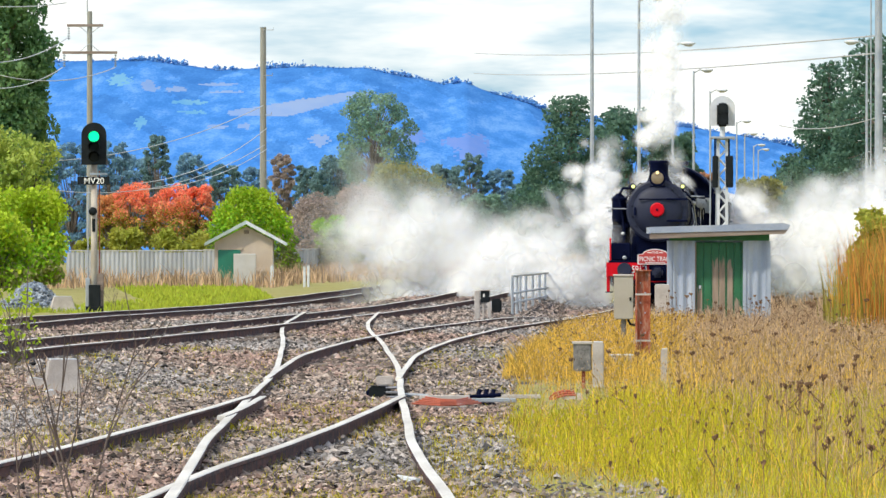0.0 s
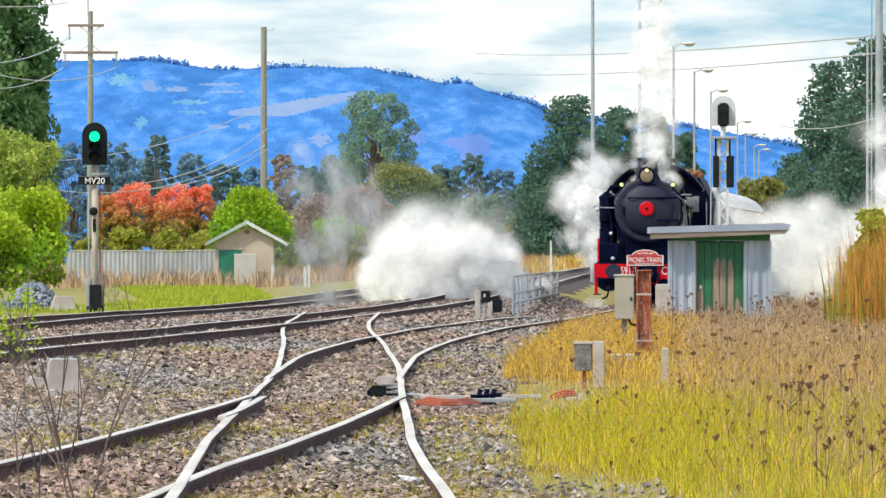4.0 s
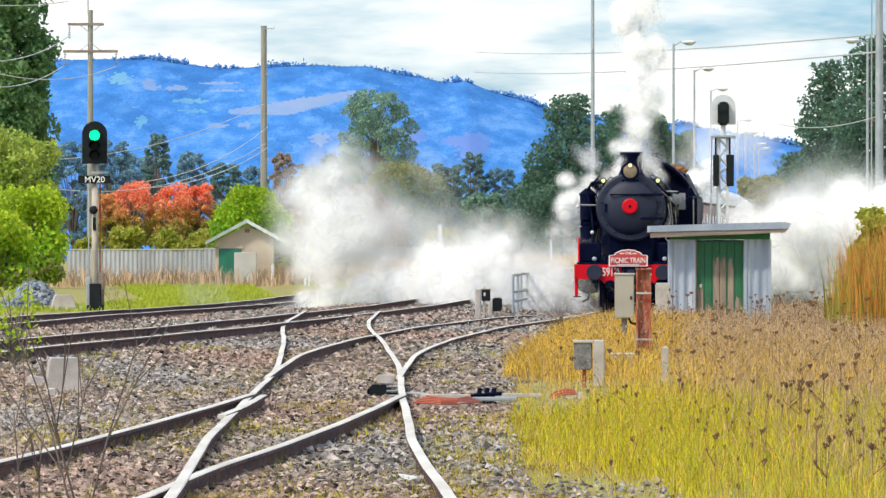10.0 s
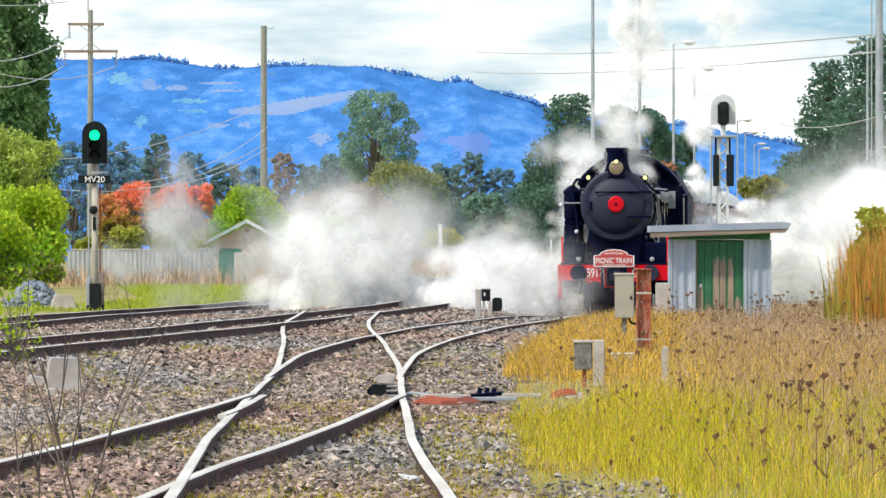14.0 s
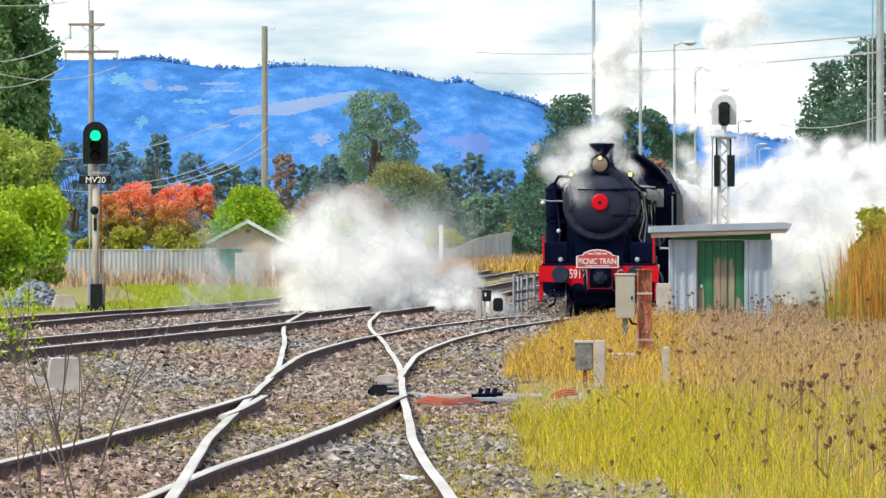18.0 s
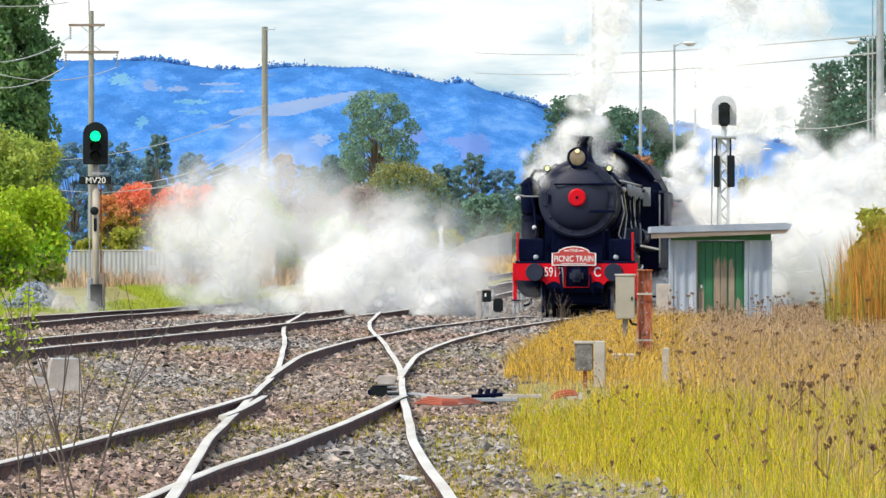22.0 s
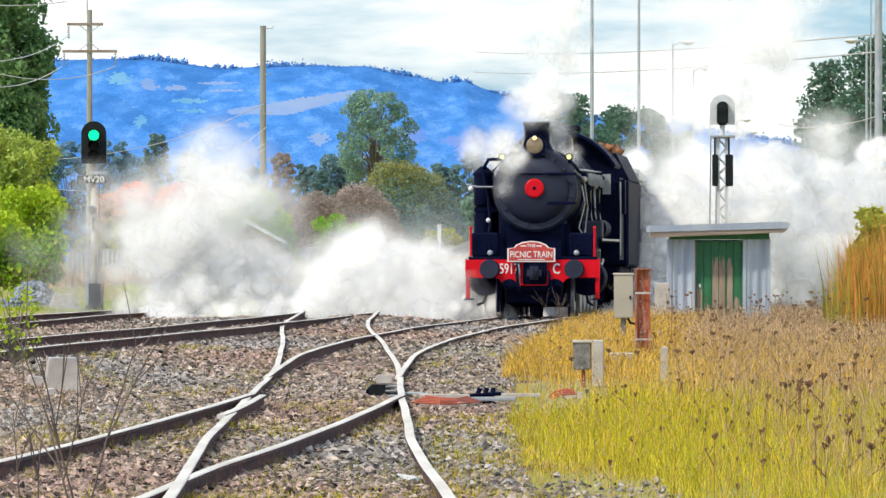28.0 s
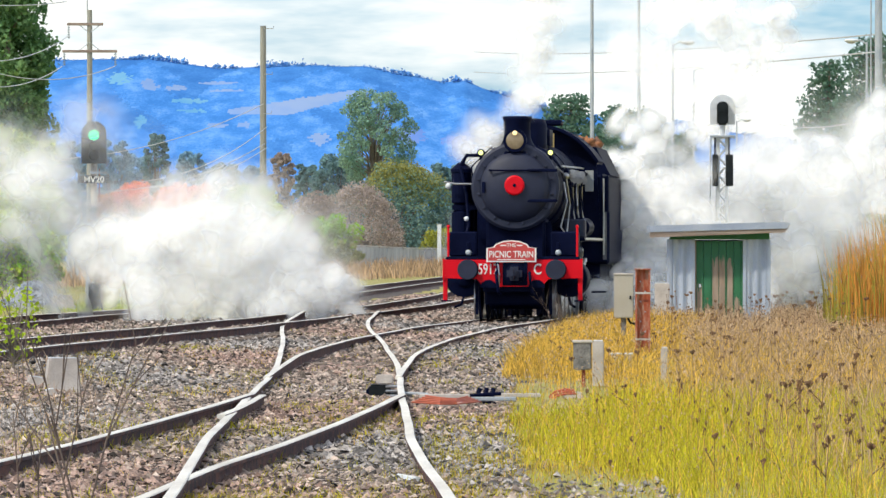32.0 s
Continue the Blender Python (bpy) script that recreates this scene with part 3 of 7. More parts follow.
def tree(name, label, x, y, z0, width, height, leaf, style="round", count=4000, size=.3, category="tree", bare=.3, seed=0, lean=0.0):
    np.random.seed(seed + int(abs(x) * 10 + abs(y)) % 9973), random.seed(seed + int(abs(x) * 7 + y))
    ob = thing(name, label, category, pose(x, y, z0))
    wood, clumps, R = bmesh.new(), [], width / 2
    if style == "round":
        rod((0, 0, -.2), (0, 0, height * .55), .05 * width, .02 * width, 8, wood)
        for i in range(26):
            a, t = random.uniform(0, 6.28), random.random()
            zc = height * (.14 + .7 * t)
            rr = R * .72 * math.sqrt(max(.05, 1 - (1.75 * (zc / height - .42)) ** 2)) * random.uniform(.55, 1)
            s = R * random.uniform(.2, .38)
            clumps.append((rr * math.cos(a), rr * math.sin(a), zc, s, s, s * random.uniform(.7, 1)))
            rod((0, 0, height * .2 * t), clumps[-1][:3], .018 * width, .004 * width, 5, wood)
        clumps.append((0, 0, height * .45, R * .6, R * .6, height * .4))
    elif style == "gum":
        rod((0, 0, -.2), (lean * .5, 0, height * bare), .022 * height, .016 * height, 8, wood)
        many = 70 if count > 6500 else 30
        for i in range(many):
            a, t = 2.4 * i + random.uniform(-.4, .4), (i + .5) / many
            zc = height * (bare + .05 + (.9 - bare) * t)
            rr = R * .86 * math.sqrt(max(.08, 1 - ((t - .35) / .75) ** 2)) * random.uniform(.5, 1)
            s = R * random.uniform(.2, .34) * (.62 if many > 30 else 1)
            e = Vector((rr * math.cos(a) + lean * t, rr * math.sin(a), zc))
            clumps.append((*e, s * 1.15, s * 1.15, s * .75))
            k = Vector((lean * .5 + e.x * .25, e.y * .25, height * (bare + .35 * t)))
            rod((lean * .5, 0, height * bare * random.uniform(.8, 1)), k, .42 / many * height, .27 / many * height, 5, wood)
            rod(k, e, .27 / many * height, .001 * height, 5, wood)
    elif style == "dome":                  # a low smooth dome, leafy to the ground
        rod((0, 0, -.2), (0, 0, height * .5), .04 * width, .02 * width, 8, wood)
        for i in range(90):
            zc = 1 - (i + .5) / 90
            rr, a = math.sqrt(max(0, 1 - zc * zc)) * R * .86, 2.4 * i
            s = R * random.uniform(.15, .24)
            e = (rr * math.cos(a) * random.uniform(.93, 1.05), rr * math.sin(a), height * (.06 + .82 * zc) * random.uniform(.95, 1.04))
            clumps.append((*e, s, s, s * .9))
            if i % 4 == 0:
                rod((0, 0, height * .3), e, .012 * width, .003 * width, 5, wood)
    elif style == "ragged":                # an old broad pine: tiers of drooping boughs, blunt top
        rod((0, 0, -.2), (0, 0, height * .95), .022 * height, .006 * height, 8, wood)
        for i in range(74):
            t, a = (i + .5) / 74, 2.4 * i
            rr = R * (1 - t) ** .5 * random.uniform(.3, 1) * (1 + .18 * math.sin(t * 21)) + .05 * R
            s = R * (.25 * (1 - t) + .16) * random.uniform(.8, 1.2)
            e = (rr * math.cos(a) + lean * t, rr * math.sin(a), height * (.08 + .88 * t) - .04 * rr)
            clumps.append((*e, s * 1.3, s * 1.3, s * .6))
            rod((0, 0, e[2] + .05 * height * (1 - t)), e, .005 * height, .0015 * height, 5, wood)
    elif style == "conifer":
        rod((0, 0, -.2), (0, 0, height * .98), .022 * height, .004 * height, 8, wood)
        for i in range(48):
            t = (i + .5) / 48
            a = 2.4 * i
            rr = R * (1 - t) ** .8 * random.uniform(.35, .95) + .06 * R
            s = R * (.34 * (1 - t) + .1)
            e = (rr * math.cos(a), rr * math.sin(a), height * (.1 + .86 * t))
            clumps.append((*e, s * 1.2, s * 1.2, s * .55))
            rod((0, 0, e[2] + .08 * height * (1 - t)), e, .006 * height, .002 * height, 5, wood)
    else:                                  # tall dense column
        rod((0, 0, -.2), (0, 0, height * .9), .02 * height, .006 * height, 8, wood)
        for i in range(150):
            t = random.random()
            a, rr = random.uniform(0, 6.28), R * .78 * (1 - .55 * max(0, t - .6) / .4) * random.uniform(.6, 1)
            s = R * random.uniform(.2, .34)
            clumps.append((rr * math.cos(a), rr * math.sin(a), height * (.04 + .94 * t), s, s, s * 1.5))
            if i % 3 == 0:
                rod((0, 0, height * .9 * t), clumps[-1][:3], .01 * width, .003 * width, 5, wood)
    stem = part("trunk", wood, M["bark"], ob)
    if category == "weed":
        stem["kind"] = "stuff"
    v, f = leaf_quads(clump_points(clumps, int(count * 1.02)), size * .95)
    cr = new("crown", raw("crown", v, f, LEAF[leaf] if isinstance(leaf, str) else [LEAF[k] for k in leaf]))
    # colours by height; green crowns get painted shade below, lit leaves above
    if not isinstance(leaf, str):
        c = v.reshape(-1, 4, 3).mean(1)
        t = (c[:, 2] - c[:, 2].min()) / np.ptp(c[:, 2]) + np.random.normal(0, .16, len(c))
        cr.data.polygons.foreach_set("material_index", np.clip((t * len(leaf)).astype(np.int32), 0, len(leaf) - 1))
    cr.parent = ob
    return ob


# west side
tree("cypress_tree", "tall dense dark green cypress tree", -20.51, 240, .3, 5.4, 16.43, "conifer", "column", 36000, .25, seed=3)
# olive lower leaves paint the shaded inside, lighter ones the lit tops
tree("feathery_shrub", "feathery yellow-green wattle behind the shrubs", -16.13, 190, .3, 5.4, 6.743, ("olive", "feather", "feather"), "round", 14000, .17, "shrub", seed=4)
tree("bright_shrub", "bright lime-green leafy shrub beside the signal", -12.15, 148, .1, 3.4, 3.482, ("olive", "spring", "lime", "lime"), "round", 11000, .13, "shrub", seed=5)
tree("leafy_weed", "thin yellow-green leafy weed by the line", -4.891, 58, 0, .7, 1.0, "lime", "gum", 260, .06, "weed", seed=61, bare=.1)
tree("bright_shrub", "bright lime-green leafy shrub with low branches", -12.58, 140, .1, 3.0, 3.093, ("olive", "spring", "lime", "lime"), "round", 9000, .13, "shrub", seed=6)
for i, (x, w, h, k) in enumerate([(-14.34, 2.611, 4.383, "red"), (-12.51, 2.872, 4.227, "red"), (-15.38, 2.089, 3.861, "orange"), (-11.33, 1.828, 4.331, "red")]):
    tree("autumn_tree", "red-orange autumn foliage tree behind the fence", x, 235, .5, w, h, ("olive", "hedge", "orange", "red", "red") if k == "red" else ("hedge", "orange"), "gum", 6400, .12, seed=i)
for i, (x, w, h) in enumerate([(-13.91, 2.24, 2.373), (-12.05, 2.738, 2.523), (-10.93, 1.991, 2.324), (-15.53, 1.991, 2.075)]):
    tree("hedge_shrub", "yellow-green hedge shrub behind the grey fence", x, 224, .4, w, h, "hedge", "round", 3500, .17, "shrub", seed=i)
tree("leafy_tree", "bright green round-crowned tree behind the shed", -8.75, 232, .5, 4.6, 4.35, ("olive", "spring", "lime"), "dome", 13000, .15, seed=8)
tree("brown_thicket", "bare brown-grey twiggy bush", -7.2, 290, .7, 4.2, 4.7, "brown", "dome", 14000, .12, "bush", seed=9)
tree("brown_thicket", "bare brown-grey twiggy bush beside the willow", -4.9, 300, .7, 5.8, 5.2, ("brown", "brown", "brown"), "dome", 18000, .12, "bush", seed=10)
# the blue lower leaves are shade painted under the yellow-brown top
tree("dome_tree", "large dome-shaped olive-green tree, bluish shade coloured in below its yellow top", -2.6, 330, .8, 8.6, 7.0, ("blue", "blue", "blue", "blue", "gum", "olive", "willow"), "dome", 32000, .16, seed=11)
tree("leafy_bush", "green leafy bush beyond the tracks", -5.25, 250, .5, 3.3, 3.224, ("olive", "olive", "spring"), "round", 8000, .13, "bush", seed=12)
tree("low_bush", "low yellow-green bush before the fence", 0.033, 300, .6, 3.2, 2.447, ("olive", "hedge"), "round", 6000, .13, "bush", seed=13)
tree("gum_tree", "spreading grey-green gum tree with pale limbs", -5.6, 420, .8, 7.8, 14.85, "gum", "gum", 11000, .21, seed=14, bare=.42)
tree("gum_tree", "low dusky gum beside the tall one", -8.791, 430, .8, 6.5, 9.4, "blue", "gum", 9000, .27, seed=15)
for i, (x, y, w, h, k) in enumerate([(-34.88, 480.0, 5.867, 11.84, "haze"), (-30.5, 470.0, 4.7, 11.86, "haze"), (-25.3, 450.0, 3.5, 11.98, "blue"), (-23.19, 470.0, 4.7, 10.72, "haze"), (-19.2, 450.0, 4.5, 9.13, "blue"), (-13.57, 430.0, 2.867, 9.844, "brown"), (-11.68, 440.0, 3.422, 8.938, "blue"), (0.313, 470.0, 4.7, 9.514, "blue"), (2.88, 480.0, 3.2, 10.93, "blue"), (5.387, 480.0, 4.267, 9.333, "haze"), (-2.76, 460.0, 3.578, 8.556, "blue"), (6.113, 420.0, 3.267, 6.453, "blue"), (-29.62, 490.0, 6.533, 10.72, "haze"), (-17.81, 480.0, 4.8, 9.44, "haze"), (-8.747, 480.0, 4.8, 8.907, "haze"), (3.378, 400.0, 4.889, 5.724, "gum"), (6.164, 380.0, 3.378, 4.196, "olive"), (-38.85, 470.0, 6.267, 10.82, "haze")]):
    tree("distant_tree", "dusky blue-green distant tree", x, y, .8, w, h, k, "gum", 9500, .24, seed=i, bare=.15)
tree("pine_tree", "dark ragged pine tree beyond the yard", 8.35, 330, .6, 7.4, 11.7, "pine", "ragged", 24000, .22, seed=16)
tree("pine_tree", "dark dense pine beyond the train", 6.2, 345, .6, 3.6, 7.2, "pine", "ragged", 8000, .24, seed=17)
tree("dark_tree", "dark broad tree beyond the train", 13.3, 360, .6, 8.2, 11.6, "pine", "gum", 14000, .25, seed=18, bare=.2)
tree("dark_tree", "dark broad tree beside the pine", 17.3, 380, .6, 5.4, 10.6, "pine", "gum", 10000, .26, seed=19, bare=.2)
tree("right_pine", "tall dark green pine beside the lamp posts", 22.8, 300, .4, 6.0, 13.0, "pine", "ragged", 20000, .22, seed=20)
tree("right_pine", "tall dark green pine by the yard edge", 23.7, 280, .4, 7.0, 13.6, "pine", "ragged", 22000, .22, seed=21)
tree("right_pine", "dark green pine behind the others", 23.3, 340, .4, 5.5, 8.2, "pine", "ragged", 10000, .25, seed=22)
tree("roadside_tree", "yellow-brown bushy tree beyond the carriages", 20.57, 330, .3, 4.0, 7.14, "willow", "round", 4500, .28, seed=23)
tree("olive_shrub", "yellow-green leafy shrub above the reeds", 10.11, 118, -.1, 1.9, 2.862, "hedge", "round", 5000, .13, "shrub", seed=24)
np.random.seed(7), random.seed(7)


# ---------------------------------------------------------------- poles, lamps, wires
def power_pole():
    D = 225
    ob = thing("power_pole", "pale timber power pole with two crossarms", "power pole", pose(-15.6, D, .3))
    h = 11.98
    part("pole", rod((0, 0, -.3), (0, 0, h), .16, .11, 12), M["pole_wood"], ob)
    for z, a, b in ((11.35, -1, 0.6), (10.15, -1.2, 1.225)):
        arm = part("crossarm", box(a, b, -.16, -.05, z - .06, z + .06, .01), M["old_timber"], ob)
        for x in ((a + .08,) if b < .7 else (a + .08, b - .08)):
            ins = bmesh.new()
            for k in range(5):
                rod((x, -.1, z - .12 - .11 * k), (x, -.1, z - .16 - .11 * k), .075, .05, 10, ins)
            rod((x, -.1, z - .06), (x, -.1, z - .65), .015, bm=ins)
            part("insulator", ins, M["tin"], ob)
        part("brace", pipe([(-.5, -.1, z), (0, -.1, z + (.4 if b > .7 else -.4)), (.5, -.1, z)], .02), M["galv"], ob)
    part("aerial", rod((-.1, 0, h - .2), (-.12, 0, h + 2.2), .03, .02, 8), M["galv"], ob)


power_pole()


def timber_pole():
    D = 245
    ob = thing("timber_pole", "bare grey timber pole with small brackets", "power pole", pose(-8.63, D, .4))
    h = 12.06
    part("pole", rod((0, 0, -.4), (0, 0, h), .18, .14, 12), M["pole_wood"], ob)
    part("cap", rod((0, 0, h), (0, 0, h + .04), .155), M["galv"], ob)
    for k, z in enumerate((.1, 2.3, 4.2, 6.4, 7.3)):
        part("bracket", pipe([(0, -.12, h - z), (.5 - .05 * k, -.14, h - z), (.5 - .05 * k, -.14, h - z + .12)], .018), M["galv"], ob)


timber_pole()


def wire(name, a, b, sag, r=.014):
    bm = bmesh.new()
    a, b = Vector(a), Vector(b)
    pts = [a.lerp(b, t / 20) - Vector((0, 0, sag * 4 * (t / 20) * (1 - t / 20))) for t in range(21)]
    pipe(pts, r, 5, bm)
    return tagged(finish(name, bm, M["wire"]), "thin pale overhead wire with a slight sag", "wire")


wire("overhead_wire", (-16.48, 180, 7.4), (-16.8, 224.8, 9.78), .35, .02)
wire("overhead_wire", (-16.48, 180, 8.28), (-16.55, 224.8, 11.1), .35, .02)
wire("overhead_wire", (-16.48, 180, 10.28), (-16.6, 224.8, 12.65), .1, .02)
wire("overhead_wire", (-16.48, 180, 8.04), (-14.47, 224.8, 9.78), .5, .018)
wire("overhead_wire", (-17.82, 190, 4.996), (-8.63, 244.8, 8.71), .9, .018)
wire("overhead_wire", (-17.82, 190, 4.658), (-8.55, 244.8, 6.81), 1.5, .018)
wire("overhead_wire", (-12.16, 205, 4.127), (-8.44, 244.8, 6.62), .45, .018)
wire("overhead_wire", (-12.16, 205, 4.378), (-8.44, 244.8, 7.62), .5, .018)
wire("overhead_wire", (2.613, 420, 18.36), (16.3, 190, 9.661), .4, .03)
wire("overhead_wire", (2.676, 430, 17.05), (16.3, 190, 9.007), .4, .03)
wire("overhead_wire", (17.22, 260, 8.156), (16.3, 190, 6.621), .3, .02)


def street_lamp():
    ob = thing("street_lamp", "tall galvanised yard lamp post with cobra head", "lamp post", pose(0, 0, -50), "yard lamp posts")
    part("pole", rod((0, 0, -.3), (0, 0, 12), .095, .055, 10), M["galv"], ob)
    part("arm", pipe([(0, 0, 11.9), (.35, 0, 12.1), (.55, 0, 12.1)], .04), M["galv"], ob)
    head = part("lamp_head", ball((.75, 0, 12.07), .3, scale=(1.25, .7, .32)), M["signal_white"], ob, "pale grey lamp head", True)
    part("diffuser", ball((.78, 0, 12.0), .22, scale=(1.1, .7, .4)), M["shed_panel"], head, smooth=True)
    return ob


lamp0 = street_lamp()
LAMPS = [(5.379, 182.7, -0.001, 1), (8.071, 208.7, -0.013, 1), (11.46, 252.8, -0.032, 1), (14.22, 287.7, -0.048, 1), (16.94, 321.6, -0.063, 1), (22.72, 392.4, -0.094, 1), (25.58, 430.3, -0.111, 1), (28.87, 471.6, -0.13, 1), (30.47, 490.5, -0.138, 1), (20.94, 250.9, -0.032, -1), (26.47, 328.1, -0.066, -1), (28.61, 364.7, -0.082, -1), (34.44, 447.9, -0.119, -1)]
for i, (x, y, z, side) in enumerate(LAMPS):
    m = pose(x, y, z, 0, 0, 0 if side > 0 else 180)
    if i:
        copy_thing(lamp0, m)
    else:
        lamp0.matrix_basis = m
mast = thing("yard_mast", "thick grey steel yard mast", "mast", pose(16.3, 190, .3))
part("shaft", rod((0, 0, -.3), (0, 0, 14), .16, .13, 12), M["galv"], mast)
part("ladder_rail", rod((-.3, -.05, .3), (-.28, -.05, 14), .025, bm=None), M["galv"], mast)


# ---------------------------------------------------------------- signals
def green_signal():
    D = 130
    ob = thing("colour_light_signal", "trackside colour-light signal showing a lit green lens", "railway signal", pose(-8.898, D, .0))
    part("post", rod((0, 0, -.2), (0, 0, 3.779), .085, .085, 14), M["signal_post"], ob, "stained cream steel post", True)
    w, zb, zt = .32, 3.707, 4.79
    outline = [(-w, zb), (w, zb)] + [(w * math.cos(a), zt - w + w * math.sin(a)) for a in np.linspace(0, math.pi, 13)]
    head = part("signal_head", prism(outline, -.2, -.12), M["black"], ob, "black round-topped signal backboard")
    part("housing", box(-.17, .17, -.12, .16, zb + .05, zt - .1, .03), M["black"], head)
    for zl, mat in ((4.429, "go"), (4.169, "black"), (3.923, "black")):
        lens = part("lens", lathe([(.02, -.235), (.135 if mat == "go" else .1, -.232), (.135, -.2)], (0, 0, zl), seg=20), M[mat], head, "lit green lens" if mat == "go" else "unlit dark lens")
        hood = bmesh.new()
        n = 14
        ring = []
        for i in range(n):
            a = math.radians(-20 + 220 * i / (n - 1))
            ring.append([hood.verts.new((.15 * k * math.cos(a), d, zl + .15 * k * math.sin(a))) for d, k in ((-.2, 1), (-.42 - .06 * math.sin(a), 1), (-.42 - .06 * math.sin(a), .93), (-.2, .93))])
        for p, q in zip(ring, ring[1:]):
            for i in range(4):
                hood.faces.new((p[i], p[(i + 1) % 4], q[(i + 1) % 4], q[i]))
        part("hood", hood, M["black"], head)
    plate = part("number_board", box(-.42, .4, -.15, -.12, 3.201, 3.403, .006), M["black"], ob, "black board with white characters")
    writing("MV20", .22, plate, Matrix.Translation((0, -.153, 3.295)) @ FACING, M["white"])
    arm = part("bracket", box(-.1, .34, -.1, -.06, 3.447, 3.504), M["galv"], ob)
    part("repeater_lamp", lathe([(.03, -.25), (.1, -.24), (.11, -.1), (.06, -.02)], (-.03, 0, 2.522), seg=16), M["black"], ob, smooth=True)
    part("lamp_bracket", box(-.05, .03, -.14, .0, 2.002, 2.334, .01), M["black"], ob)
    part("ladder", pipe([(.13, .1, 0), (.13, .1, 3.562)], .02), M["rust"], ob)
    part("ladder", pipe([(-.17, .12, 0), (-.15, .12, 3.129)], .018), M["galv"], ob)
    part("base_cabinet", box(-.13, .17, -.34, -.12, 0.081, 0.644, .02), M["black"], ob, "black steel relay case")
    part("cabinet_foot", box(-.2, .24, -.36, -.08, -0.049, 0.096, .01), M["black"], ob)
    part("stump", box(.08, .24, -.05, .1, -.1, 0.933, .015), M["old_timber"], ob)
    part("stump", box(-.22, -.1, -.05, .1, -.1, 0.818, .015), M["galv"], ob)


green_signal()


def white_signal():
    D = 112
    ob = thing("shunting_signal", "white-backed two-lens signal on a white lattice post", "railway signal", pose(6.17, D, .135) @ Matrix.Scale(.83, 4))
    w, zb, zt = .33, 4.935, 5.73
    outline = [(-w, zb), (w, zb)] + [(w * math.cos(a), zt - w + w * math.sin(a)) for a in np.linspace(0, math.pi, 13)]
    head = part("signal_head", prism(outline, -.1, -.05), M["signal_white"], ob, "chalky white round-topped backboard")
    part("lamp_case", box(-.15, .15, -.2, .12, 4.92, 5.535, .05, seg=2), M["black"], head)
    for zl in (5.385, 5.1):
        part("lens", lathe([(.03, -.26), (.135, -.25), (.14, -.18)], (0, 0, zl), seg=18), M["black"], head)
        part("hood", lathe([(.145, -.4), (.15, -.4), (.15, -.18), (.145, -.18)], (0, 0, zl + .01), seg=18), M["black"], head)
    part("neck", rod((0, 0, 4.56), (0, 0, 4.95), .07), M["signal_white"], ob)
    plat = part("platform", box(-.33, .33, -.35, .3, 4.59, 4.65, .008), M["galv"], ob)
    for x in (-.3, .3):
        part("platform_edge", box(x - .02, x + .02, -.35, .3, 4.56, 4.605), M["galv"], plat)
    for x in (-.11, .11):
        for y in (-.11, .11):
            part("post_leg", box(x - .035, x + .035, y - .03, y + .03, -.6, 4.59), M["signal_white"], ob)
    lat = bmesh.new()
    zz, k = 0.0, 0
    while zz < 4.5:
        for y in (-.11, .11):
            rod(((-1) ** k * .11, y, zz), (-(-1) ** k * .11, y, zz + .24), .026, seg=6, bm=lat)
            rod((y, (-1) ** k * .11, zz), (y, -(-1) ** k * .11, zz + .24), .014, seg=6, bm=lat)
        zz, k = zz + .24, k + 1
    part("lattice", lat, M["signal_white"], ob)
    for a, b in ((-.27, -.12), (.08, .28)):
        part("side_case", box(a, b, -.25, .05, 3.3, 4.14, .02), M["black"], ob, "black side lamp case")
    for x in (-.2, .17):
        part("hanger", rod((x, -.1, 4.11), (x, -.1, 4.59), .025), M["loco"], ob)
    lad = part("ladder", pipe([(-.36, .2, -.6), (-.3, .2, 4.59)], .018), M["galv"], ob)
    part("ladder", pipe([(-.2, .2, -.6), (-.14, .2, 4.59)], .018), M["galv"], ob)


white_signal()


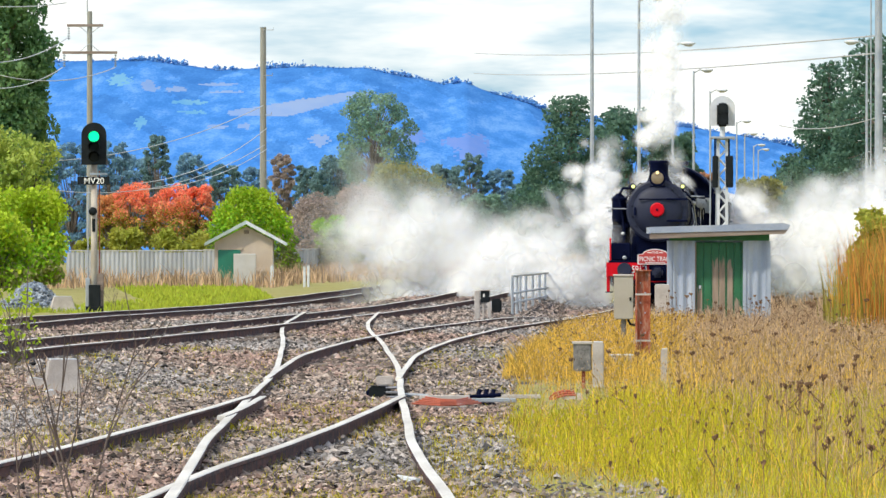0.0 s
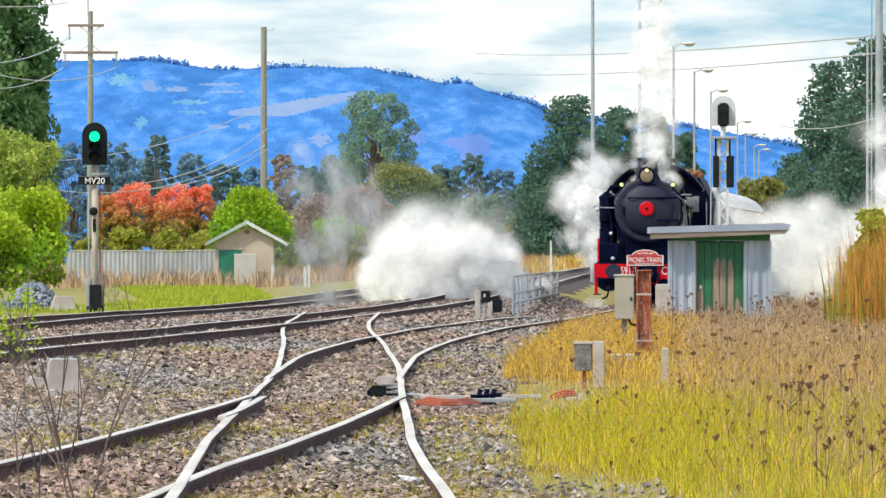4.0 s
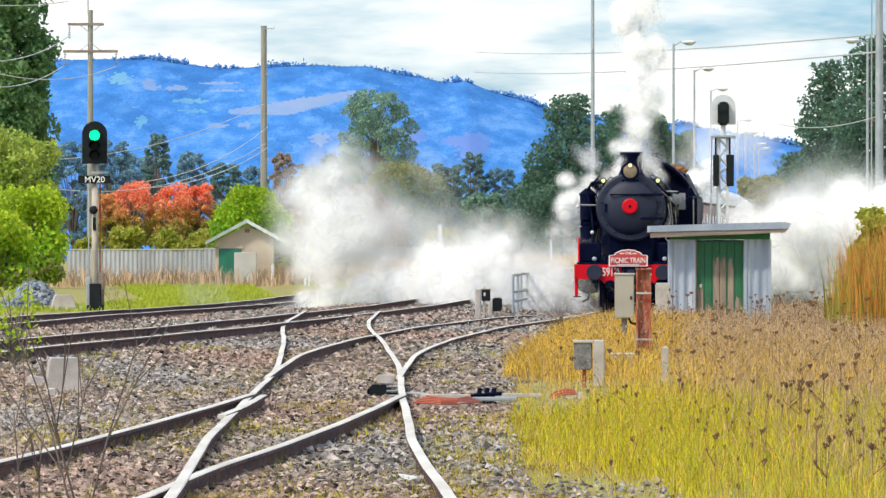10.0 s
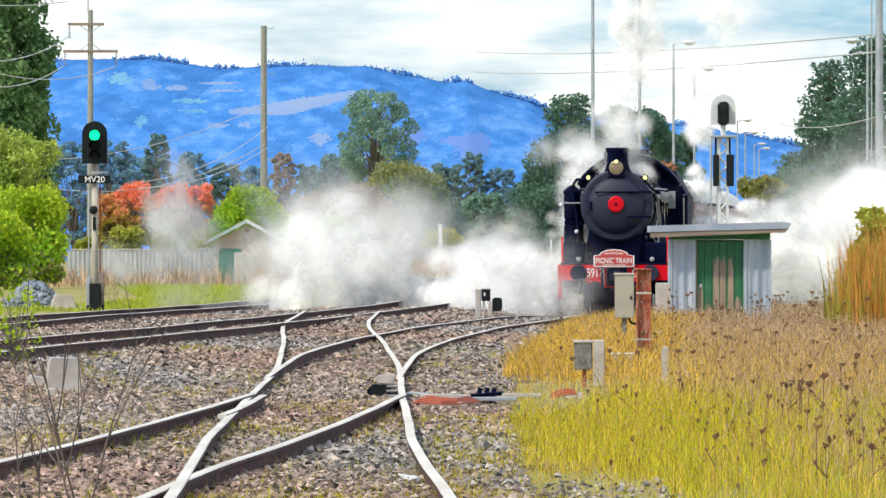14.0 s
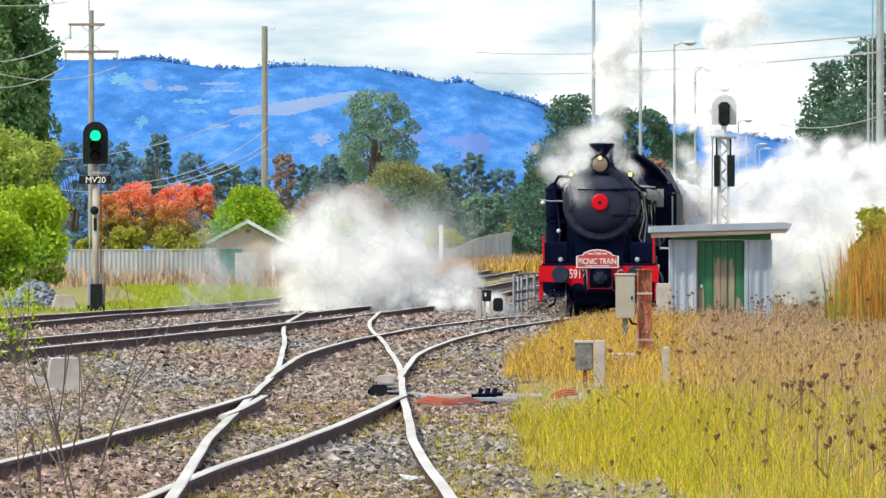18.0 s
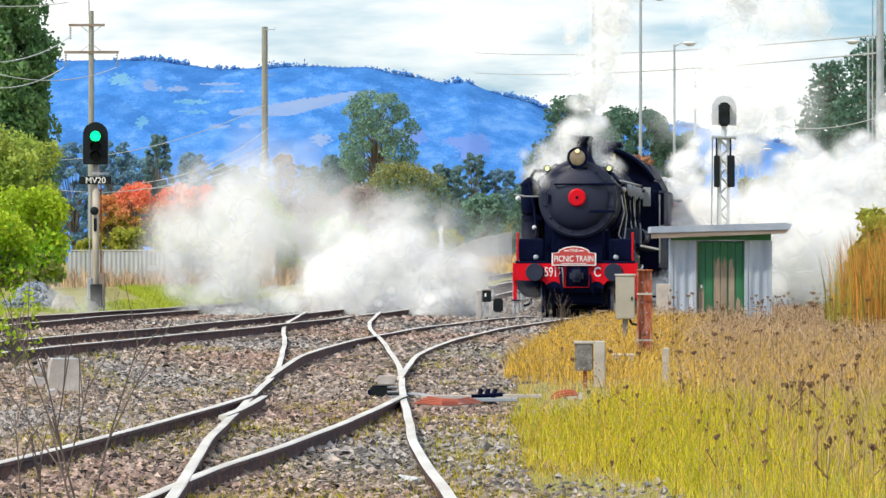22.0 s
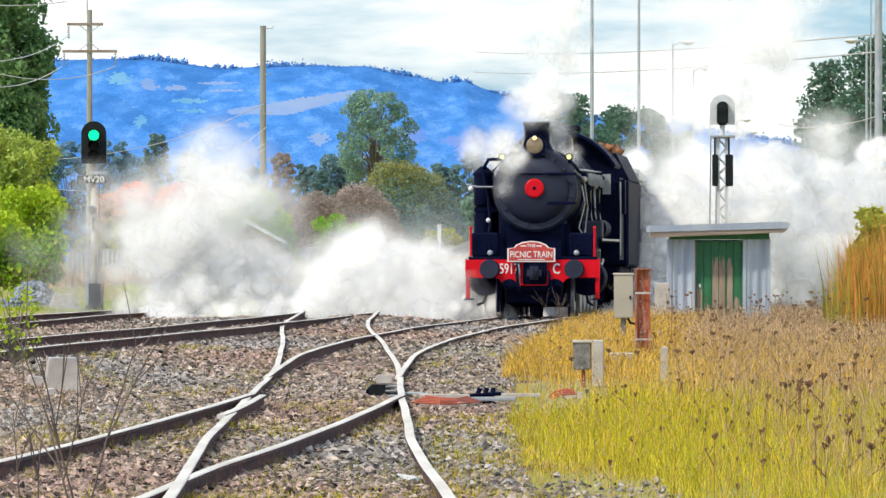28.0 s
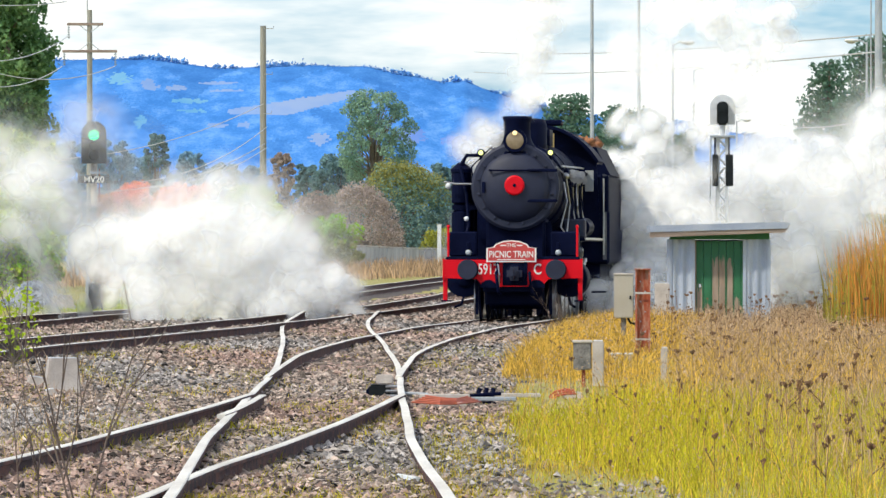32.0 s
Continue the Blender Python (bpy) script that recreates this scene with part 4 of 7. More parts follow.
# ---------------------------------------------------------------- corrugated trackside hut
def trackside_hut():
    D = 98
    ob = thing("trackside_hut", "small corrugated iron hut with a peeling green door", "hut", pose(4.377, D, -.16))
    W, a, b = 1.927, 0.468, 1.437
    for x0, x1 in ((0, a), (b, W)):
        part("iron_sheet", sheet(x0, x1, 0, 1.81, 0, .17, .035), M["tin"], ob)
        for x in (x0 + .012, x1 - .012):
            part("corner_strip", box(x - .035, x + .035, -.035, .02, 0, 1.81, .006), M["tin"], ob)
    part("side_wall", box(0, .03, .04, 1.9, 0, 1.81), M["tin"], ob)
    part("side_wall", box(W - .03, W, .04, 1.9, 0, 1.854), M["tin"], ob)
    part("rear_wall", box(.03, W - .03, 1.87, 1.9, 0, 1.81), M["tin"], ob)
    # recessed door of five boards, paint peeled from the lower middle
    n, wd = 6, (b - a - .1) / 6
    for k in range(n):
        x0 = a + .05 + wd * k
        top = 1.778
        bd = part("door_board", box(x0 + .003, x0 + wd - .003, .06, .09, .03, top, .004), M["green_paint"], ob)
        random.seed(40 + k)
        hi = (0.983, 0.678, 1.505, 1.538, 1.462, 0.721)[k]
        li, ri = random.uniform(.006, .03), random.uniform(.006, .03)
        pts, m = [(x0 + li, .06)], 9
        for j in range(m + 1):
            pts.append((x0 + li + (wd - li - ri) * j / m, hi - random.uniform(0, .36) * (1 if j % 2 else .4)))
        pts.append((x0 + wd - ri, .06))
        part("bare_patch", prism(pts, .0565, .0595), M["bare_wood"], bd)
    part("door_jamb", box(a, a + .05, .02, .09, 0, 1.778, .005), M["bare_wood"], ob)
    part("door_jamb", box(b - .05, b, .02, .09, 0, 1.778, .005), M["green_paint"], ob)
    part("hasp", box(a + .1, a + .14, .045, .06, 0.885, 0.95), M["signal_white"], ob)
    part("lintel", prism([(.0, 1.81), (W, 1.81), (W, 1.941), (0, 1.865)], -.03, .03), M["green_paint"], ob, "green painted head rail")
    L, R = -0.392, W + 0.392
    part("fascia", prism([(L, 1.843), (R - .12, 1.941), (R - .06, 2.017), (L, 1.941)], -.42, -.36), M["old_timber"], ob, "weathered timber fascia")
    part("roof", prism([(L, 1.952), (R - .06, 2.017), (R, 2.115), (R - .15, 2.148), (L, 2.072)], -.44, 2.3), M["tin_roof"], ob, "pale blue-grey sheet roof")
    part("gutter_cap", prism([(R - .12, 1.941), (R - .02, 2.082), (R, 2.115), (R - .06, 2.006)], -.43, 2.3), M["old_timber"], ob)


trackside_hut()


# ---------------------------------------------------------------- gabled shed by the main line
def gabled_shed():
    D = 205
    ob = thing("gabled_shed", "small cream gabled shed with a green door", "shed", pose(-8.018, D, .05))
    out = [(-1.162, -0.273), (1.184, -0.273), (1.184, 2.027), (0.114, 2.574), (-1.162, 1.936)]
    part("body", prism(out, 0, 2.6), M["shed_wall"], ob, "cream rendered wall")
    part("door", box(-1.025, -0.114, -.04, 0.0, -0.251, 1.64, .01), M["shed_door"], ob, "emerald green door")
    part("door_frame", box(-1.093, -1.025, -.05, 0.0, -0.251, 1.708), M["shed_wall"], ob)
    part("door_frame", box(-1.093, -0.046, -.05, 0.0, 1.64, 1.731), M["shed_wall"], ob)
    part("sheet_panel", box(-0.387, 0.524, -.5, -.42, -0.273, 1.481, .02), M["shed_panel"], ob, "pale grey sheet cupboard")
    for sx in (-1, 1):
        e = -1.549 if sx < 0 else 1.731
        ez, rz = (1.913, 2.802)
        part("roof_slope", prism([(0.114, rz), (e, ez), (e, ez - .08), (0.114, rz - .09)], -.35, 2.9), M["shed_roof"], ob, "pale green iron roof")
        part("bargeboard", prism([(0.114, rz + .02), (e + sx * .01, ez + .01), (e + sx * .01, ez - .12), (0.114, rz - .13)], -.38, -.35), M["signal_white"] if sx > 0 else M["shed_roof"], ob)
    part("corner_post", box(1.093, 1.23, -.3, -.2, -0.273, 0.957), M["signal_white"], ob)
    part("vent", box(0.023, 0.228, -.02, .01, 2.278, 2.437), M["old_timber"], ob)


gabled_shed()


# ---------------------------------------------------------------- fences
def sheet_fence(name, points, label, height=1.75, pitch=.19):
    """A fence of separate steel sheets between posts, along a line of (x, y, z)."""
    ob = thing(name, label, "fence")
    pts = [Vector((x, y * DEPTH, z)) for x, y, z in points]
    for a, b in zip(pts, pts[1:]):
        n = max(1, round((b - a).length / (.8 if abs(b.y - a.y) < 5 else 1.6)))
        for i in range(n):
            p, q = a.lerp(b, i / n), a.lerp(b, (i + 1) / n)
            w = (q - p).xy.length
            sh = sheet(0, w - .02, -.1, height + random.uniform(-.03, .03), 0, pitch, .03)
            o = part("fence_sheet", sh, M["fence"], ob)
            o.matrix_basis = pose(*p, 0, 0, math.degrees(math.atan2(q.y - p.y, q.x - p.x)))
            if i % 3 == 0:
                part("fence_post", box(p.x - .03, p.x + .03, p.y + .03, p.y + .09, p.z - .2, p.z + height - .05), M["galv"], ob)
            cap = part("top_rail", box(0, w, -.03, .03, height + .02, height + .07), M["shed_panel"], ob)
            cap.matrix_basis = o.matrix_basis
    return ob


sheet_fence("steel_fence", [(-15.79, 214, .05), (-12.1, 214, .05), (-11.7, 214, .05), (-9.25, 214, .1)], "weathered grey steel sheet fence behind the shed", 1.569)
sheet_fence("steel_fence", [(-7.573, 240, .4), (-4.192, 262, .6), (-1.934, 272, .5), (0.507, 285, .5), (1.842, 296, 1.1), (3.651, 310, 1.5), (4.437, 330, 1.7)],
            "blue-grey steel sheet fence climbing beside the line", 1.3)
sheet_fence("steel_fence", [(4.974, 370, 1.5), (7.03, 370, 1.5)], "pale blue steel fence far beyond the line", 1.8)
for x, y, z, h, w in [(-0.153, 275.0, 0.913, 2.2, 0.22), (-6.622, 198.0, -0.172, 1.232, 0.1), (-5.422, 200.0, -0.098, 1.111, 0.1), (-5.267, 200.0, -0.098, 1.156, 0.1), (5.306, 250.0, 0.947, 1.25, 0.1)]:
    p = thing("marker_post", "pale timber trackside marker post", "post", pose(x, y, z))
    part("post_shaft", box(-w / 2, w / 2, -.06, .06, -.3, h, .015), M["signal_white"], p)
    part("post_cap", box(-w / 2 - .01, w / 2 + .01, -.07, .07, h, h + .03, .008), M["shed_panel"], p)

# ---------------------------------------------------------------- steam locomotive (front at y = 0, facing south; rail level z = 0)
def disc_wheel(bm, x, y, r, w=.13, seg=28):
    rod((x - w / 2, y, r), (x + w / 2, y, r), r, seg=seg, bm=bm)
    return bm


def steam_locomotive():
    ob = thing("steam_locomotive", "black steam locomotive with red buffer beam and red smokebox hub", "locomotive")
    K, S = M["loco"], M["smokebox"]
    BZ = 2.66                                     # boiler axis
    # boiler and smokebox
    part("boiler", lathe([(.82, 1.0), (.87, 1.02), (.87, 3.1), (.9, 3.12), (.92, 6.0), (.97, 7.4), (.97, 9.3)], (0, 0, BZ), seg=40), K, ob, smooth=False)
    part("smokebox_ring", lathe([(.70, .93), (.83, .93), (.885, .97), (.885, 1.2), (.8, 1.2)], (0, 0, BZ), seg=40), S, ob, "dark grey smokebox front ring")
    door = part("smokebox_door", lathe([(.05, .72), (.3, .74), (.55, .8), (.68, .88), (.715, .95), (.7, 1.0)], (0, 0, BZ), seg=40), S, ob, "dark grey dished smokebox door", True)
    part("hub", lathe([(.17, .66), (.2, .68), (.2, .75), (.1, .78)], (0, 0, BZ + .03), seg=28), M["red"], door, "bright red round hub cover")
    part("hub_boss", lathe([(.02, .64), (.035, .645), (.035, .67)], (0, 0, BZ + .03), seg=10), K, door)
    part("handrail", pipe([(-.52, .72, BZ + .33), (.52, .72, BZ + .33)], .018), K, door)
    for x in (-.5, 0, .5):
        part("rail_stanchion", rod((x, .7, BZ + .33), (x, .86, BZ + .33), .02), K, door)
    for zz in (.33, -.28):
        part("hinge_strap", box(.25, .86, .76, .8, BZ + zz - .03, BZ + zz + .03, .01), K, door)
    for k in range(16):
        a = 2 * math.pi * k / 16 + .2
        part("door_dog", box(-.018, .018, -.03, .03, -.03, .03, .008), S, door).matrix_basis = Matrix.Translation((.745 * math.cos(a), .92, BZ + .745 * math.sin(a))) @ Matrix.Rotation(-a + math.pi / 2, 4, "Y")
    part("number_plate", box(-.66, -.6, .8, .83, BZ - .12, BZ + .1), K, door)
    # chimney, lamp, dome
    ch = part("chimney", lathe([(.42, BZ + .74), (.33, BZ + .86), (.27, BZ + 1.0), (.26, BZ + 1.3), (.29, BZ + 1.36), (.3, BZ + 1.43), (.22, BZ + 1.43), (.2, BZ + 1.2)], (0, 1.75, 0), "Z", 28), K, ob, smooth=True)
    lamp = part("headlamp", lathe([(.2, .82), (.235, .82), (.235, .95), (.2, 1.25), (.08, 1.33)], (0, 0, BZ + .93), seg=28), K, ob)
    part("lamp_glass", lathe([(.02, .8), (.16, .81), (.2, .835)], (0, 0, BZ + .93), seg=28), M["lamp_glass"], lamp, "domed amber lamp glass", True)
    part("bulb", ball((0, .8, BZ + 1.08), .045), M["lamp_on"], lamp, "lit warm bulb", True)
    part("lamp_bracket", box(-.22, .22, .9, 1.2, BZ + .62, BZ + .72, .02), K, lamp)
    part("lamp_leg", box(-.2, -.14, .92, 1.0, BZ + .45, BZ + .65), K, lamp)
    part("lamp_leg", box(.14, .2, .92, 1.0, BZ + .45, BZ + .65), K, lamp)
    part("dome", lathe([(.48, BZ + .7), (.45, BZ + .9), (.45, BZ + 1.3), (.4, BZ + 1.41), (.2, BZ + 1.44)], (0, 4.6, 0), "Z", 28), K, ob, smooth=True)
    part("sand_dome", box(-.45, .45, 5.6, 7.2, BZ + .75, BZ + 1.36, .14, seg=3), K, ob)
    for x in (-.7, .7):
        mk = part("marker_lamp", lathe([(.05, 1.12), (.075, 1.13), (.075, 1.32), (.04, 1.36)], (x, 0, BZ + .69), seg=16), K, ob)
        part("marker_lens", lathe([(.02, 1.1), (.045, 1.105), (.05, 1.13)], (x, 0, BZ + .69), seg=16), M["marker_on"], mk, "lit yellow marker lens")
        part("marker_stay", rod((x, 1.25, BZ + .4), (x, 1.25, BZ + .62), .03), K, mk)
    part("boiler_handrail", pipe([(.93, 1.3, BZ + .42), (.98, 9.2, BZ + .45)], .02), M["steel"], ob)
    part("boiler_handrail", pipe([(-.93, 1.3, BZ + .42), (-.98, 9.2, BZ + .45)], .02), M["steel"], ob)
    part("front_handrail", pipe([(-.82, 1.0, BZ - .1), (-.88, .98, BZ + .4), (-.5, .97, BZ + .78), (0, .97, BZ + .6)], .018), K, ob)
    for y in (3.2, 5.0, 7.0, 8.8):
        part("boiler_band", lathe([(.86 + .012 * y, y), (.875 + .012 * y, y), (.875 + .012 * y, y + .06), (.86 + .012 * y, y + .06)], (0, 0, BZ), seg=40), K, ob)
    # pipework on the east flank
    random.seed(5)
    for k in range(9):
        y, a = 1.5 + .75 * k, random.uniform(.1, .7)
        p = [(.9 * math.cos(a), y, BZ + .9 * math.sin(a)), (1.02 * math.cos(a * .5), y + .1, BZ + .95 * math.sin(a * .5)), (1.06, y + random.uniform(-.3, .5), BZ - .35), (1.0, y + .2, BZ - .95)]
        part("steam_pipe", pipe(p, random.uniform(.01, .02)), M["steel"] if k % 5 == 0 else K, ob)
        part("valve", ball((p[1][0], p[1][1], p[1][2]), .07, u=10, v=8), M["steel"] if k % 3 == 0 else K, ob, smooth=True)
    part("injector_pipe", pipe([(.98, 2.0, BZ - .1), (1.02, 3.6, BZ + .1), (1.0, 9.2, BZ + .15)], .022), K, ob)
    part("ejector_pipe", pipe([(1.0, 1.6, BZ + .3), (1.02, 4, BZ + .32), (1.02, 9.25, BZ + .33)], .045), K, ob)
    part("drain_pipe", pipe([(.95, 1.5, BZ + .1), (1.02, 1.4, BZ - .3), (.9, 1.3, BZ - .8), (1.1, 1.3, BZ - 1.1)], .016), M["steel"], ob)
    for k in range(6):
        y = 2.3 + .95 * k
        part("valve_wheel", lathe([(.05, -.012), (.085, -.012), (.085, .012), (.05, .012)], (1.08, y, BZ + .28 - .1 * (k % 2)), "Y", 14), M["steel"], ob)
        part("oil_pipe", pipe([(.93, y, BZ + .32), (1.05, y + .12, BZ + .1), (1.03, y + .3, BZ - .4), (1.12, y + .35, BZ - .9)], .014), M["steel"] if k % 2 else K, ob)
    part("lubricator", box(1.0, 1.24, 3.0, 3.4, 1.64, 1.98, .03), K, ob)
    part("reservoir", lathe([(.1, 4.2), (.2, 4.25), (.2, 6.4), (.1, 6.45)], (1.14, 0, 1.86), "Y", 18), K, ob)
    part("edge_strip", box(1.375, 1.39, 1.5, 9.3, 1.6, 1.645), M["steel"], ob)
    part("flank_box", box(.92, 1.36, 1.9, 2.5, 1.64, 2.02, .03), S, ob, "dark grey box on the footplate")
    # air pump and reservoir on the west flank
    pump = part("air_pump", lathe([(.1, 1.42), (.2, 1.46), (.2, 2.05), (.12, 2.1), (.12, 2.2), (.2, 2.25), (.2, 2.85), (.22, 2.86), (.22, 2.92), (.06, 3.06)], (-1.12, 1.6, .1), "Z", 20), K, ob)
    part("pump_pipe", pipe([(-1.12, 1.5, 3.1), (-1.0, 1.4, 3.3), (-.7, 1.4, 3.3)], .04), K, pump)
    part("pump_bracket", box(-1.3, -.8, 1.45, 1.75, 2.2, 2.3), K, pump)
    part("pump_pipe", pipe([(-1.12, 1.4, 3.05), (-1.0, 1.3, 2.5), (-.95, 1.2, 1.9), (-1.05, 1.1, 1.4)], .035), K, pump)
    part("grab_iron", pipe([(-.85, 1.2, 2.72), (-1.2, 1.2, 2.72), (-1.45, 1.25, 2.76)], .022), M["steel"], ob)
    part("class_lamp", ball((-1.36, 1.15, 2.68), .06, u=10, v=8), M["signal_white"], ob, smooth=True)
    part("oil_can_bracket", ball((-.98, .95, 2.02), .05, u=10, v=8), M["signal_white"], ob)
    part("side_tank", box(-1.32, -.9, 2.2, 3.4, 1.5, 2.9, .08, seg=2), K, ob)
    # footplate, steps, cylinders
    part("running_board", box(-1.38, 1.38, 1.5, 9.3, 1.58, 1.64, .01), K, ob)
    part("front_deck", box(-1.34, 1.34, .02, 1.5, 1.2, 1.26, .01), K, ob)
    for sx in (-1, 1):
        part("toolbox", box(sx * 1.3, sx * .74, .45, .95, 1.26, 1.76, .03), K, ob)
        lm = part("deck_lamp", lathe([(.03, .22), (.05, .23), (.06, .26), (.06, .38)], (sx * .9, 0, 1.34), seg=14), M["galv"], ob, "small grey deck lamp")
        part("lamp_stalk", box(sx * .9 - .04, sx * .9 + .04, .26, .34, 1.4, 1.55, .02), K, lm)
        cyl = part("cylinder", lathe([(.2, 1.35), (.36, 1.38), (.38, 1.45), (.38, 2.6), (.3, 2.66)], (sx * 1.06, 0, .82), seg=24), K, ob)
        part("cylinder_cover", lathe([(.05, 1.28), (.14, 1.3), (.2, 1.36)], (sx * 1.06, 0, .82), seg=18), K, cyl, "black domed cylinder cover")
        part("valve_chest", lathe([(.1, 1.25), (.2, 1.3), (.22, 1.4), (.22, 2.7)], (sx * 1.06, 0, 1.34), seg=20), K, cyl)
        part("drain_cock", pipe([(sx * 1.06, 1.4, .46), (sx * 1.1, 1.25, .3), (sx * 1.2, .9, .25)], .025), K, cyl)
        part("flag_staff", rod((sx * 1.29, .06, 1.2), (sx * 1.29, .06, 1.84), .024), M["red"], ob, "thin red staff")
        part("staff_knob", ball((sx * 1.29, .06, 1.86), .035, u=10, v=8), M["red"], ob)
        part("step_bar", box(sx * 1.35 - .045, sx * 1.35 + .045, .06, .1, .36, .84, .01), M["red"], ob, "red hanging step bar")
        part("step_tread", box(sx * 1.33 - .1, sx * 1.33 + .1, .04, .22, .36, .39), K, ob)
        part("crosshead", box(sx * 1.06 - .1, sx * 1.06 + .1, 3.0, 3.3, .7, .95, .02), M["steel"], ob)
        part("slide_bar", box(sx * 1.06 - .06, sx * 1.06 + .06, 2.6, 4.4, .98, 1.04), M["steel"], ob)
        part("connecting_rod", box(sx * 1.12 - .04, sx * 1.12 + .04, 3.2, 6.6, .72, .86, .01), M["steel"], ob)
        part("coupling_rod", box(sx * 1.02 - .03, sx * 1.02 + .03, 3.7, 8.5, .7, .82, .01), M["steel"], ob)
        part("valve_gear", pipe([(sx * 1.15, 2.6, 1.35), (sx * 1.18, 4.2, 1.4), (sx * 1.16, 4.4, .95), (sx * 1.2, 5.4, 1.2)], .04), M["steel"], ob)
        part("wheel_guard", box(sx * .74 - .03, sx * .74 + .03, .42, .5, .1, .85), K, ob)
        part("cab_step", box(sx * 1.28 - .15, sx * 1.28 + .15, 9.6, 9.9, .5, .54), K, ob)
    for y, r, nm in ((1.25, .42, "pony_wheel"), (3.75, .76, "driving_wheel"), (5.32, .76, "driving_wheel"), (6.9, .76, "driving_wheel"), (8.45, .76, "driving_wheel"), (10.4, .46, "trailing_wheel")):
        for sx in (-1, 1):
            wb = bmesh.new()
            lathe([(r * .5, sx * .66), (r - .08, sx * .68), (r + .03, sx * .685), (r + .03, sx * .715), (r, sx * .72), (r, sx * .82), (r - .09, sx * .82), (r - .1, sx * .78), (.12, sx * .78), (.1, sx * .84)], (0, 0, 0), "X", 30, wb)
            w = part(nm, wb, K, ob, "black wheel with bright worn tread")
            w.matrix_basis = Matrix.Translation((0, y, r))
            part("tyre", lathe([(r + .002, sx * .725), (r + .004, sx * .73), (r + .004, sx * .815), (r + .002, sx * .82)], (0, 0, 0), "X", 30), M["steel"], w)
    part("frame", box(-.6, .6, .1, 9.2, .55, 1.2, .02), K, ob)
    # black boxes, added to darken the shaded space under the engine
    part("pony_truck", box(-.6, .6, .7, 2.1, .28, .75, .04), K, ob)
    part("ash_pan", box(-.62, .62, 2.6, 9.0, .2, .8, .04), K, ob)
    # black plates on the beam's face stand in for its dark arched cutouts
    for sx in (-1, 1):
        part("beam_arch", prism([(sx * .48 + .17 * math.cos(a), .64 + .16 * math.sin(a)) for a in np.linspace(0, math.pi, 9)], -.012, -.004), K, ob)
    part("saddle", box(-.6, .6, 1.1, 2.4, 1.15, BZ - .6, .06), K, ob)
    part("front_apron", prism([(-.85, 1.24), (.85, 1.24), (.7, 1.95), (-.7, 1.95)], 1.25, 1.32), K, ob)
    # buffer beam
    beam = part("buffer_beam", prism([(-1.38, 1.2), (1.38, 1.2), (1.38, .83), (.72, .81), (.6, .68), (.36, .66), (-.36, .66), (-.6, .68), (-.72, .81), (-1.38, .83)], 0, .07), M["red"], ob, "bright red painted buffer beam")
    for sx in (-1, 1):
        part("beam_end_strap", box(sx * 1.38 - .02, sx * 1.38 + .02, -.01, .1, .8, 1.22), M["red"], beam)
        bf = part("buffer", lathe([(.19, -.45), (.2, -.43), (.2, -.38), (.1, -.36), (.1, -.15), (.14, -.14), (.17, 0)], (sx * .88, 0, 1.0), seg=26), S, ob, "dark grey round buffer")
        part("buffer_collar", lathe([(.12, -.1), (.19, -.04), (.2, 0)], (sx * .88, 0, 1.0), seg=22), K, bf)
    part("coupler_pocket", box(-.2, .3, -.02, .02, .68, 1.14, .02), K, beam)
    cp = part("coupler", box(-.1, .2, -.42, -.05, .78, 1.06, .07, seg=2), S, ob, "dark knuckle coupler")
    part("coupler_ring", lathe([(.13, -.1), (.2, -.08), (.2, 0), (.13, 0)], (.06, 0, .92), seg=24), K, cp)
    part("knuckle", box(-.08, .1, -.62, -.42, .82, 1.03, .05, seg=2), S, cp)
    part("uncoupling_lever", pipe([(-.3, -.06, 1.12), (-.28, -.08, 1.08), (-.26, -.12, .9), (-.27, -.1, .6)], .018), M["steel"], cp)
    for x in (-.33, .34):
        part("brake_hose", pipe([(x, -.05, .95), (x + .02, -.16, .8), (x + .06, -.15, .55), (x + .1, -.1, .5)], .03), K, ob)
    writing("5917", .3, beam, Matrix.Translation((-.49, -.006, 1.0)) @ FACING, M["white"], "engine_number", .003, span=.4)
    writing("C", .3, beam, Matrix.Translation((.5, -.006, 1.0)) @ FACING, M["white"], "class_letter", .003, span=.15)
    # headboard
    o = [(-.52, 1.15), (.48, 1.15), (.48, 1.43), (.34, 1.45), (.3, 1.51), (.15, 1.57), (-.02, 1.59), (-.19, 1.57), (-.34, 1.51), (-.38, 1.45), (-.52, 1.43)]
    hb = part("headboard", prism(o, -.1, -.07), M["white"], ob, "red headboard with white border and lettering")
    part("red_panel", prism([(-.02 + (a + .02) * .93, 1.37 + (b - 1.37) * .88) for a, b in o], -.106, -.1), M["board_red"], hb)
    writing("PICNIC TRAIN", .185, hb, Matrix.Translation((-.02, -.112, 1.3)) @ FACING, M["white"], depth=.003, span=.88)
    writing("THE", .1, hb, Matrix.Translation((-.02, -.112, 1.485)) @ FACING, M["white"], depth=.003)
    for x0, x1 in ((-.24, -.12), (.09, .2)):
        part("small_print", box(x0, x1, -.11, -.106, 1.47, 1.495), M["white"], hb)
    part("small_print", box(-.3, .26, -.11, -.106, 1.192, 1.208), M["white"], hb)
    for x in (-.3, .26):
        part("board_bracket", box(x - .03, x + .03, -.08, .05, 0.93, 1.23), K, hb)
    # cab
    zc, yc = 4.04, 9.3
    arc = [(1.58 * math.sin(a), zc - 1.75 + 1.75 * math.cos(a)) for a in np.linspace(-.98, .98, 17)]
    roof_pts = [(x, z) for x, z in arc]
    inner = [(x * .97, z - .06) for x, z in arc][::-1]
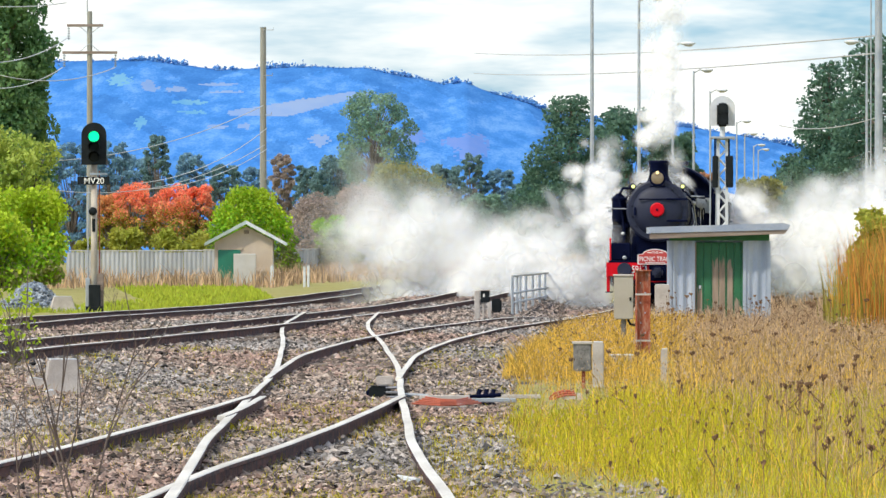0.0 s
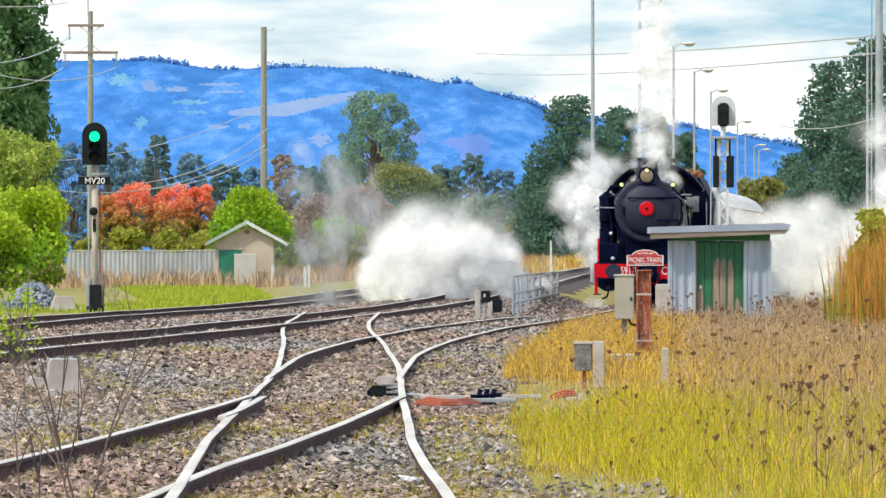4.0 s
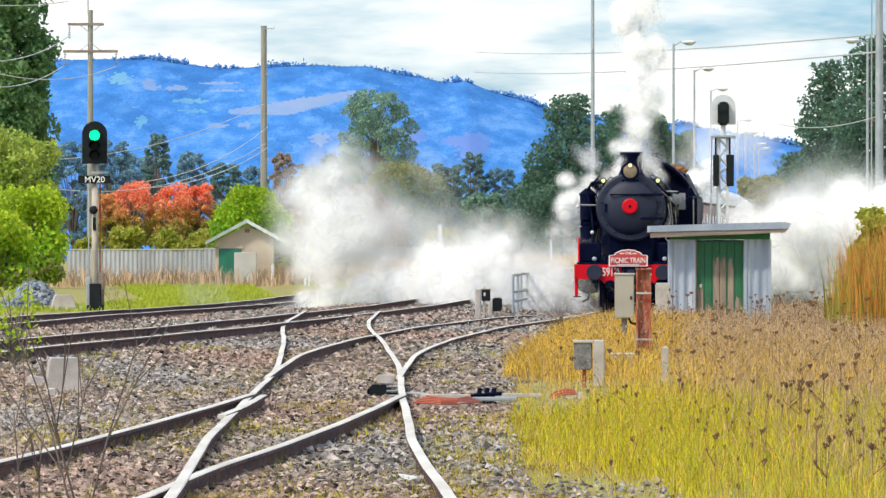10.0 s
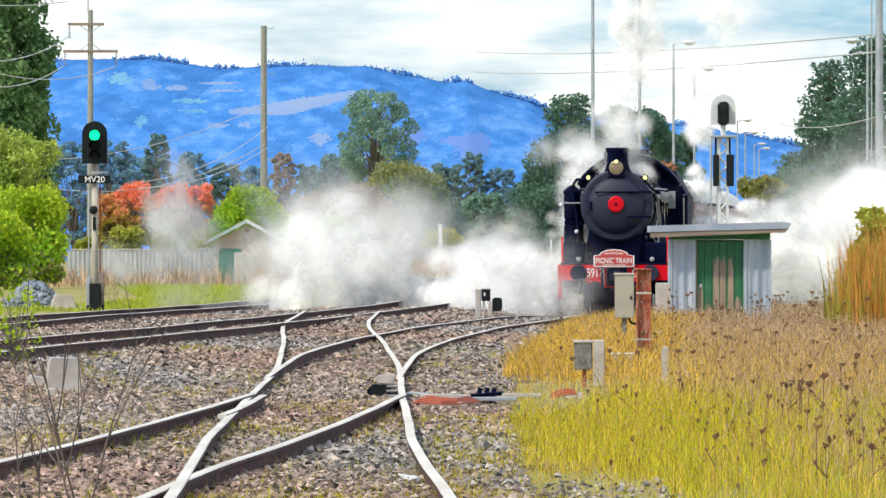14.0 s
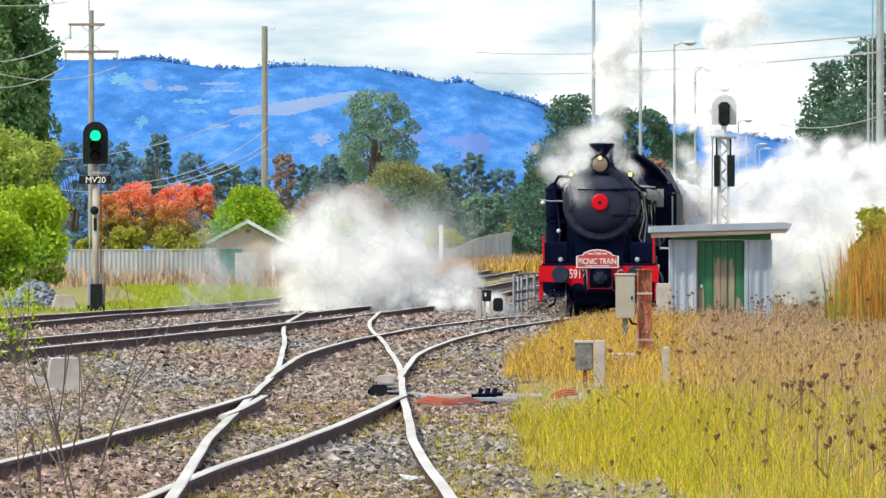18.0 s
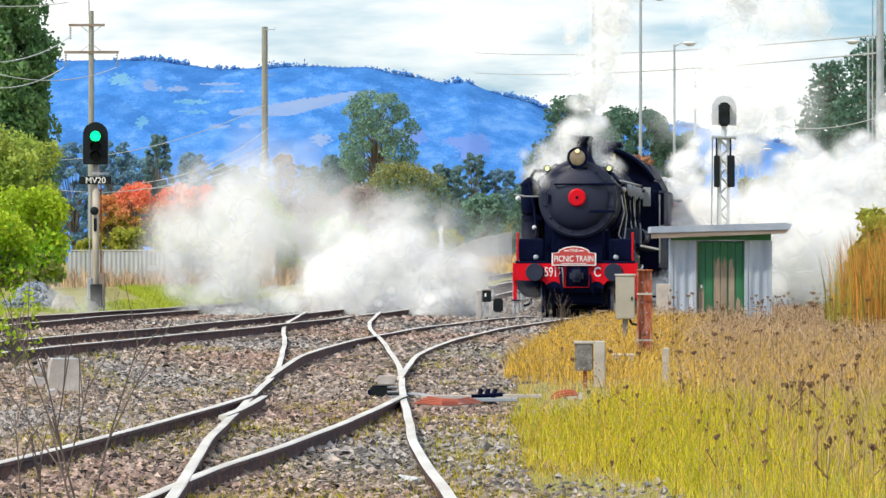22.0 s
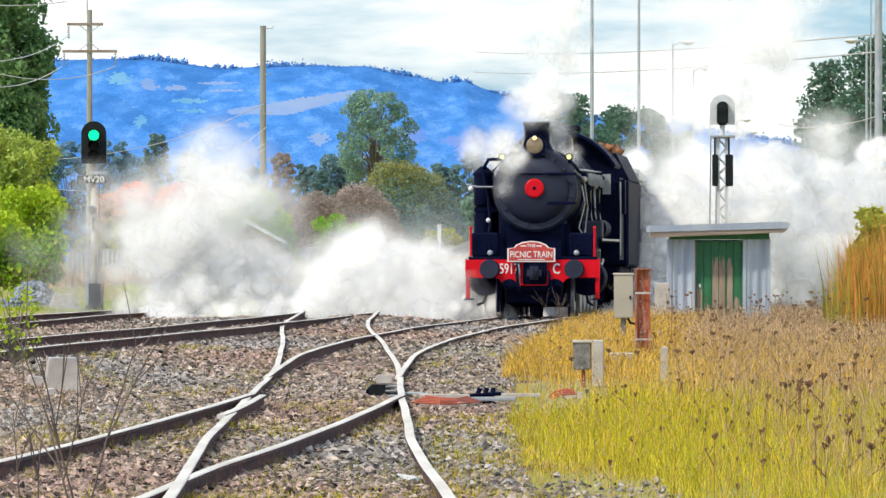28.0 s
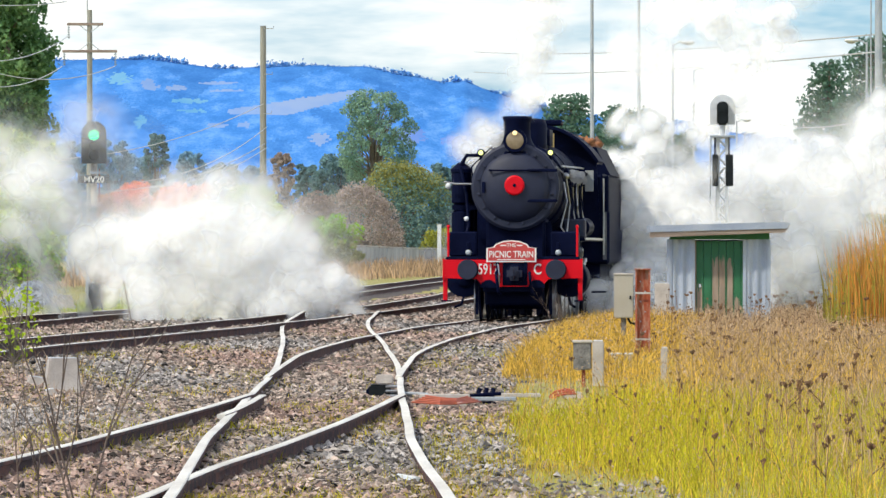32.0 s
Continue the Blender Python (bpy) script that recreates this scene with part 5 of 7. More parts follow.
    part("cab_roof", prism(roof_pts + inner, yc - .35, yc + 2.1), K, ob, "black arched cab roof")
    front = [(-1.36, 1.6), (1.36, 1.6)] + [(x * .95, z - .04) for x, z in arc][::-1]
    part("cab_front", prism(front, yc, yc + .04), K, ob)
    for sx in (-1, 1):
        part("cab_side", box(sx * 1.36 - .02, sx * 1.36 + .02, yc, yc + 1.9, 1.2, 3.0), K, ob)
        wd = part("cab_window", box(sx * 1.0, sx * 1.2, yc - .02, yc + .01, 2.62, 3.08, .02), M["glass_dark"], ob, "pale reflective cab window")
        part("window_frame", box(sx * .96, sx * 1.24, yc - .015, yc - .005, 2.57, 3.13, .01), K, wd)
        part("cab_screen", box(sx * 1.39, sx * 1.5, yc + .1, yc + .5, 2.2, 2.95, .02), K, ob, "black folding wind screen")
        part("cab_handrail", rod((sx * 1.4, yc - .05, 1.3), (sx * 1.4, yc - .05, 2.9), .02), M["steel"], ob)
    part("roof_vent", box(-.5, .5, yc + .3, yc + 1.2, zc - .02, zc + .1, .03), K, ob)
    part("firebox", box(-.95, .95, 7.4, 9.3, 1.3, BZ + .2, .1), K, ob)
    part("safety_valve", rod((0, 8.3, BZ + .88), (0, 8.3, BZ + 1.22), .12), K, ob)
    part("whistle", rod((.35, 8.6, BZ + .82), (.35, 8.6, BZ + 1.18), .05), M["brass"], ob)
    return ob


def bogie(ob, y, wheelbase=1.9, r=.42, mat=None):
    for sx in (-1, 1):
        f = part("bogie_frame", box(sx * 1.02 - .05, sx * 1.02 + .05, y - wheelbase / 2 - .3, y + wheelbase / 2 + .3, .35, .62, .04), M["loco"], ob)
        for k in (-1, 1):
            w = part("wheel", lathe([(.1, sx * .66), (r + .03, sx * .685), (r + .03, sx * .715), (r, sx * .72), (r, sx * .82), (r * .8, sx * .8), (.1, sx * .84)], (0, 0, 0), "X", 24), M["loco"], ob)
            w.matrix_basis = Matrix.Translation((0, y + k * wheelbase / 2, r))


def tender():
    ob = thing("tender", "black tender heaped with orange-lit coal", "tender")
    part("tank", box(-1.4, 1.4, 0, 7.6, 1.1, 3.0, .05), M["loco"], ob)
    part("bunker", prism([(-1.4, 3.0), (1.4, 3.0), (1.1, 3.6), (-1.1, 3.6)], .3, 4.4), M["loco"], ob)
    random.seed(3), np.random.seed(3)
    p = np.stack([np.random.uniform(-1, 1, 500), np.random.uniform(.4, 4.3, 500), np.random.uniform(3.45, 3.75, 500)], 1)
    v, f = octa(p, np.random.uniform(.06, .16, 500), .9)
    c = new("coal", raw("coal", v, f, M["coal"]))
    c.parent = ob
    part("tank_top", box(-1.35, 1.35, 4.5, 7.5, 3.0, 3.35, .1, seg=2), M["coach_roof"], ob, "pale tank top")
    part("underframe", box(-1.2, 1.2, .1, 7.5, .75, 1.1, .02), M["loco"], ob)
    bogie(ob, 1.6), bogie(ob, 6.0)
    return ob


def carriage():
    ob = thing("passenger_carriage", "maroon passenger carriage with rounded silver roof", "carriage", group="train carriages")
    L = 21.0
    part("body", box(-1.42, 1.42, 0, L, .95, 2.8, .05), M["carriage"], ob)
    arc = [(1.46 * math.sin(a), 2.76 + .74 * math.cos(a)) for a in np.linspace(-1.45, 1.45, 17)]
    part("roof", prism([(x, z) for x, z in arc], -.1, L + .1), M["coach_roof"], ob, "silver arched carriage roof")
    for y in (1.2, 5, 9, 13, 17):
        part("roof_vent", ball((0, y + 1, 3.52), .14, scale=(1, 1.4, .8), u=10, v=8), M["coach_roof"], ob)
    for sx in (-1, 1):
        for k in range(9):
            y = 1.6 + 2.1 * k
            w = part("window", box(sx * 1.43 - .012, sx * 1.43 + .012, y, y + 1.1, 1.75, 2.5, .02), M["glass_dark"], ob)
            part("window_frame", box(sx * 1.428 - .01, sx * 1.428 + .01, y - .06, y + 1.16, 1.69, 2.56), M["carriage"], w)
        part("end_window", box(sx * .75 - .2, sx * .75 + .2, -.01, .02, 1.75, 2.45, .02), M["glass_dark"], ob)
        part("underframe", box(sx * 1.2 - .08, sx * 1.2 + .08, 0, L, .7, .96, .02), M["loco"], ob)
    part("gangway", box(-.5, .5, -.25, .02, 1.0, 2.75, .06), M["loco"], ob)
    bogie(ob, 2.6), bogie(ob, L - 2.6)
    return ob


engine, wagon, coach = steam_locomotive(), tender(), carriage()
coaches = [coach, copy_thing(coach, pose(0, 0, 0))]
YARD = [Vector((p.x, p.y * DEPTH, p.z)) for p in spline(PLAN["yard"][::12] + [PLAN["yard"][-1]], 40)]
YARD_LEN = np.concatenate([[0], np.cumsum([(b - a).length for a, b in zip(YARD, YARD[1:])])])
YARD_Y = np.array([p.y for p in YARD])


def on_yard(y, ahead, l1, l2):
    """Pose of a vehicle whose front stands 'ahead' metres behind the place y on the yard track, with axles at l1 and l2."""
    s = np.interp(y, YARD_Y, YARD_LEN) + ahead
    at = lambda d: Vector([np.interp(s + d, YARD_LEN, [p[k] for p in YARD]) for k in range(3)])
    a, b = at(l1), at(l2)
    d = (b - a).normalized()
    p = a - d * l1
    return Matrix.Translation(p) @ pose(0, 0, 0, math.degrees(math.asin(d.z)), 0, math.degrees(-math.atan2(d.x, d.y)))


# place of the buffer beam along the yard track, second by second
def beam_place(t):
    return float(np.interp(t, [0, 9, 13, 19, 25, 28, 29, 32], [143, 131.4, 125.9, 117.8, 110, 105.8, 104.8, 101.6])) * DEPTH


# ---------------------------------------------------------------- trackside equipment
def seat(x, y, sink=.03):
    return pose(x, y, ground_at(x, y) - sink)


def on_ground(name, label, category, x, y):
    return thing(name, label, category, seat(x, y))


cab = on_ground("equipment_cabinet", "khaki-grey steel cabinet on a short post", "cabinet", 2.675, 75)
g = ground_at(2.675, 75) - .03
part("cabinet_body", box(-0.142, 0.142, -.1, .1, 0.405 - g, 1.047 - g, .012, seg=2), M["greybox"], cab)
part("cabinet_lid", box(-0.154, 0.154, -.115, .11, 1.038 - g, 1.068 - g, .006), M["concrete"], cab)
part("cabinet_post", rod((0, .02, -.1), (0, .02, 0.43 - g), .04), M["dull_grey"], cab)
part("lock", box(0.083, 0.108, -.115, -.1, 0.68 - g, 0.73 - g), M["black"], cab)
part("conduit", pipe([(.06, 0, 0.405 - g), (.1, 0, 0.33 - g), (.19, .02, 0.313 - g)], .018), M["black"], cab)

rp = on_ground("rusty_post", "flaking rusty steel channel post", "post", 2.603, 66)
g = ground_at(2.603, 66) - .03
hh = 1.133 - g
part("web", box(-.075, .075, -.01, .01, -.2, hh, .003), M["rust"], rp)
for sx in (-1, 1):
    part("flange", box(sx * .085 - .012, sx * .085 + .012, -.07, .05, -.2, hh, .004), M["rust"], rp)
part("cap_plate", box(-.11, .11, -.09, .07, hh, hh + .018, .004), M["rust"], rp)
for zz in (.3, .9, 1.12):
    part("strap", box(-.1, .1, -.075, -.067, hh - zz - .012, hh - zz + .012), M["concrete"], rp)
for k in range(7):
    part("bolt", rod((-.03 + .06 * (k % 2), -.02, hh - .15 - .13 * k), (-.03 + .06 * (k % 2), -.01, hh - .15 - .13 * k), .012, seg=6), M["galv"], rp)

jb = on_ground("junction_box", "dented grey junction box on a rusty stem", "junction box", 1.583, 57)
g = ground_at(1.583, 57) - .03
part("box_body", box(-0.114, 0.089, -.08, .08, 0.032 - g, 0.349 - g, .014, seg=2), M["dull_grey"], jb)
part("box_lid", box(-0.127, 0.101, -.095, .09, 0.336 - g, 0.368 - g, .006), M["concrete"], jb)
part("stem", rod((0, 0, -.1), (0, 0, 0.032 - g), .022), M["rust"], jb)
for x, y, top, w, lab in [(1.763, 57.5, 0.347, 0.128, "flaking pale timber post beside the junction box"), (2.62, 60, 0.227, 0.087, "short leaning white stub post in the grass"), (4.193, 97, 0.806, 0.28, "cream square timber post beside the hut")]:
    p = on_ground("timber_stub", lab, "post", x, y)
    top = top - ground_at(x, y) + .03
    part("shaft", box(-w / 2, w / 2, -w / 2, w / 2, -.15, top, .012, seg=2), M["concrete"], p)
    part("worn_top", box(-w / 2 + .01, w / 2 - .01, -w / 2 + .01, w / 2 - .01, top, top + .012, .005), M["signal_white"], p)
blk = on_ground("concrete_plinth", "grey concrete plinth half hidden in grass", "concrete block", 2.218, 62)
part("plinth_body", box(-.17, .1, -.12, .12, -.1, .27, .015, seg=2), M["concrete"], blk)
part("plinth_top", box(-.18, .11, -.13, .13, .27, .29, .006), M["signal_white"], blk)

cdt = on_ground("orange_conduit", "loop of orange cable conduit on a grey footing", "conduit", 1.272, 53)
part("footing", box(-.02, .19, -.1, .1, -.05, .1, .02, seg=2), M["concrete"], cdt)
loop = [(-.14 + .0, -.05, -.02), (-.15, -.05, .05), (-.1, -.06, .1), (0, -.06, .125), (.1, -.05, .12)]
for k in range(3):
    part("conduit_tube", pipe([(a + .012 * k, b - .02 * k, c - .022 * k) for a, b, c in loop], .012), M["orange"], cdt)


def point_machine():
    x, y = -0.648, 54
    ob = on_ground("point_machine", "black point machine with a pale lid beside the rail", "point machine", x, y)
    part("case", box(-.13, .1, -.2, .25, .0, .17, .02, seg=2), M["black"], ob)
    part("lid", box(-.055, .13, -.22, .28, .17, .27, .015, seg=2), M["concrete"], ob, "pale grey rectangular lid")
    part("drive_rod", rod((.1, 0, .08), (.5, 0, .06), .02), M["galv"], ob)
    part("motor_cover", box(-.16, -.08, -.1, .15, .02, .13, .02), M["loco"], ob)
    for k in range(3):
        part("terminal", rod((.05, -.2, .05 + .05 * k), (.17, -.22, .05 + .05 * k), .016), M["steel"], ob)


point_machine()


def point_rodding():
    ob = on_ground("point_rodding", "point rodding bars with orange conduits beside the track", "point rodding", 0.033, 50)
    for x0, x1, yy, zz, mat in ((-.26, .24, .9, .12, "concrete"), (-.1, .2, -1.2, .07, "concrete"), (.25, .7, 1.0, .09, "galv"), (.5, .95, 1.4, .12, "concrete")):
        part("rod_bar", box(x0, x1, yy - .05, yy + .05, zz - .02, zz + .02, .006), M[mat], ob)
    for k in range(5):
        part("conduit_run", pipe([(-.2 - .03 * k, .4 - .5 * k, .13 - .008 * k), (-.05, .3 - .55 * k, .11 - .006 * k), (.1, .25 - .5 * k, .1 - .004 * k), (.22 + .03 * k, .6 - .4 * k, .12 - .006 * k)], .009), M["orange"], ob)
    lever = part("crank_base", box(.26, .5, 1.0, 1.4, .0, .06, .01), M["loco"], ob)
    for a in (.3, .37, .44):
        part("crank", rod((a, 1.2, .04), (a + .04, 1.25, .19), .025), M["loco"], lever)
    part("crank_arm", rod((.24, 1.15, .12), (.55, 1.25, .14), .02), M["loco"], lever)


point_rodding()

x, y = 0.896, 112
tb = on_ground("track_telephone_box", "black telephone box on a pale concrete post", "telephone box", x, y)
g = ground_at(x, y) - .03
part("concrete_post", box(-0.187, -0.062, -.06, .06, -.1, 0.608 - g, .015), M["concrete"], tb)
part("stay", box(-0.012, 0.025, -.02, .02, -.1, 0.384 - g), M["concrete"], tb)
part("box_case", box(-0.05, 0.149, -.14, .1, 0.347 - g, 0.608 - g, .015), M["black"], tb)
part("box_roof", box(-0.062, 0.162, -.16, .12, 0.596 - g, 0.62 - g), M["old_timber"], tb)
part("label", box(0, 0.037, -.145, -.14, 0.459 - g, 0.533 - g), M["white"], tb)
x = 1.155
gs = on_ground("ground_signal", "small black ground signal on a pale stand", "railway signal", x, 113)
part("stand", box(-.15, -.06, -.05, .05, -.1, 0.363 - g, .01), M["concrete"], gs)
part("signal_case", box(-.06, .16, -.14, .12, 0.125 - g, 0.426 - g, .03, seg=2), M["black"], gs)
part("lens_cover", box(-.075, -.055, -.1, .05, 0.175 - g, 0.376 - g), M["signal_white"], gs)


def culvert_railing():
    ob = on_ground("culvert_railing", "grey steel guard railing over a culvert", "railing", 1.736, 126)
    g = ground_at(1.736, 126) - .03
    line = [(0, 0, -0.078, 0.874), (0.127, 1, -0.072, 0.883), (0.234, 2.5, -0.071, 0.892), (0.418, 5, -0.079, 0.897), (0.664, 9, -0.103, 0.899), (0.92, 13, -0.125, 0.902), (1.136, 16, -0.137, 0.908), (1.379, 20, -0.157, 0.912), (1.647, 24, -0.177, 0.917)]
    line = [(x, y * DEPTH, z0, z1) for x, y, z0, z1 in line]
    for x, y, z0, z1 in line:
        part("post", rod((x, y, z0 - g), (x, y, z1 - g), .035, seg=8), M["galv"], ob)
    for drop in (0, .42, .65):
        part("mid_rail" if drop else "top_rail", pipe([(x, y, z1 - g - drop) for x, y, z0, z1 in line], .032), M["galv"] if drop else M["shed_panel"], ob)


culvert_railing()


def block(name, label, x, y, w0, w1, d, h, mat="concrete", tilt=0.0):
    ob = on_ground(name, label, "concrete block", x, y)
    o = part("block_body", prism([(-w0 / 2, -.1), (w0 / 2, -.1), (w1 / 2, h), (-w1 / 2, h)], -d / 2, d / 2), M[mat], ob)
    bm = bmesh.new()
    bm.from_mesh(o.data)
    bmesh.ops.bevel(bm, geom=bm.edges[:], offset=.015, segments=2, affect="EDGES")
    bm.to_mesh(o.data), bm.free()
    part("block_cap", prism([(-w1 / 2 + .01, h), (w1 / 2 - .01, h), (w1 / 2 - .02, h + .012), (-w1 / 2 + .02, h + .012)], -d / 2 + .01, d / 2 - .01), M["signal_white"], ob)
    ob.matrix_basis = ob.matrix_basis @ pose(0, 0, 0, 0, tilt, 8)
    return ob


block("concrete_footing", "pale tapered concrete footing in dry weeds", -4.032, 54, .42, .3, .3, .38)
block("concrete_footing", "broken pale concrete slab lying in weeds", -4.336, 54.5, .26, .22, .3, .12, tilt=9)
block("concrete_footing", "small broken concrete lump in weeds", -4.031, 52.5, .16, .1, .2, .1, tilt=-12)
block("concrete_footing", "pale concrete footing beside the gravel heap", -9.931, 133, .75, .45, .4, .42)
block("flat_stone", "pale flat stone slab beside the rail", -0.224, 32.5, .1, .06, .9, .06, "signal_white", 8)

# heap of blue-grey stone
hp = thing("gravel_heap", "heap of blue-grey gravel beside the shrubs", "gravel heap", seat(-11.02, 137))
np.random.seed(21)
q = np.random.normal(0, 1, (900, 2)) * np.array([.5, .6])
hz = .72 * np.exp(-(q[:, 0] ** 2 / .5 + q[:, 1] ** 2 / .8))
v, f = octa(np.stack([q[:, 0], q[:, 1], hz], 1), np.random.uniform(.04, .1, 900), .8)
o = new("stone_mass", raw("stone_mass", v, f, M["bluestone"]))
o.parent, o["kind"] = hp, "stuff"
part("core", lathe([(1.0, -.05), (.75, .2), (.45, .48), (.15, .68)], (0, 0, 0), "Z", 24), M["bluestone"], hp)


# ---------------------------------------------------------------- grass
def blades(x, y, h, w, lean=.35, z=None):
    n = len(x)
    z = ground(x, y) if z is None else z
    a, b = np.random.uniform(0, 6.28, n), np.random.uniform(0, 6.28, n)
    side = np.stack([np.cos(a), np.sin(a) / DEPTH, np.zeros(n)], 1) * w[:, None] / 2
    off = np.stack([np.cos(b), np.sin(b) / DEPTH, np.zeros(n)], 1) * (h * lean * np.random.uniform(0, 1, n))[:, None]
    p = np.stack([x, y, z - .03], 1)
    up = np.array([0, 0, 1.0])
    v = np.stack([p - side, p + side, p + off * .3 - side * .8 + up * (h * .55)[:, None], p + off * .3 + side * .8 + up * (h * .55)[:, None], p + off + up * h[:, None]], 1)
    f = np.array([(0, 1, 3), (0, 3, 2), (2, 3, 4)])
    return v.reshape(-1, 3), (f[None] + 5 * np.arange(n)[:, None, None]).reshape(-1, 3)


# trodden spots before the small trackside fittings: place, half width, length
CLEARINGS = [(1.272, 53, 0.24, 5), (1.653, 57, 0.2, 7), (2.246, 62, 0.17, 4), (2.62, 60, 0.1, 4), (2.603, 66, 0.12, 3)]


def grass(name, label, mat, n, y0, y1, x0, x1, hmin, hmax, w=.012, chance=None, lean=.7, seed=0):
    np.random.seed(seed)
    y = np.sqrt(np.random.uniform(y0 ** 2, y1 ** 2, n))
    lo, hi = x0(y), x1(y)
    x = lo + (hi - lo) * np.random.uniform(0, 1, n)
    lo = lo + .16 * np.sin(y * 1.9) + .1 * np.sin(y * 4.3 + 1)
    soft = np.clip((x - lo + .02) / .95, .0, 1) if name in ('green_grass', 'golden_grass', 'seeding_grass') else 1
    clump = .5 + .5 * np.sin(x * 3.1 + 1.7 * np.sin(y * .9)) * np.sin(y * 1.1 + 2 * np.sin(x * 1.3))
    keep = np.random.uniform(0, 1, n) < (.45 + .55 * clump) * soft
    if chance is not None:
        keep &= np.random.uniform(0, 1, n) < chance(x, y)
    if name in ("green_grass", "golden_grass", "seeding_grass"):
        for cx, cy, half, depth in CLEARINGS:
            keep &= ~((np.abs(x - cx * y / cy) < half) & (y < cy + .3) & (y > cy - depth) & (np.random.uniform(0, 1, n) < .85))
    x, y, clump = x[keep], y[keep], clump[keep] * (soft[keep] if name == "green_grass" else 1)
    h = (hmin + (hmax - hmin) * np.random.uniform(0, 1, len(x)) ** 1.3) * (.65 + .5 * clump)
    v, f = blades(x, y, h, w * np.random.uniform(.6, 1.4, len(x)) * np.clip(y / 55, .55, 1.5), lean)
    tagged(new(name, raw(name, v, f, mat)), label, "grass", kind="stuff")


edge = lambda y: np.interp(y, GRASS_Y, GRASS_X)
right = lambda y: .091 * y + 1
bare = lambda x, y: np.where((y < 35 + .8 * np.sin(x * 4)) & (x / y < .034), .06, 1) * np.where((y < 32.5) & (x > .25) & (x < 1.35), .12, 1) * np.where(y < 33, .55, 1)
bearing = lambda x, y: x / y
grass("green_grass", "long yellow-green grass beside the rails", M["grass_green"], 120000, 24, 54, edge, right, .06, .27, .0085, lambda x, y: bare(x, y) * np.clip((56 - y) / 12, 0, 1) * np.where((bearing(x, y) > .052) & (y < 40), .5, 1), 1.0, seed=1)
grass("golden_grass", "golden dry grass over the verge", M["grass_gold"], 95000, 26, 108, edge, right, .1, .4, .008,
      lambda x, y: bare(x, y) * np.interp(y, [36, 50, 60], [.42, .45, 1]) * np.clip(np.where(bearing(x, y) < .0373, 1, (92 - y) / 34), .06, 1), 1.0, seed=2)
grass("seeding_grass", "pinkish brown seeding grass round the hut", M["grass_brown"], 108000, 30, 125, lambda y: edge(y) + np.interp(y, [36, 70, 90, 125], [1.6, 1.7, 1.4, .8]), right, .1, .46, .0085,
      lambda x, y: np.maximum(np.clip((y - 40) / 36, .08, 1), np.where(bearing(x, y) > .05 + .006 * np.sin(y), .55, 0)), 1.25, seed=3)
grass("track_weeds", "sparse green tufts among the ballast", M["grass_green"], 52000, 24, 75, lambda y: -.09 * y, lambda y: edge(y) + .1, .03, .12, .009,
      lambda x, y: np.clip(np.sin(x * 2.3 + 1.1 * np.sin(y * .55)) * np.sin(y * .37 + x) * 1.5 - .2, 0, 1) + np.where(y < 31, .8, .06) + .5 * ((x > -1.2) & (x < .3) & (y > 27) & (y < 50)) * np.clip(np.sin(x * 5 + y), 0, 1), 1.0, seed=4)
grass("dry_litter", "short dry straw among the ballast", M["grass_gold"], 22000, 24, 70, lambda y: -.09 * y, lambda y: edge(y) + .2, .02, .09, .008,
      lambda x, y: np.clip(np.sin(x * 1.7 + 2.1 * np.sin(y * .35)) * np.sin(y * .5 - x) * 1.4 - .35, 0, 1) + np.where(y < 31, .3, .02), 1.1, seed=14)


def tufts(name, label, mat, n, per, y0, y1, lo, hi, height, seed, spread=.05):
    """Small separate tufts of short blades."""
    np.random.seed(seed)
    cy = np.sqrt(np.random.uniform(y0 ** 2, y1 ** 2, n))
    cx = lo(cy) + (hi(cy) - lo(cy)) * np.random.uniform(0, 1, n)
    patch = np.sin(cx * 2.1 + 1.1 * np.sin(cy * .5)) * np.sin(cy * .41 + cx) + np.random.normal(0, .4, n)
    cx, cy = cx[patch > .1], cy[patch > .1]
    k = np.random.uniform(.5, 1.6, len(cx))
    x, y, k = np.repeat(cx, per), np.repeat(cy, per), np.repeat(k, per)
    x, y = x + np.random.normal(0, spread, len(x)) * k, y + np.random.normal(0, spread * 2.5, len(x)) * k
    v, f = blades(x, y, np.random.uniform(.3, 1, len(x)) * height * k, .009 * np.random.uniform(.6, 1.3, len(x)) * np.clip(y / 45, .6, 1.5), .9)
    tagged(new(name, raw(name, v, f, mat)), label, "grass", kind="stuff")


tufts("ballast_tufts", "small green weed tufts growing through the ballast", M["reed_green"], 900, 16, 25, 92, lambda y: -.088 * y, lambda y: edge(y) + .15, .09, 41)
tufts("bright_tufts", "bright yellow-green tufts along the rails", M["grass_green"], 1100, 22, 24, 46, lambda y: -.085 * y, lambda y: edge(y) + .3, .08, 42)
tufts("foreground_tufts", "low bright green weeds in the near ballast", M["grass_green"], 1300, 20, 23, 30, lambda y: -.085 * y, lambda y: edge(y) + .2, .07, 44, .06)
tufts("straw_tufts", "dry straw tufts in the ballast", M["grass_gold"], 620, 14, 24, 80, lambda y: -.088 * y, lambda y: edge(y) + .3, .08, 43)
grass("dry_weeds", "dry brown grass among the western ballast", M["grass_brown"], 2000, 34, 66, lambda y: -.092 * y, lambda y: -.055 * y, .05, .24, .008,
      lambda x, y: np.clip((-x / y - .06) * 60, 0, 1) * .8, seed=5)
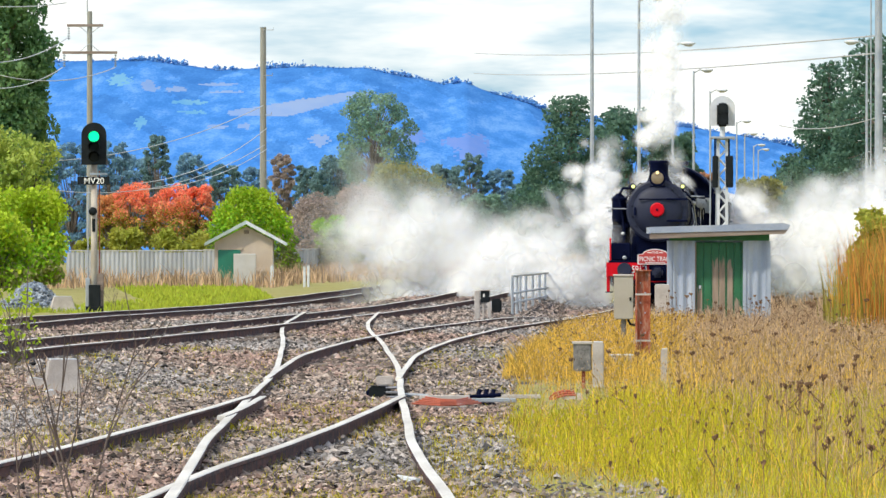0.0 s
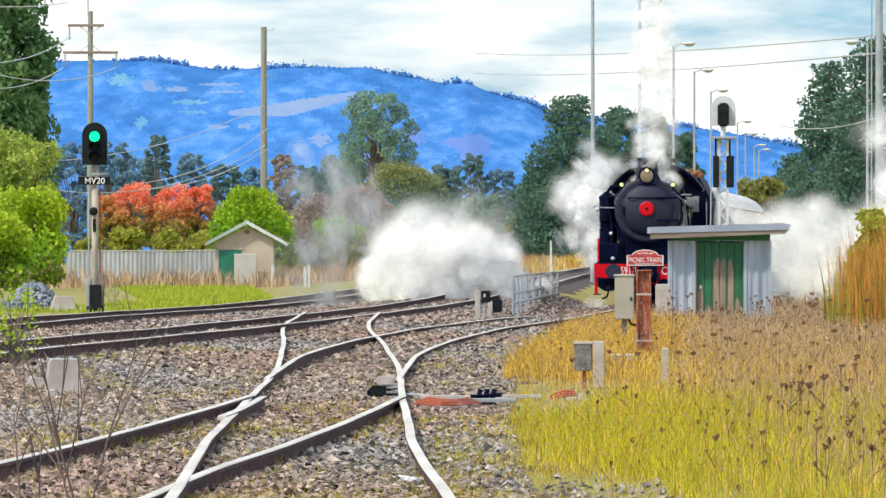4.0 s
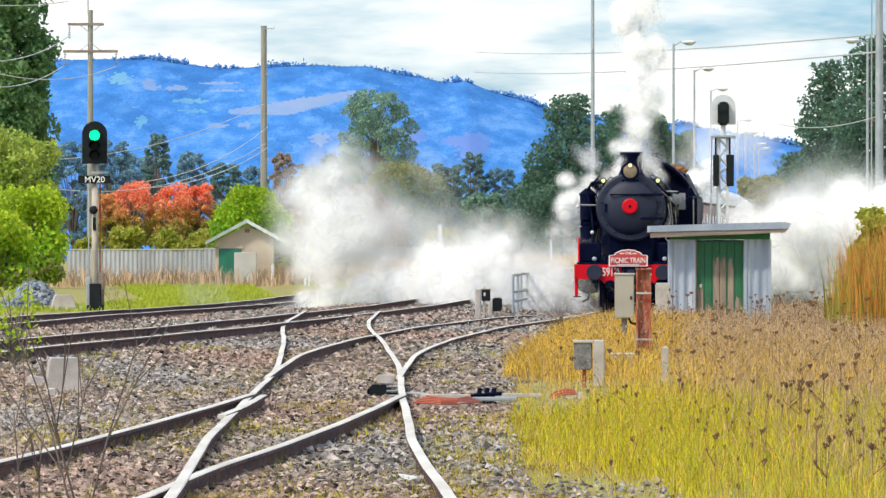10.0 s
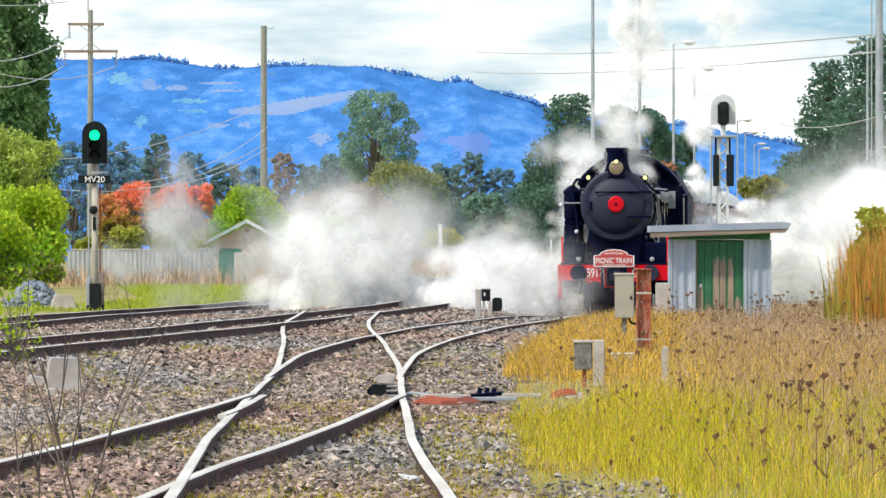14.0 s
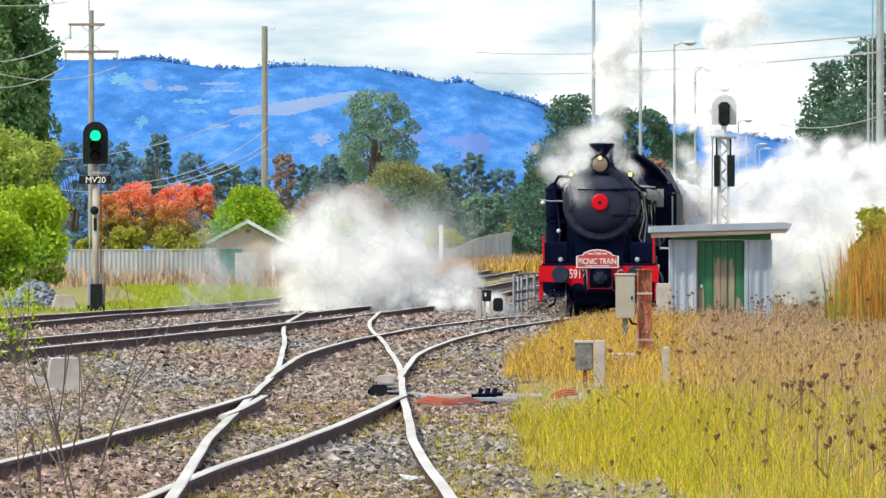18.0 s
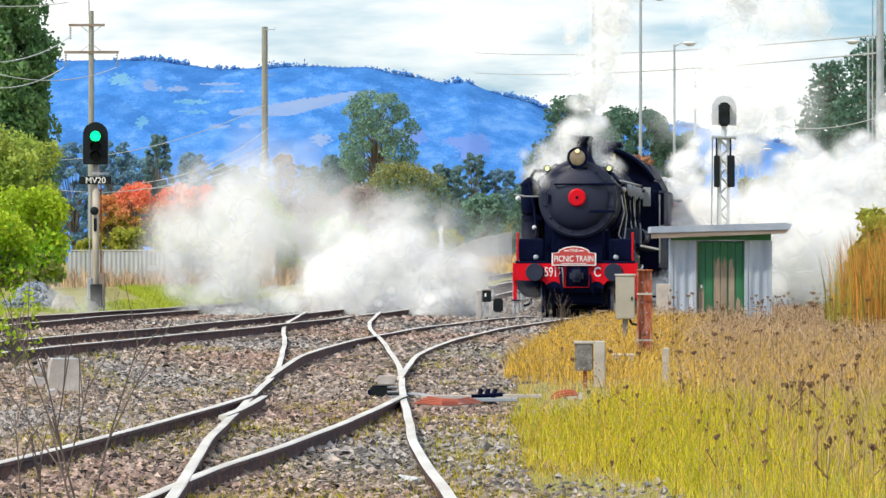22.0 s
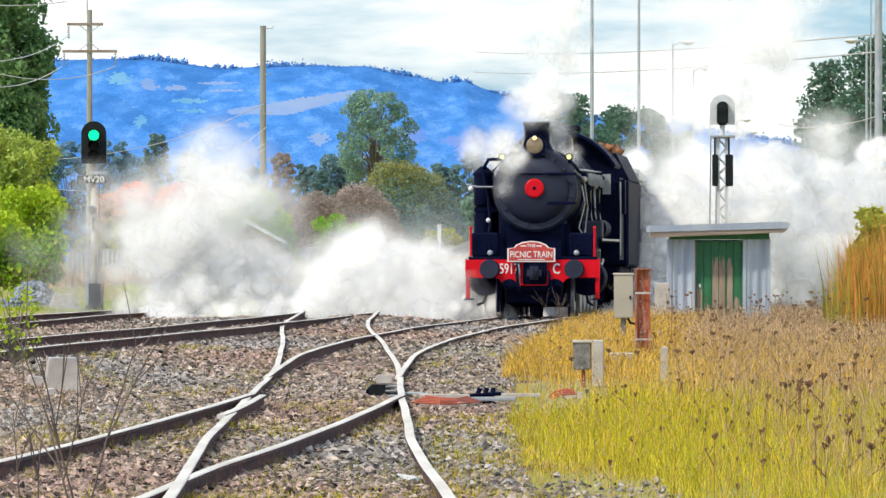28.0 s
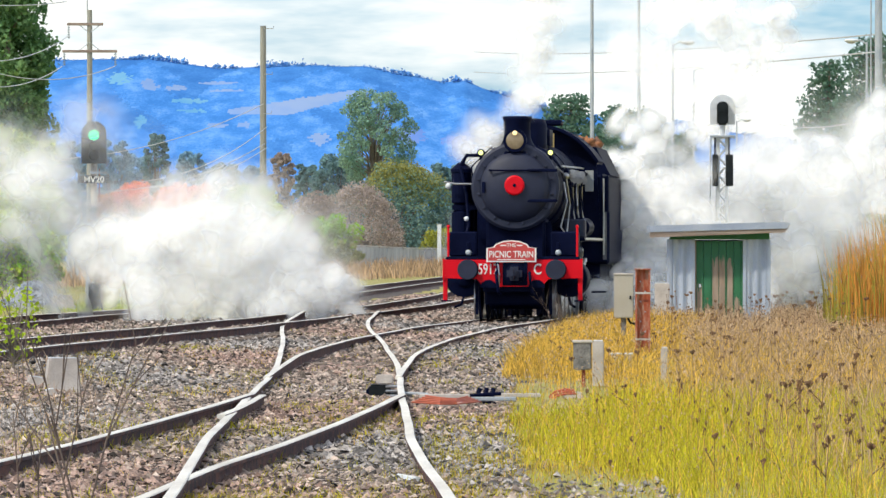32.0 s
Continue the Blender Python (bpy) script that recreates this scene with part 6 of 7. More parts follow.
grass("verge_lawn", "bright green grass strip before the fence", M["lawn"], 26000, 128, 212, lambda y: np.interp(y, [128, 160, 212], [-12, -9.4, -14]), lambda y: np.interp(y, [128, 160, 212], [-7.4, -5.2, -8.2]), .06, .2, .03,
      lambda x, y: np.where((bearing(x, y) > -.0632) | (bearing(x, y) < -.0793), 1, .6), seed=6)
grass("fence_weeds", "tall pinkish dry grass along the fence", M["grass_brown"], 16000, 196, 300, lambda y: np.interp(y, [196, 214, 240, 300], [-15.5, -15.5, -8, -1.5]), lambda y: np.interp(y, [196, 214, 240, 300], [-6.5, -5.6, 0, 7]), .3, .95, .03, seed=7)
grass("bank_grass", "orange-brown dry grass on the far bank", M["grass_gold"], 9000, 255, 345, lambda y: .002 * y, lambda y: .028 * y, .2, .8, .05, seed=8)
grass("yard_grass", "dry grass beyond the yard track", M["grass_brown"], 16000, 112, 240, lambda y: np.interp(y, [112, 140, 190, 240], [5.4, 8.6, 13, 17]), lambda y: .1 * y, .15, .6, .02, seed=9)


grass("short_gold_grass", "short golden grass at the foot of the verge", M["grass_gold"], 34000, 22, 46, lambda y: edge(y) - .45, right, .02, .11, .009, lambda x, y: np.where((y > 28.6) & (y < 31.8) & (x > .25) & (x < 1.35), .3, 1), 1.0, seed=15)
grass("short_green_grass", "short green grass at the foot of the verge", M["grass_green"], 22000, 22, 46, lambda y: edge(y) - .55, right, .03, .13, .009, lambda x, y: np.where((y > 28.6) & (y < 31.8) & (x > .25) & (x < 1.35), .2, 1), 1.0, seed=16)
grass("mound_grass", "dense golden tussock mound round the cabinet", M["grass_gold"], 42000, 60, 100, lambda y: edge(y) - .1, lambda y: edge(y) + np.interp(y, [60, 75, 100], [1.6, 1.9, 2.2]), .12, .42, .011, None, 1.1, seed=18)
grass("mound_green", "green blades through the golden tussocks", M["reed_green"], 6000, 60, 100, lambda y: edge(y), lambda y: edge(y) + 1.8, .08, .32, .01, None, 1.1, seed=19)
np.random.seed(17)
sy = np.sqrt(np.random.uniform(30 ** 2, 112 ** 2, 9000))
sx = edge(sy) + .3 + (right(sy) - edge(sy)) * np.random.uniform(0, 1, 9000)
sv, sf = octa(np.stack([sx, sy, ground(sx, sy) + np.random.uniform(.1, .5, 9000) * np.clip(sy / 70, .5, 1)], 1), np.random.uniform(.003, .0085, 9000) * np.clip(sy / 55, .7, 1.4), 1.2)
sy = np.sqrt(np.random.uniform(30 ** 2, 112 ** 2, 16000))
sx = edge(sy) + .2 + (right(sy) - edge(sy)) * np.random.uniform(0, 1, 16000)
pv, pf = octa(np.stack([sx, sy, ground(sx, sy) + np.random.uniform(.06, .42, 16000) * np.clip(sy / 70, .5, 1)], 1), np.random.uniform(.0035, .01, 16000) * np.clip(sy / 55, .7, 1.4), 1.4)
tagged(new("pale_seed_specks", raw("pale_seed_specks", pv, pf, M["pale_seed"])), "pale fluffy seed heads scattered through dry grass", "seed heads", kind="stuff")
tagged(new("seed_specks", raw("seed_specks", sv, sf, M["weed"])), "fine dark seed heads scattered through dry grass", "seed heads", kind="stuff")


def umbels(name, label, n, y0, y1, lo, hi, hmin, hmax, seed, big=1.0):
    """Dry stalks with dark seed heads."""
    np.random.seed(seed), random.seed(seed)
    vs, fs = [], []
    count = 0
    for _ in range(n):
        y = math.sqrt(random.uniform(y0 ** 2, y1 ** 2))
        x = random.uniform(float(edge(y)) + lo, hi * y)
        z, h, k = ground_at(x, y), random.uniform(hmin, hmax), max(.7, min(1.5, y / 50)) * random.choice((.7, .8, 1, 1.5)) * big
        dx, dy = random.uniform(-.12, .12) * h, random.uniform(-.12, .12) * h
        strands = [((x, y, z), (x + dx, y + dy, z + h), .0014 * k)]
        for j in range(random.randint(5, 9)):
            a, r = random.uniform(0, 6.28), random.uniform(.006, .022) * k
            tip = (x + dx + r * math.cos(a), y + dy + r * math.sin(a), z + h + random.uniform(.012, .03))
            strands.append(((x + dx, y + dy, z + h), tip, .002 * k))
            strands.append((tip, (tip[0], tip[1], tip[2] + .013 * k), .0048 * k))
        if random.random() < .5:
            zz = random.uniform(.4, .75)
            strands.append(((x + dx * zz, y + dy * zz, z + h * zz), (x + dx * zz + random.uniform(-.12, .12), y, z + h * (zz + .22)), .003 * k))
            strands.append((strands[-1][1], (strands[-1][1][0], y, strands[-1][1][2] + .016), .006 * k))
        for p, q, r in strands:
            for vx in ((p[0] - r, p[1], p[2]), (p[0] + r, p[1] - r, p[2]), (p[0], p[1] + r, p[2]), (q[0] - r, q[1], q[2]), (q[0] + r, q[1] - r, q[2]), (q[0], q[1] + r, q[2])):
                vs.append(vx)
            for a, b, c in ((0, 1, 4), (0, 4, 3), (1, 2, 5), (1, 5, 4), (2, 0, 3), (2, 3, 5), (3, 4, 5)):
                fs.append((count + a, count + b, count + c))
            count += 6
    tagged(new(name, raw(name, vs, fs, M["weed"])), label, "weeds", kind="stuff")


umbels("seed_head_weeds", "dark dry umbel seed heads standing in the grass", 100, 27, 66, .5, .09, .14, .5, 31)
umbels("near_weeds", "large dark umbel seed heads on tall dry stalks", 46, 28, 44, 1.6, .094, .2, .5, 33, 1.5)
umbels("hut_weeds", "fine dark seed heads on dry grass round the hut", 140, 60, 112, 1.2, .085, .25, .7, 32)


def reeds():
    ob = thing("reed_clump", "tall orange and olive reed clump", "reeds", pose(0, 0, 0))
    for nm, mat, n, lo, hi, seed in (("green_blade_mass", "reed_green", 420, .9, 1.6, 3), ("orange_blade_mass", "reed_orange", 1000, 1.2, 2.25, 4), ("outer_blade_mass", "reed_green", 90, 1.6, 2.4, 5)):
        np.random.seed(seed)
        x, y = np.random.uniform(6.479, 8.084, n), np.random.uniform(83, 87.5, n)
        if nm == "orange_blade_mass":
            x = 6.668 + (x - 6.479) * .95
        h = np.random.uniform(lo, hi, n) * np.clip(.68 + (x - 6.479) * .42, .5, 1.05)
        v, f = blades(x, y, h, np.random.uniform(.012, .03, n), .28)
        o = new(nm, raw(nm, v, f, M[mat]))
        o.parent, o["kind"] = ob, "stuff"


reeds()


def twig_bush(name, label, x, y, h, seed, n=6, spread=.7, depth=3):
    random.seed(seed)
    ob = on_ground(name, label, "dead weed", x, y)

    def grow(p, d, length, r, depth, bm):
        q = p + d * length
        rod(p, q, r, r * .7, 5, bm)
        if depth:
            for _ in range(random.choice((2, 2, 3))):
                grow(p.lerp(q, random.uniform(.5, 1)), (d + Vector((random.uniform(-spread, spread), random.uniform(-.4, .4), random.uniform(-.05, .35)))).normalized(), length * random.uniform(.45, .75), r * .66, depth - 1, bm)

    for k in range(n):
        bm = bmesh.new()
        grow(Vector((random.uniform(-.12, .12), random.uniform(-.1, .1), -.02)), Vector((random.uniform(-.3, .3), random.uniform(-.2, .2), 1)).normalized(), h * random.uniform(.4, .62), .0055 if depth > 2 else .006, depth, bm)
        stem = part("stem", bm, M["twig"], ob)
        stem["kind"] = "stuff"


twig_bush("bare_twig_weed", "bare dark twiggy weed beside the ballast", -1.64, 22.5, 1.35, 2, 3, .6, 2)
twig_bush("bare_twig_weed", "bare thin weed stalks", -2.252, 28, .75, 3, 2, .6, 2)
twig_bush("bare_twig_weed", "bare brown weed by the main line", -7.591, 118, .9, 4, 4)
twig_bush("bare_twig_weed", "tangle of bare twigs before the engine's track", 1.831, 82, .75, 5, 5)
twig_bush("bare_twig_weed", "bare twigs beside the hut", 3.435, 92, 1.1, 6, 3)
np.random.seed(9), random.seed(9)


# ---------------------------------------------------------------- the plan at full depth
def lay_out():
    """Sets the plan at full depth: things move back to their true distance, and what is drawn over the whole plan is drawn out with it."""
    full = Matrix.Diagonal((1, DEPTH, 1, 1))
    skip = {engine, wagon, *coaches, cam, sun}
    done = set()
    for ob in list(scene.collection.objects):
        if ob.parent or ob in skip or ob.name.startswith(("backdrop_hill", "hillside_trees", "steel_fence")):
            continue
        if abs(ob.matrix_basis.translation.y) > .01:
            ob.matrix_basis = Matrix.Translation((0, ob.matrix_basis.translation.y * (DEPTH - 1), 0)) @ ob.matrix_basis
            continue
        for o in (ob, *ob.children):
            if o.type == "MESH" and o.data not in done and not o.name.startswith("sleeper"):
                o.data.transform(full)
                done.add(o.data)


lay_out()


# ---------------------------------------------------------------- steam: rigid drifting billows of thin white sheets
def steam_material(name, density, faint, grain):
    """White steam: each billow sheet is thickest in its middle and fades to nothing at its rim."""
    m = bpy.data.materials.new(name)
    m.use_nodes = True
    n, l = m.node_tree.nodes, m.node_tree.links
    n.remove(n["Principled BSDF"])
    uv, sub, dist = n.new("ShaderNodeUVMap"), n.new("ShaderNodeVectorMath"), n.new("ShaderNodeVectorMath")
    uv.uv_map = "sheet"
    sub.operation, dist.operation = "SUBTRACT", "LENGTH"
    sub.inputs[1].default_value = (.5, .5, 0)
    l.new(uv.outputs[0], sub.inputs[0])
    l.new(sub.outputs[0], dist.inputs[0])
    fall = n.new("ShaderNodeMapRange")
    fall.interpolation_type = "SMOOTHERSTEP"
    fall.inputs["From Min"].default_value, fall.inputs["From Max"].default_value = .5, .0
    l.new(dist.outputs["Value"], fall.inputs["Value"])
    co, cloud = n.new("ShaderNodeTexCoord"), n.new("ShaderNodeTexNoise")
    cloud.inputs["Scale"].default_value, cloud.inputs["Detail"].default_value, cloud.inputs["Roughness"].default_value = grain, 4, .5
    l.new(co.outputs["Object"], cloud.inputs["Vector"])
    rag = n.new("ShaderNodeMapRange")
    rag.interpolation_type = "SMOOTHSTEP"
    rag.inputs["From Min"].default_value, rag.inputs["From Max"].default_value, rag.inputs["To Min"].default_value, rag.inputs["To Max"].default_value = .3, .62, faint, density
    l.new(cloud.outputs["Fac"], rag.inputs["Value"])
    mul = n.new("ShaderNodeMath")
    mul.operation = "MULTIPLY"
    l.new(fall.outputs["Result"], mul.inputs[0])
    l.new(rag.outputs["Result"], mul.inputs[1])
    dif, tra, both, clear, mix = n.new("ShaderNodeBsdfDiffuse"), n.new("ShaderNodeBsdfTranslucent"), n.new("ShaderNodeMixShader"), n.new("ShaderNodeBsdfTransparent"), n.new("ShaderNodeMixShader")
    for b in (dif, tra):
        b.inputs["Color"].default_value = (.95, .95, .94, 1)
    both.inputs["Fac"].default_value = .3
    l.new(dif.outputs[0], both.inputs[1])
    l.new(tra.outputs[0], both.inputs[2])
    l.new(mul.outputs[0], mix.inputs["Fac"])
    l.new(clear.outputs[0], mix.inputs[1])
    l.new(both.outputs[0], mix.inputs[2])
    l.new(mix.outputs[0], n["Material Output"].inputs["Surface"])
    return m


scene.cycles.transparent_max_bounces, scene.cycles.max_bounces, scene.cycles.diffuse_bounces, scene.cycles.transmission_bounces = 64, 16, 10, 12
STEAM, HALF, THIN = steam_material("white_steam", .8, .38, 1.7), steam_material("thinning_white_steam", .42, .12, 1.4), steam_material("thin_white_steam", .2, .03, 1.1)


def cloudlet(sigma, n, sheet_size, seed, squash=.8, mat=None, lobes=7, turned=.5, jitter=.14):
    """A soft billow: overlapping thin sheets round a few lobes, leaning outwards on each lobe."""
    np.random.seed(seed)
    mid = np.random.normal(0, sigma * .72, (lobes, 3)) * (1, 1, squash)
    s = sigma * np.random.uniform(.38, .7, lobes)
    k = np.random.randint(0, lobes, n)
    off = np.clip(np.random.normal(0, .85, (n, 3)), -1.7, 1.7) * s[k][:, None] * (1, 1, squash)
    p = mid[k] + off
    out = off / (np.linalg.norm(off, axis=1)[:, None] + 1e-6)
    g = np.array([-.2, -.95, .4]) + turned * out + np.random.normal(0, jitter, (n, 3))
    g /= np.linalg.norm(g, axis=1)[:, None]
    a = np.cross(g, np.random.normal(0, 1, (n, 3)))
    a /= np.linalg.norm(a, axis=1)[:, None] + 1e-9
    b = np.cross(g, a)
    h = sheet_size * np.random.uniform(.6, 1.25, (n, 1))
    v = np.stack([p - a * h - b * h, p + a * h - b * h, p + a * h + b * h, p - a * h + b * h], 1)
    me = raw("steam_cloudlet", v.reshape(-1, 3), np.arange(n * 4).reshape(n, 4), mat or STEAM)
    layer = me.uv_layers.new(name="sheet")
    layer.data.foreach_set("uv", np.tile(np.array([0, 0, 1, 0, 1, 1, 0, 1], np.float32), n))
    return me


def family(seed, *args, **named):
    return [cloudlet(*args[:3], seed + k, *args[3:], **named) for k in range(6)]


JET = family(110, .3, 26, .3, .75)                                  # dense, low, next to the cylinders
SMALL = family(120, .45, 32, .42, .8)
MID = family(130, .75, 40, .62, .8)
WIDE = family(140, 1.15, 44, .95, .85)
PUFF = family(150, .6, 22, .6, .85, mat=HALF, turned=.2, jitter=.1)  # half clear, folds away edge-on
CLOUDY = family(160, .95, 26, .9, .85, mat=HALF, turned=.2, jitter=.1)
SOFT = family(170, .3, 10, .42, 1.2, mat=HALF, turned=.15)
VEIL = family(180, .8, 12, 1.0, .9, mat=THIN, turned=.1, jitter=.08)
BROAD = family(190, 1.25, 14, 1.5, .85, mat=THIN, turned=.1, jitter=.08)
PLUME = family(200, .34, 16, .4, 1.1, turned=.4)
steam_rng = random.Random(11)


def engine_point(t, p):
    return on_yard(beam_place(t), 0, 1.4, 6.0) @ Vector(p)


def slowed(a, fast, slow, tau):
    return slow * a + (fast - slow) * tau * (1 - math.exp(-a / tau))


class Cloud:
    """One billow's life: it leaves its source at 'born', drifts, and at the end turns edge-on, sinks or is carried off."""

    def __init__(self, parent, mesh, born, source, fast, slow, tau, rise, life, end, hidden="ground", wobble=.25):
        r = steam_rng
        self.ob = new("steam_puff", mesh)
        self.ob.parent, self.ob["kind"] = parent, "stuff"
        self.born, self.source, self.fast, self.slow, self.tau, self.rise, self.life, self.end, self.hidden = born, source, Vector(fast), Vector(slow), tau, rise, life, end, hidden
        self.start = engine_point(born, source) if born >= 0 else engine_point(0, source) + Vector((.06, 1, 0)) * (-born * 2.3)
        self.phase, self.spin, self.w = [r.uniform(0, 6.28) for _ in range(3)], [r.uniform(-7, 7) for _ in range(3)], wobble * .6
        self.tilt = r.uniform(-80, 80)

    def place(self, t):
        a = t - self.born
        if a < 0:
            if self.hidden == "boiler":
                inside = engine_point(max(t, 0), (0, 4.5, 2.66))
                if a < -.7:
                    return inside
                return inside.lerp(self.start, 1 + a / .7)
            under = self.start + Vector((0, 0, -2.2))
            return self.start.lerp(under, min(1, -a / .5)) + Vector((0, 0, -2.5 if a < -.6 else 0))
        p = self.start + Vector([slowed(a, self.fast[k], self.slow[k], self.tau) for k in range(3)])
        p.z += self.rise * a * a / (a + 1.5)
        g = min(1, a / 2)
        p += Vector([math.sin(self.phase[k] + a * (.9 + .2 * k)) * self.w * g for k in range(3)])
        b = a - self.life
        if b > 0:
            if self.end == "up":
                p += Vector((-.3 * b * b, .3 * b, .9 * b * b))
            elif self.end == "down":
                p.z -= .75 * b * b + .4 * b
            elif self.end == "fold":
                p.z -= 2.4 * max(0, b - .7) ** 2 + 1.5 * max(0, b - .7)
            elif self.end == "east":
                p += Vector((1.1 * b * b, .3 * b, .2 * b * b))
        return p

    def rows(self):
        ts = {0.0, 32.0}
        for a in (-.75, -.55, -.3, 0, .35, .8, 1.4, 2.2, 3.2, 4.4, 5.8, 7.2, 8.6, 10.5, 13):
            ts.add(round(self.born + a, 2))
        if self.end == "fold":
            ts |= {round(self.born + self.life + b, 2) for b in (0, .7, 1.3, 1.8, 2.5, 3.2)}
        if self.hidden == "boiler":
            ts |= {float(k) for k in range(0, max(0, int(self.born)), 2)}
        out = []
        for t in sorted(u for u in ts if 0 <= u <= 32):
            if out and frame(t) == frame(out[-1][0]):
                continue
            a = min(14, max(0, t - self.born))
            p = self.place(min(t, self.born + 14))
            p.z = max(-14, min(60, p.z))
            fold = 66 * max(0, min(1, (a - self.life) / 1.3)) if self.end == "fold" else 0
            out.append((t, Matrix.Translation(p) @ pose(0, 0, 0, self.spin[0] * .3 * a, 0, fold + self.spin[2] * .3 * a) @ Matrix.Rotation(radians(self.tilt * .35 + self.spin[1] * a), 4, "Y")))
        return out


CLOUDS = []
west_steam = thing("cylinder_steam", "white steam bank blown along the ground from the cylinders", "steam")
east_steam = thing("cylinder_steam", "white steam cloud drifting behind the hut", "steam")
stack_steam = thing("chimney_steam", "thin white plume rising from the chimney", "steam")
side_steam = thing("leaking_steam", "wispy steam rising beside the smokebox", "steam")
U, pick = steam_rng.uniform, steam_rng.choice

# bursts from the west cylinder: a dense low jet, a body that rolls west and rises, and veils that outlive it
for born in (-3.4, -1.1, 2.0, 4.5, 6.8, 8.9, 11.2, 13.5, 16.2, 18.4, 20.7, 22.7, 24.9, 27.2, 29.7):
    stay = float(np.interp(born, [0, 14, 20, 27], [.2, .1, .3, .8]))
    for k in range(15):
        speed = U(1.3, 3.8)
        CLOUDS.append(Cloud(west_steam, pick(JET if k < 7 else SMALL), born + U(0, 1.0), (-1.75, U(1.4, 2.4), U(.15, .4)), (-speed * 1.5, U(-.2, .5), U(-.05, .1)), (-U(.5, 1.3), U(-.1, .5), U(0, .06)), U(.7, 1.1), U(.0, .12), U(1.2, 2.0) + .4 * stay, "down"))
    for k in range(9):
        far = U(.55, 1)
        CLOUDS.append(Cloud(west_steam, pick(MID if k < 4 else PUFF), born + .1 + U(0, .6), (-1.9, U(1.6, 2.6), U(.3, .6)), (-6.2 * far, U(-.1, .6), U(0, .2)), (-1.05 * far, U(0, .6), .05), U(.7, 1.0), U(.25, .7) * far, U(1.1, 1.7) + stay, "down" if k < 4 else "fold"))
    for k in range(5):
        CLOUDS.append(Cloud(west_steam, pick(CLOUDY if k < 2 else VEIL if k < 4 else BROAD), born + U(.5, 1.2), (-U(2.2, 3.2), U(.8, 2.4), U(.4, .8)), (-U(2.6, 5.0), U(0, .6), U(.1, .4)), (-U(.6, 1.4), U(.1, .6), .1), U(.8, 1.1), U(.5, 1.0), U(1.7, 2.8) + stay, "fold"))
# the east cylinder and the blower, drifting behind the hut
for born in (-7, -5, -3, -1, 1, 3, 5, 7, 8.6, 10, 11.5, 13, 14.8, 16.4, 18, 19.6, 21.2, 22.8, 24.4, 26, 27.4, 28.8, 30.2, 31.4):
    late = max(0, min(1, (born - 12) / 10))
    lift = float(np.interp(born, [-2, 1, 3, 6, 8, 12, 15, 20, 26], [.6, .4, .15, .15, .5, .55, .32, .28, .34]))
    for k in range(7):
        CLOUDS.append(Cloud(east_steam, pick(MID if k < 3 else WIDE if k < 5 else CLOUDY), born + U(0, 1.6), (1.9, U(15.5, 19.0), U(.2, .9)), (U(2.2, 4.6) - late, U(.6, 1.6), U(0, .3)), (U(.5, 1.2) - .2 * late, U(.5, 1.4), U(.0, .1)), U(.9, 1.6), U(.04, .62) * lift, U(4.5, 7), "east"))
    for k in range(3):
        CLOUDS.append(Cloud(east_steam, pick(CLOUDY if k else BROAD), born + U(0, 1.6), (1.9, U(15.5, 19.0), U(.6, 1.4)), (U(1.8, 4) - late, U(.6, 1.6), U(.1, .4)), (U(.5, 1.1) - .2 * late, U(.5, 1.4), U(.0, .2)), U(.9, 1.6), U(.4, 1.0) * lift, U(4.5, 7), "fold"))
# chimney
t = -3.0
while t < 32:
    lean = float(np.interp(t, [0, 6, 9, 13, 19, 25, 32], [.0, .05, .1, .3, .4, .45, .35]))
    for k in range(2):
        CLOUDS.append(Cloud(stack_steam, pick(PLUME if U(0, 1) < .2 else SOFT), t + U(0, .25), (0, 1.75, 4.15), (lean * 1.2 + U(-.1, .1), .2, U(2.6, 3.6)), (lean + U(-.2, .2), U(0, .3), U(1.2, 2.0)), .9, .25, 4.5, "up", "boiler", .1))
    t += .3
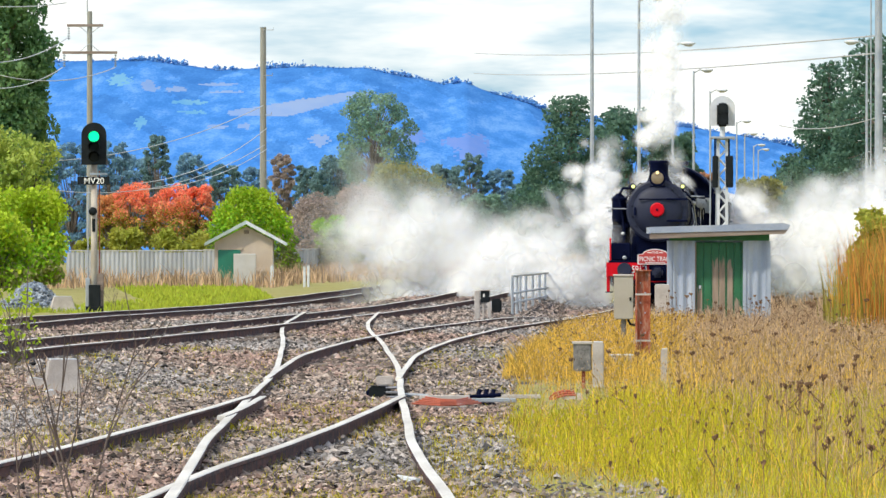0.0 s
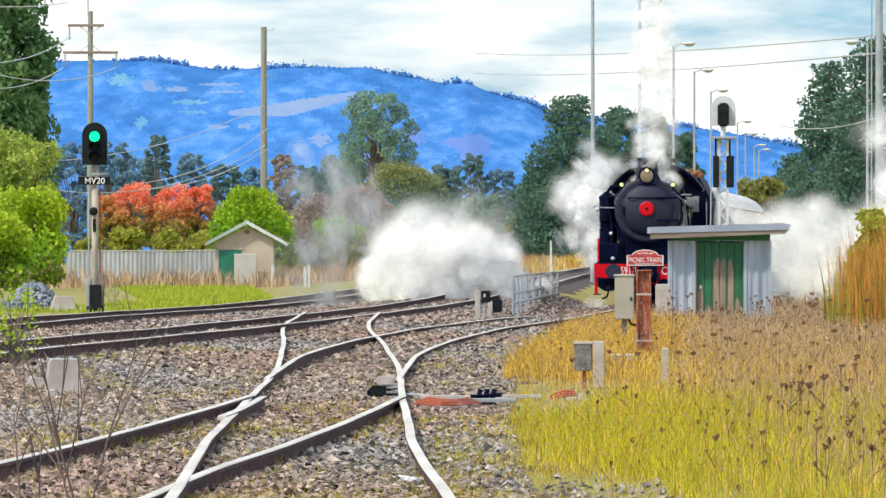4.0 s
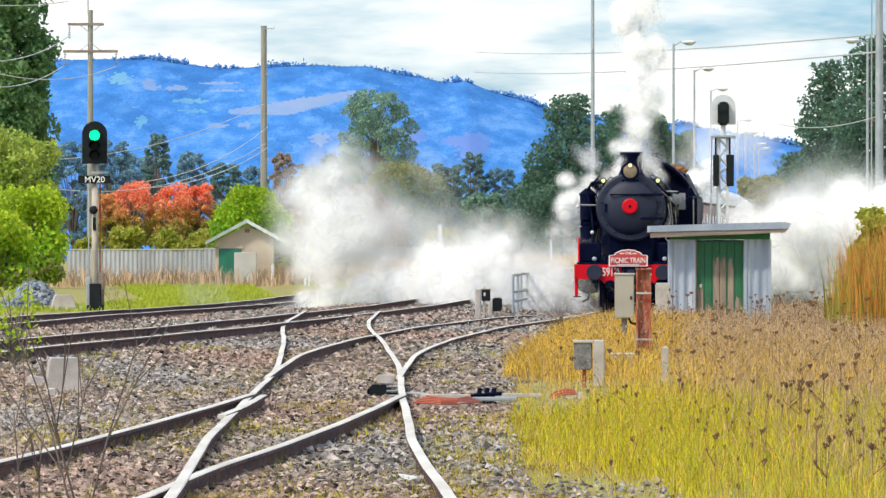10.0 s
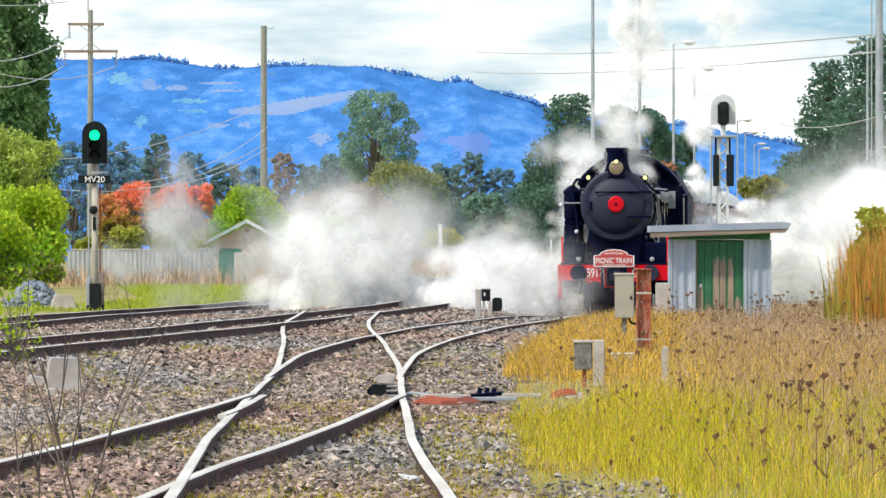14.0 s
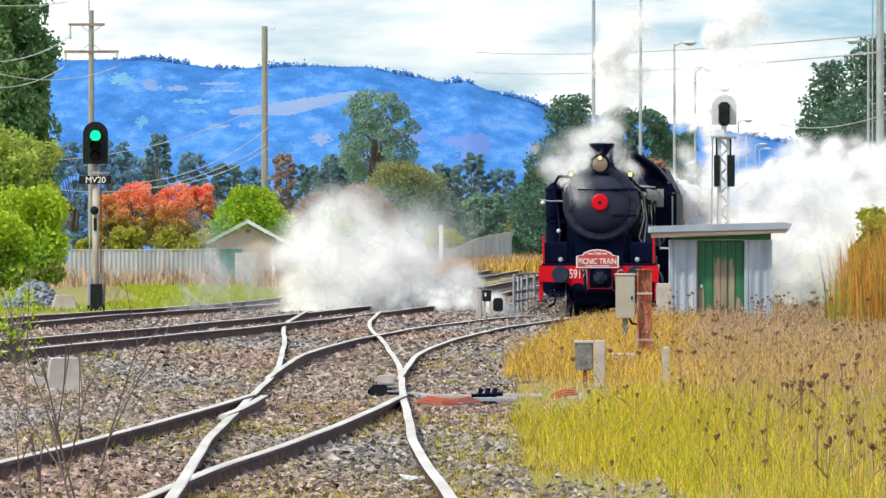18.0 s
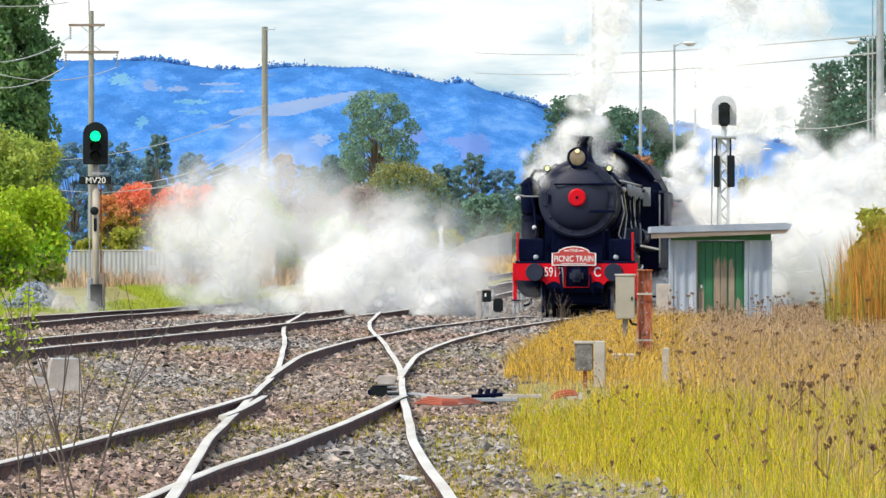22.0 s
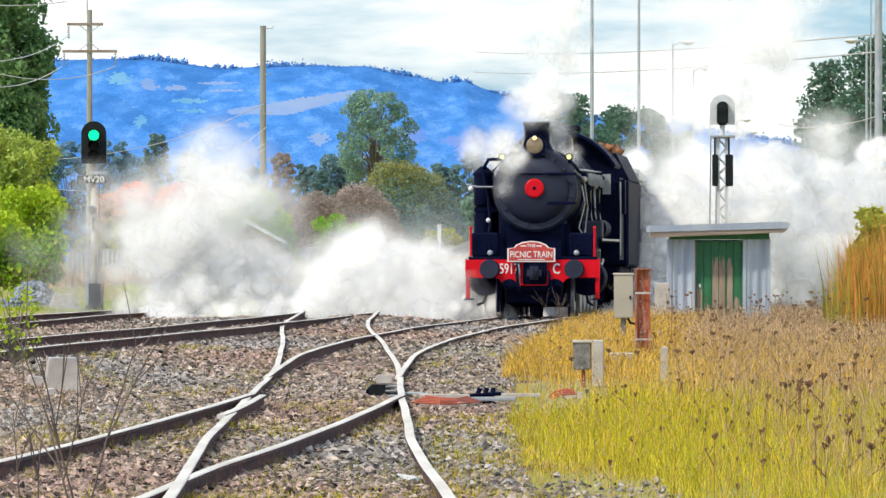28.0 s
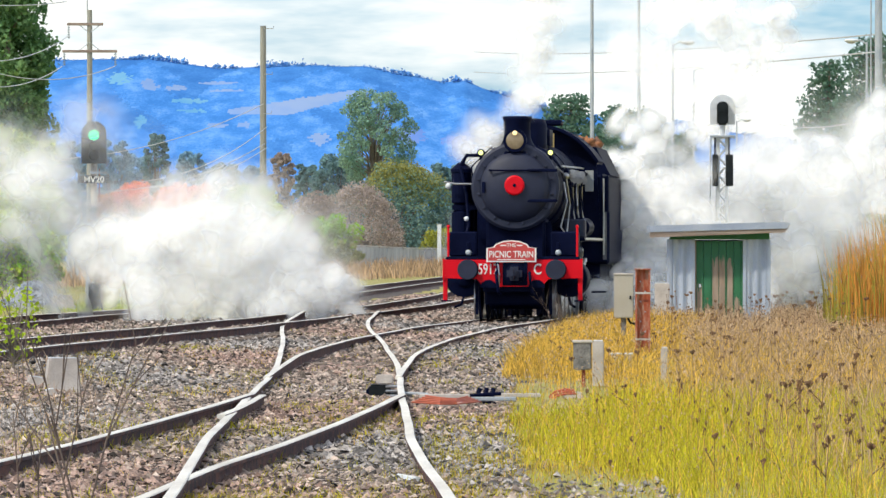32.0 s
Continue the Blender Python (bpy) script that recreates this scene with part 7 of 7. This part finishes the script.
# safety valves and cab drains behind the dome, from the middle of the shot
t = 8.0
while t < 32:
    strong = max(.0, min(1, (t - 12) / 9))
    for k in range(1 + (strong > .5)):
        CLOUDS.append(Cloud(stack_steam, pick(PLUME if U(0, 1) < .3 else SMALL if U(0, 1) < .2 * strong else PUFF if U(0, 1) < .6 else VEIL), t + U(0, .3), (1.3 + .6 * strong * k, U(16, 19), 2.9 - k), (.5 + U(-.2, .5) * strong, .3, U(1.2, 2.4)), (U(.15, .85) * (.4 + .6 * strong), U(.2, .6), U(.6, 1.4)), 1.1, .15, 4, "up", "ground", .15))
    t += .7
# wisps beside the smokebox, drawn up behind the chimney
t = -4.0
while t < 32:
    if t < 15:
        drift = float(np.interp(t, [0, 6, 9, 15], [-.15, .1, .4, .6]))
        for k in range(1 + (t < 2)):
            CLOUDS.append(Cloud(side_steam, pick(PLUME if U(0, 1) < .35 else SOFT if U(0, 1) < .8 else PUFF), t + U(0, .5), (-U(1.5, 1.9), U(4.5, 7), U(.6, 1.4)), (-U(0, .3), .1, U(.8, 1.5)), (drift + U(-.2, .2), U(0, .2), U(.7, 1.1)), 1.2, .1, 2.2, "fold", wobble=.15))
    else:
        CLOUDS.append(Cloud(side_steam, pick(SOFT), t, (-.6, 1.0, 3.2), (-U(.1, .5), .1, U(.2, .5)), (-U(0, .35), .1, U(.1, .35)), 1.0, .12, 1.0, "fold", "boiler", .1))
    t += .5
# steam rolling out behind the cab
t = 12.0
while t < 32:
    CLOUDS.append(Cloud(side_steam, pick(SMALL if U(0, 1) < .5 else MID), t, (1.7, U(15, 18), .8), (U(.8, 1.6), U(.2, .8), U(.8, 1.7)), (U(.4, 1.0), U(.3, .9), U(.0, .45)), 1.0, .05, 5, "east", "ground", .2))
    if t > 20:
        CLOUDS.append(Cloud(side_steam, pick(SMALL), t + U(0, .4), (1.9, U(10.0, 12.5), U(.0, .4)), (U(.4, 1.1), U(0, .5), U(.0, .2)), (U(.25, .6), U(.2, .7), U(.0, .15)), 1.0, .05, 2.4, "down", "ground", .15))
    t += .45


# ---------------------------------------------------------------- what moves
def motions():
    times = [k * 1.0 for k in range(33)]
    walk(engine, [(t, on_yard(beam_place(t), 0, 1.4, 6.0)) for t in times])
    walk(wagon, [(t, on_yard(beam_place(t), 12.0, 1.6, 6.0)) for t in times])
    walk(coaches[0], [(t, on_yard(beam_place(t), 20.4, 2.6, 18.4)) for t in times])
    for cloud in CLOUDS:
        walk(cloud.ob, cloud.rows())
    walk(coaches[1], [(t, on_yard(beam_place(t), 42.2, 2.6, 18.4)) for t in times])


motions()
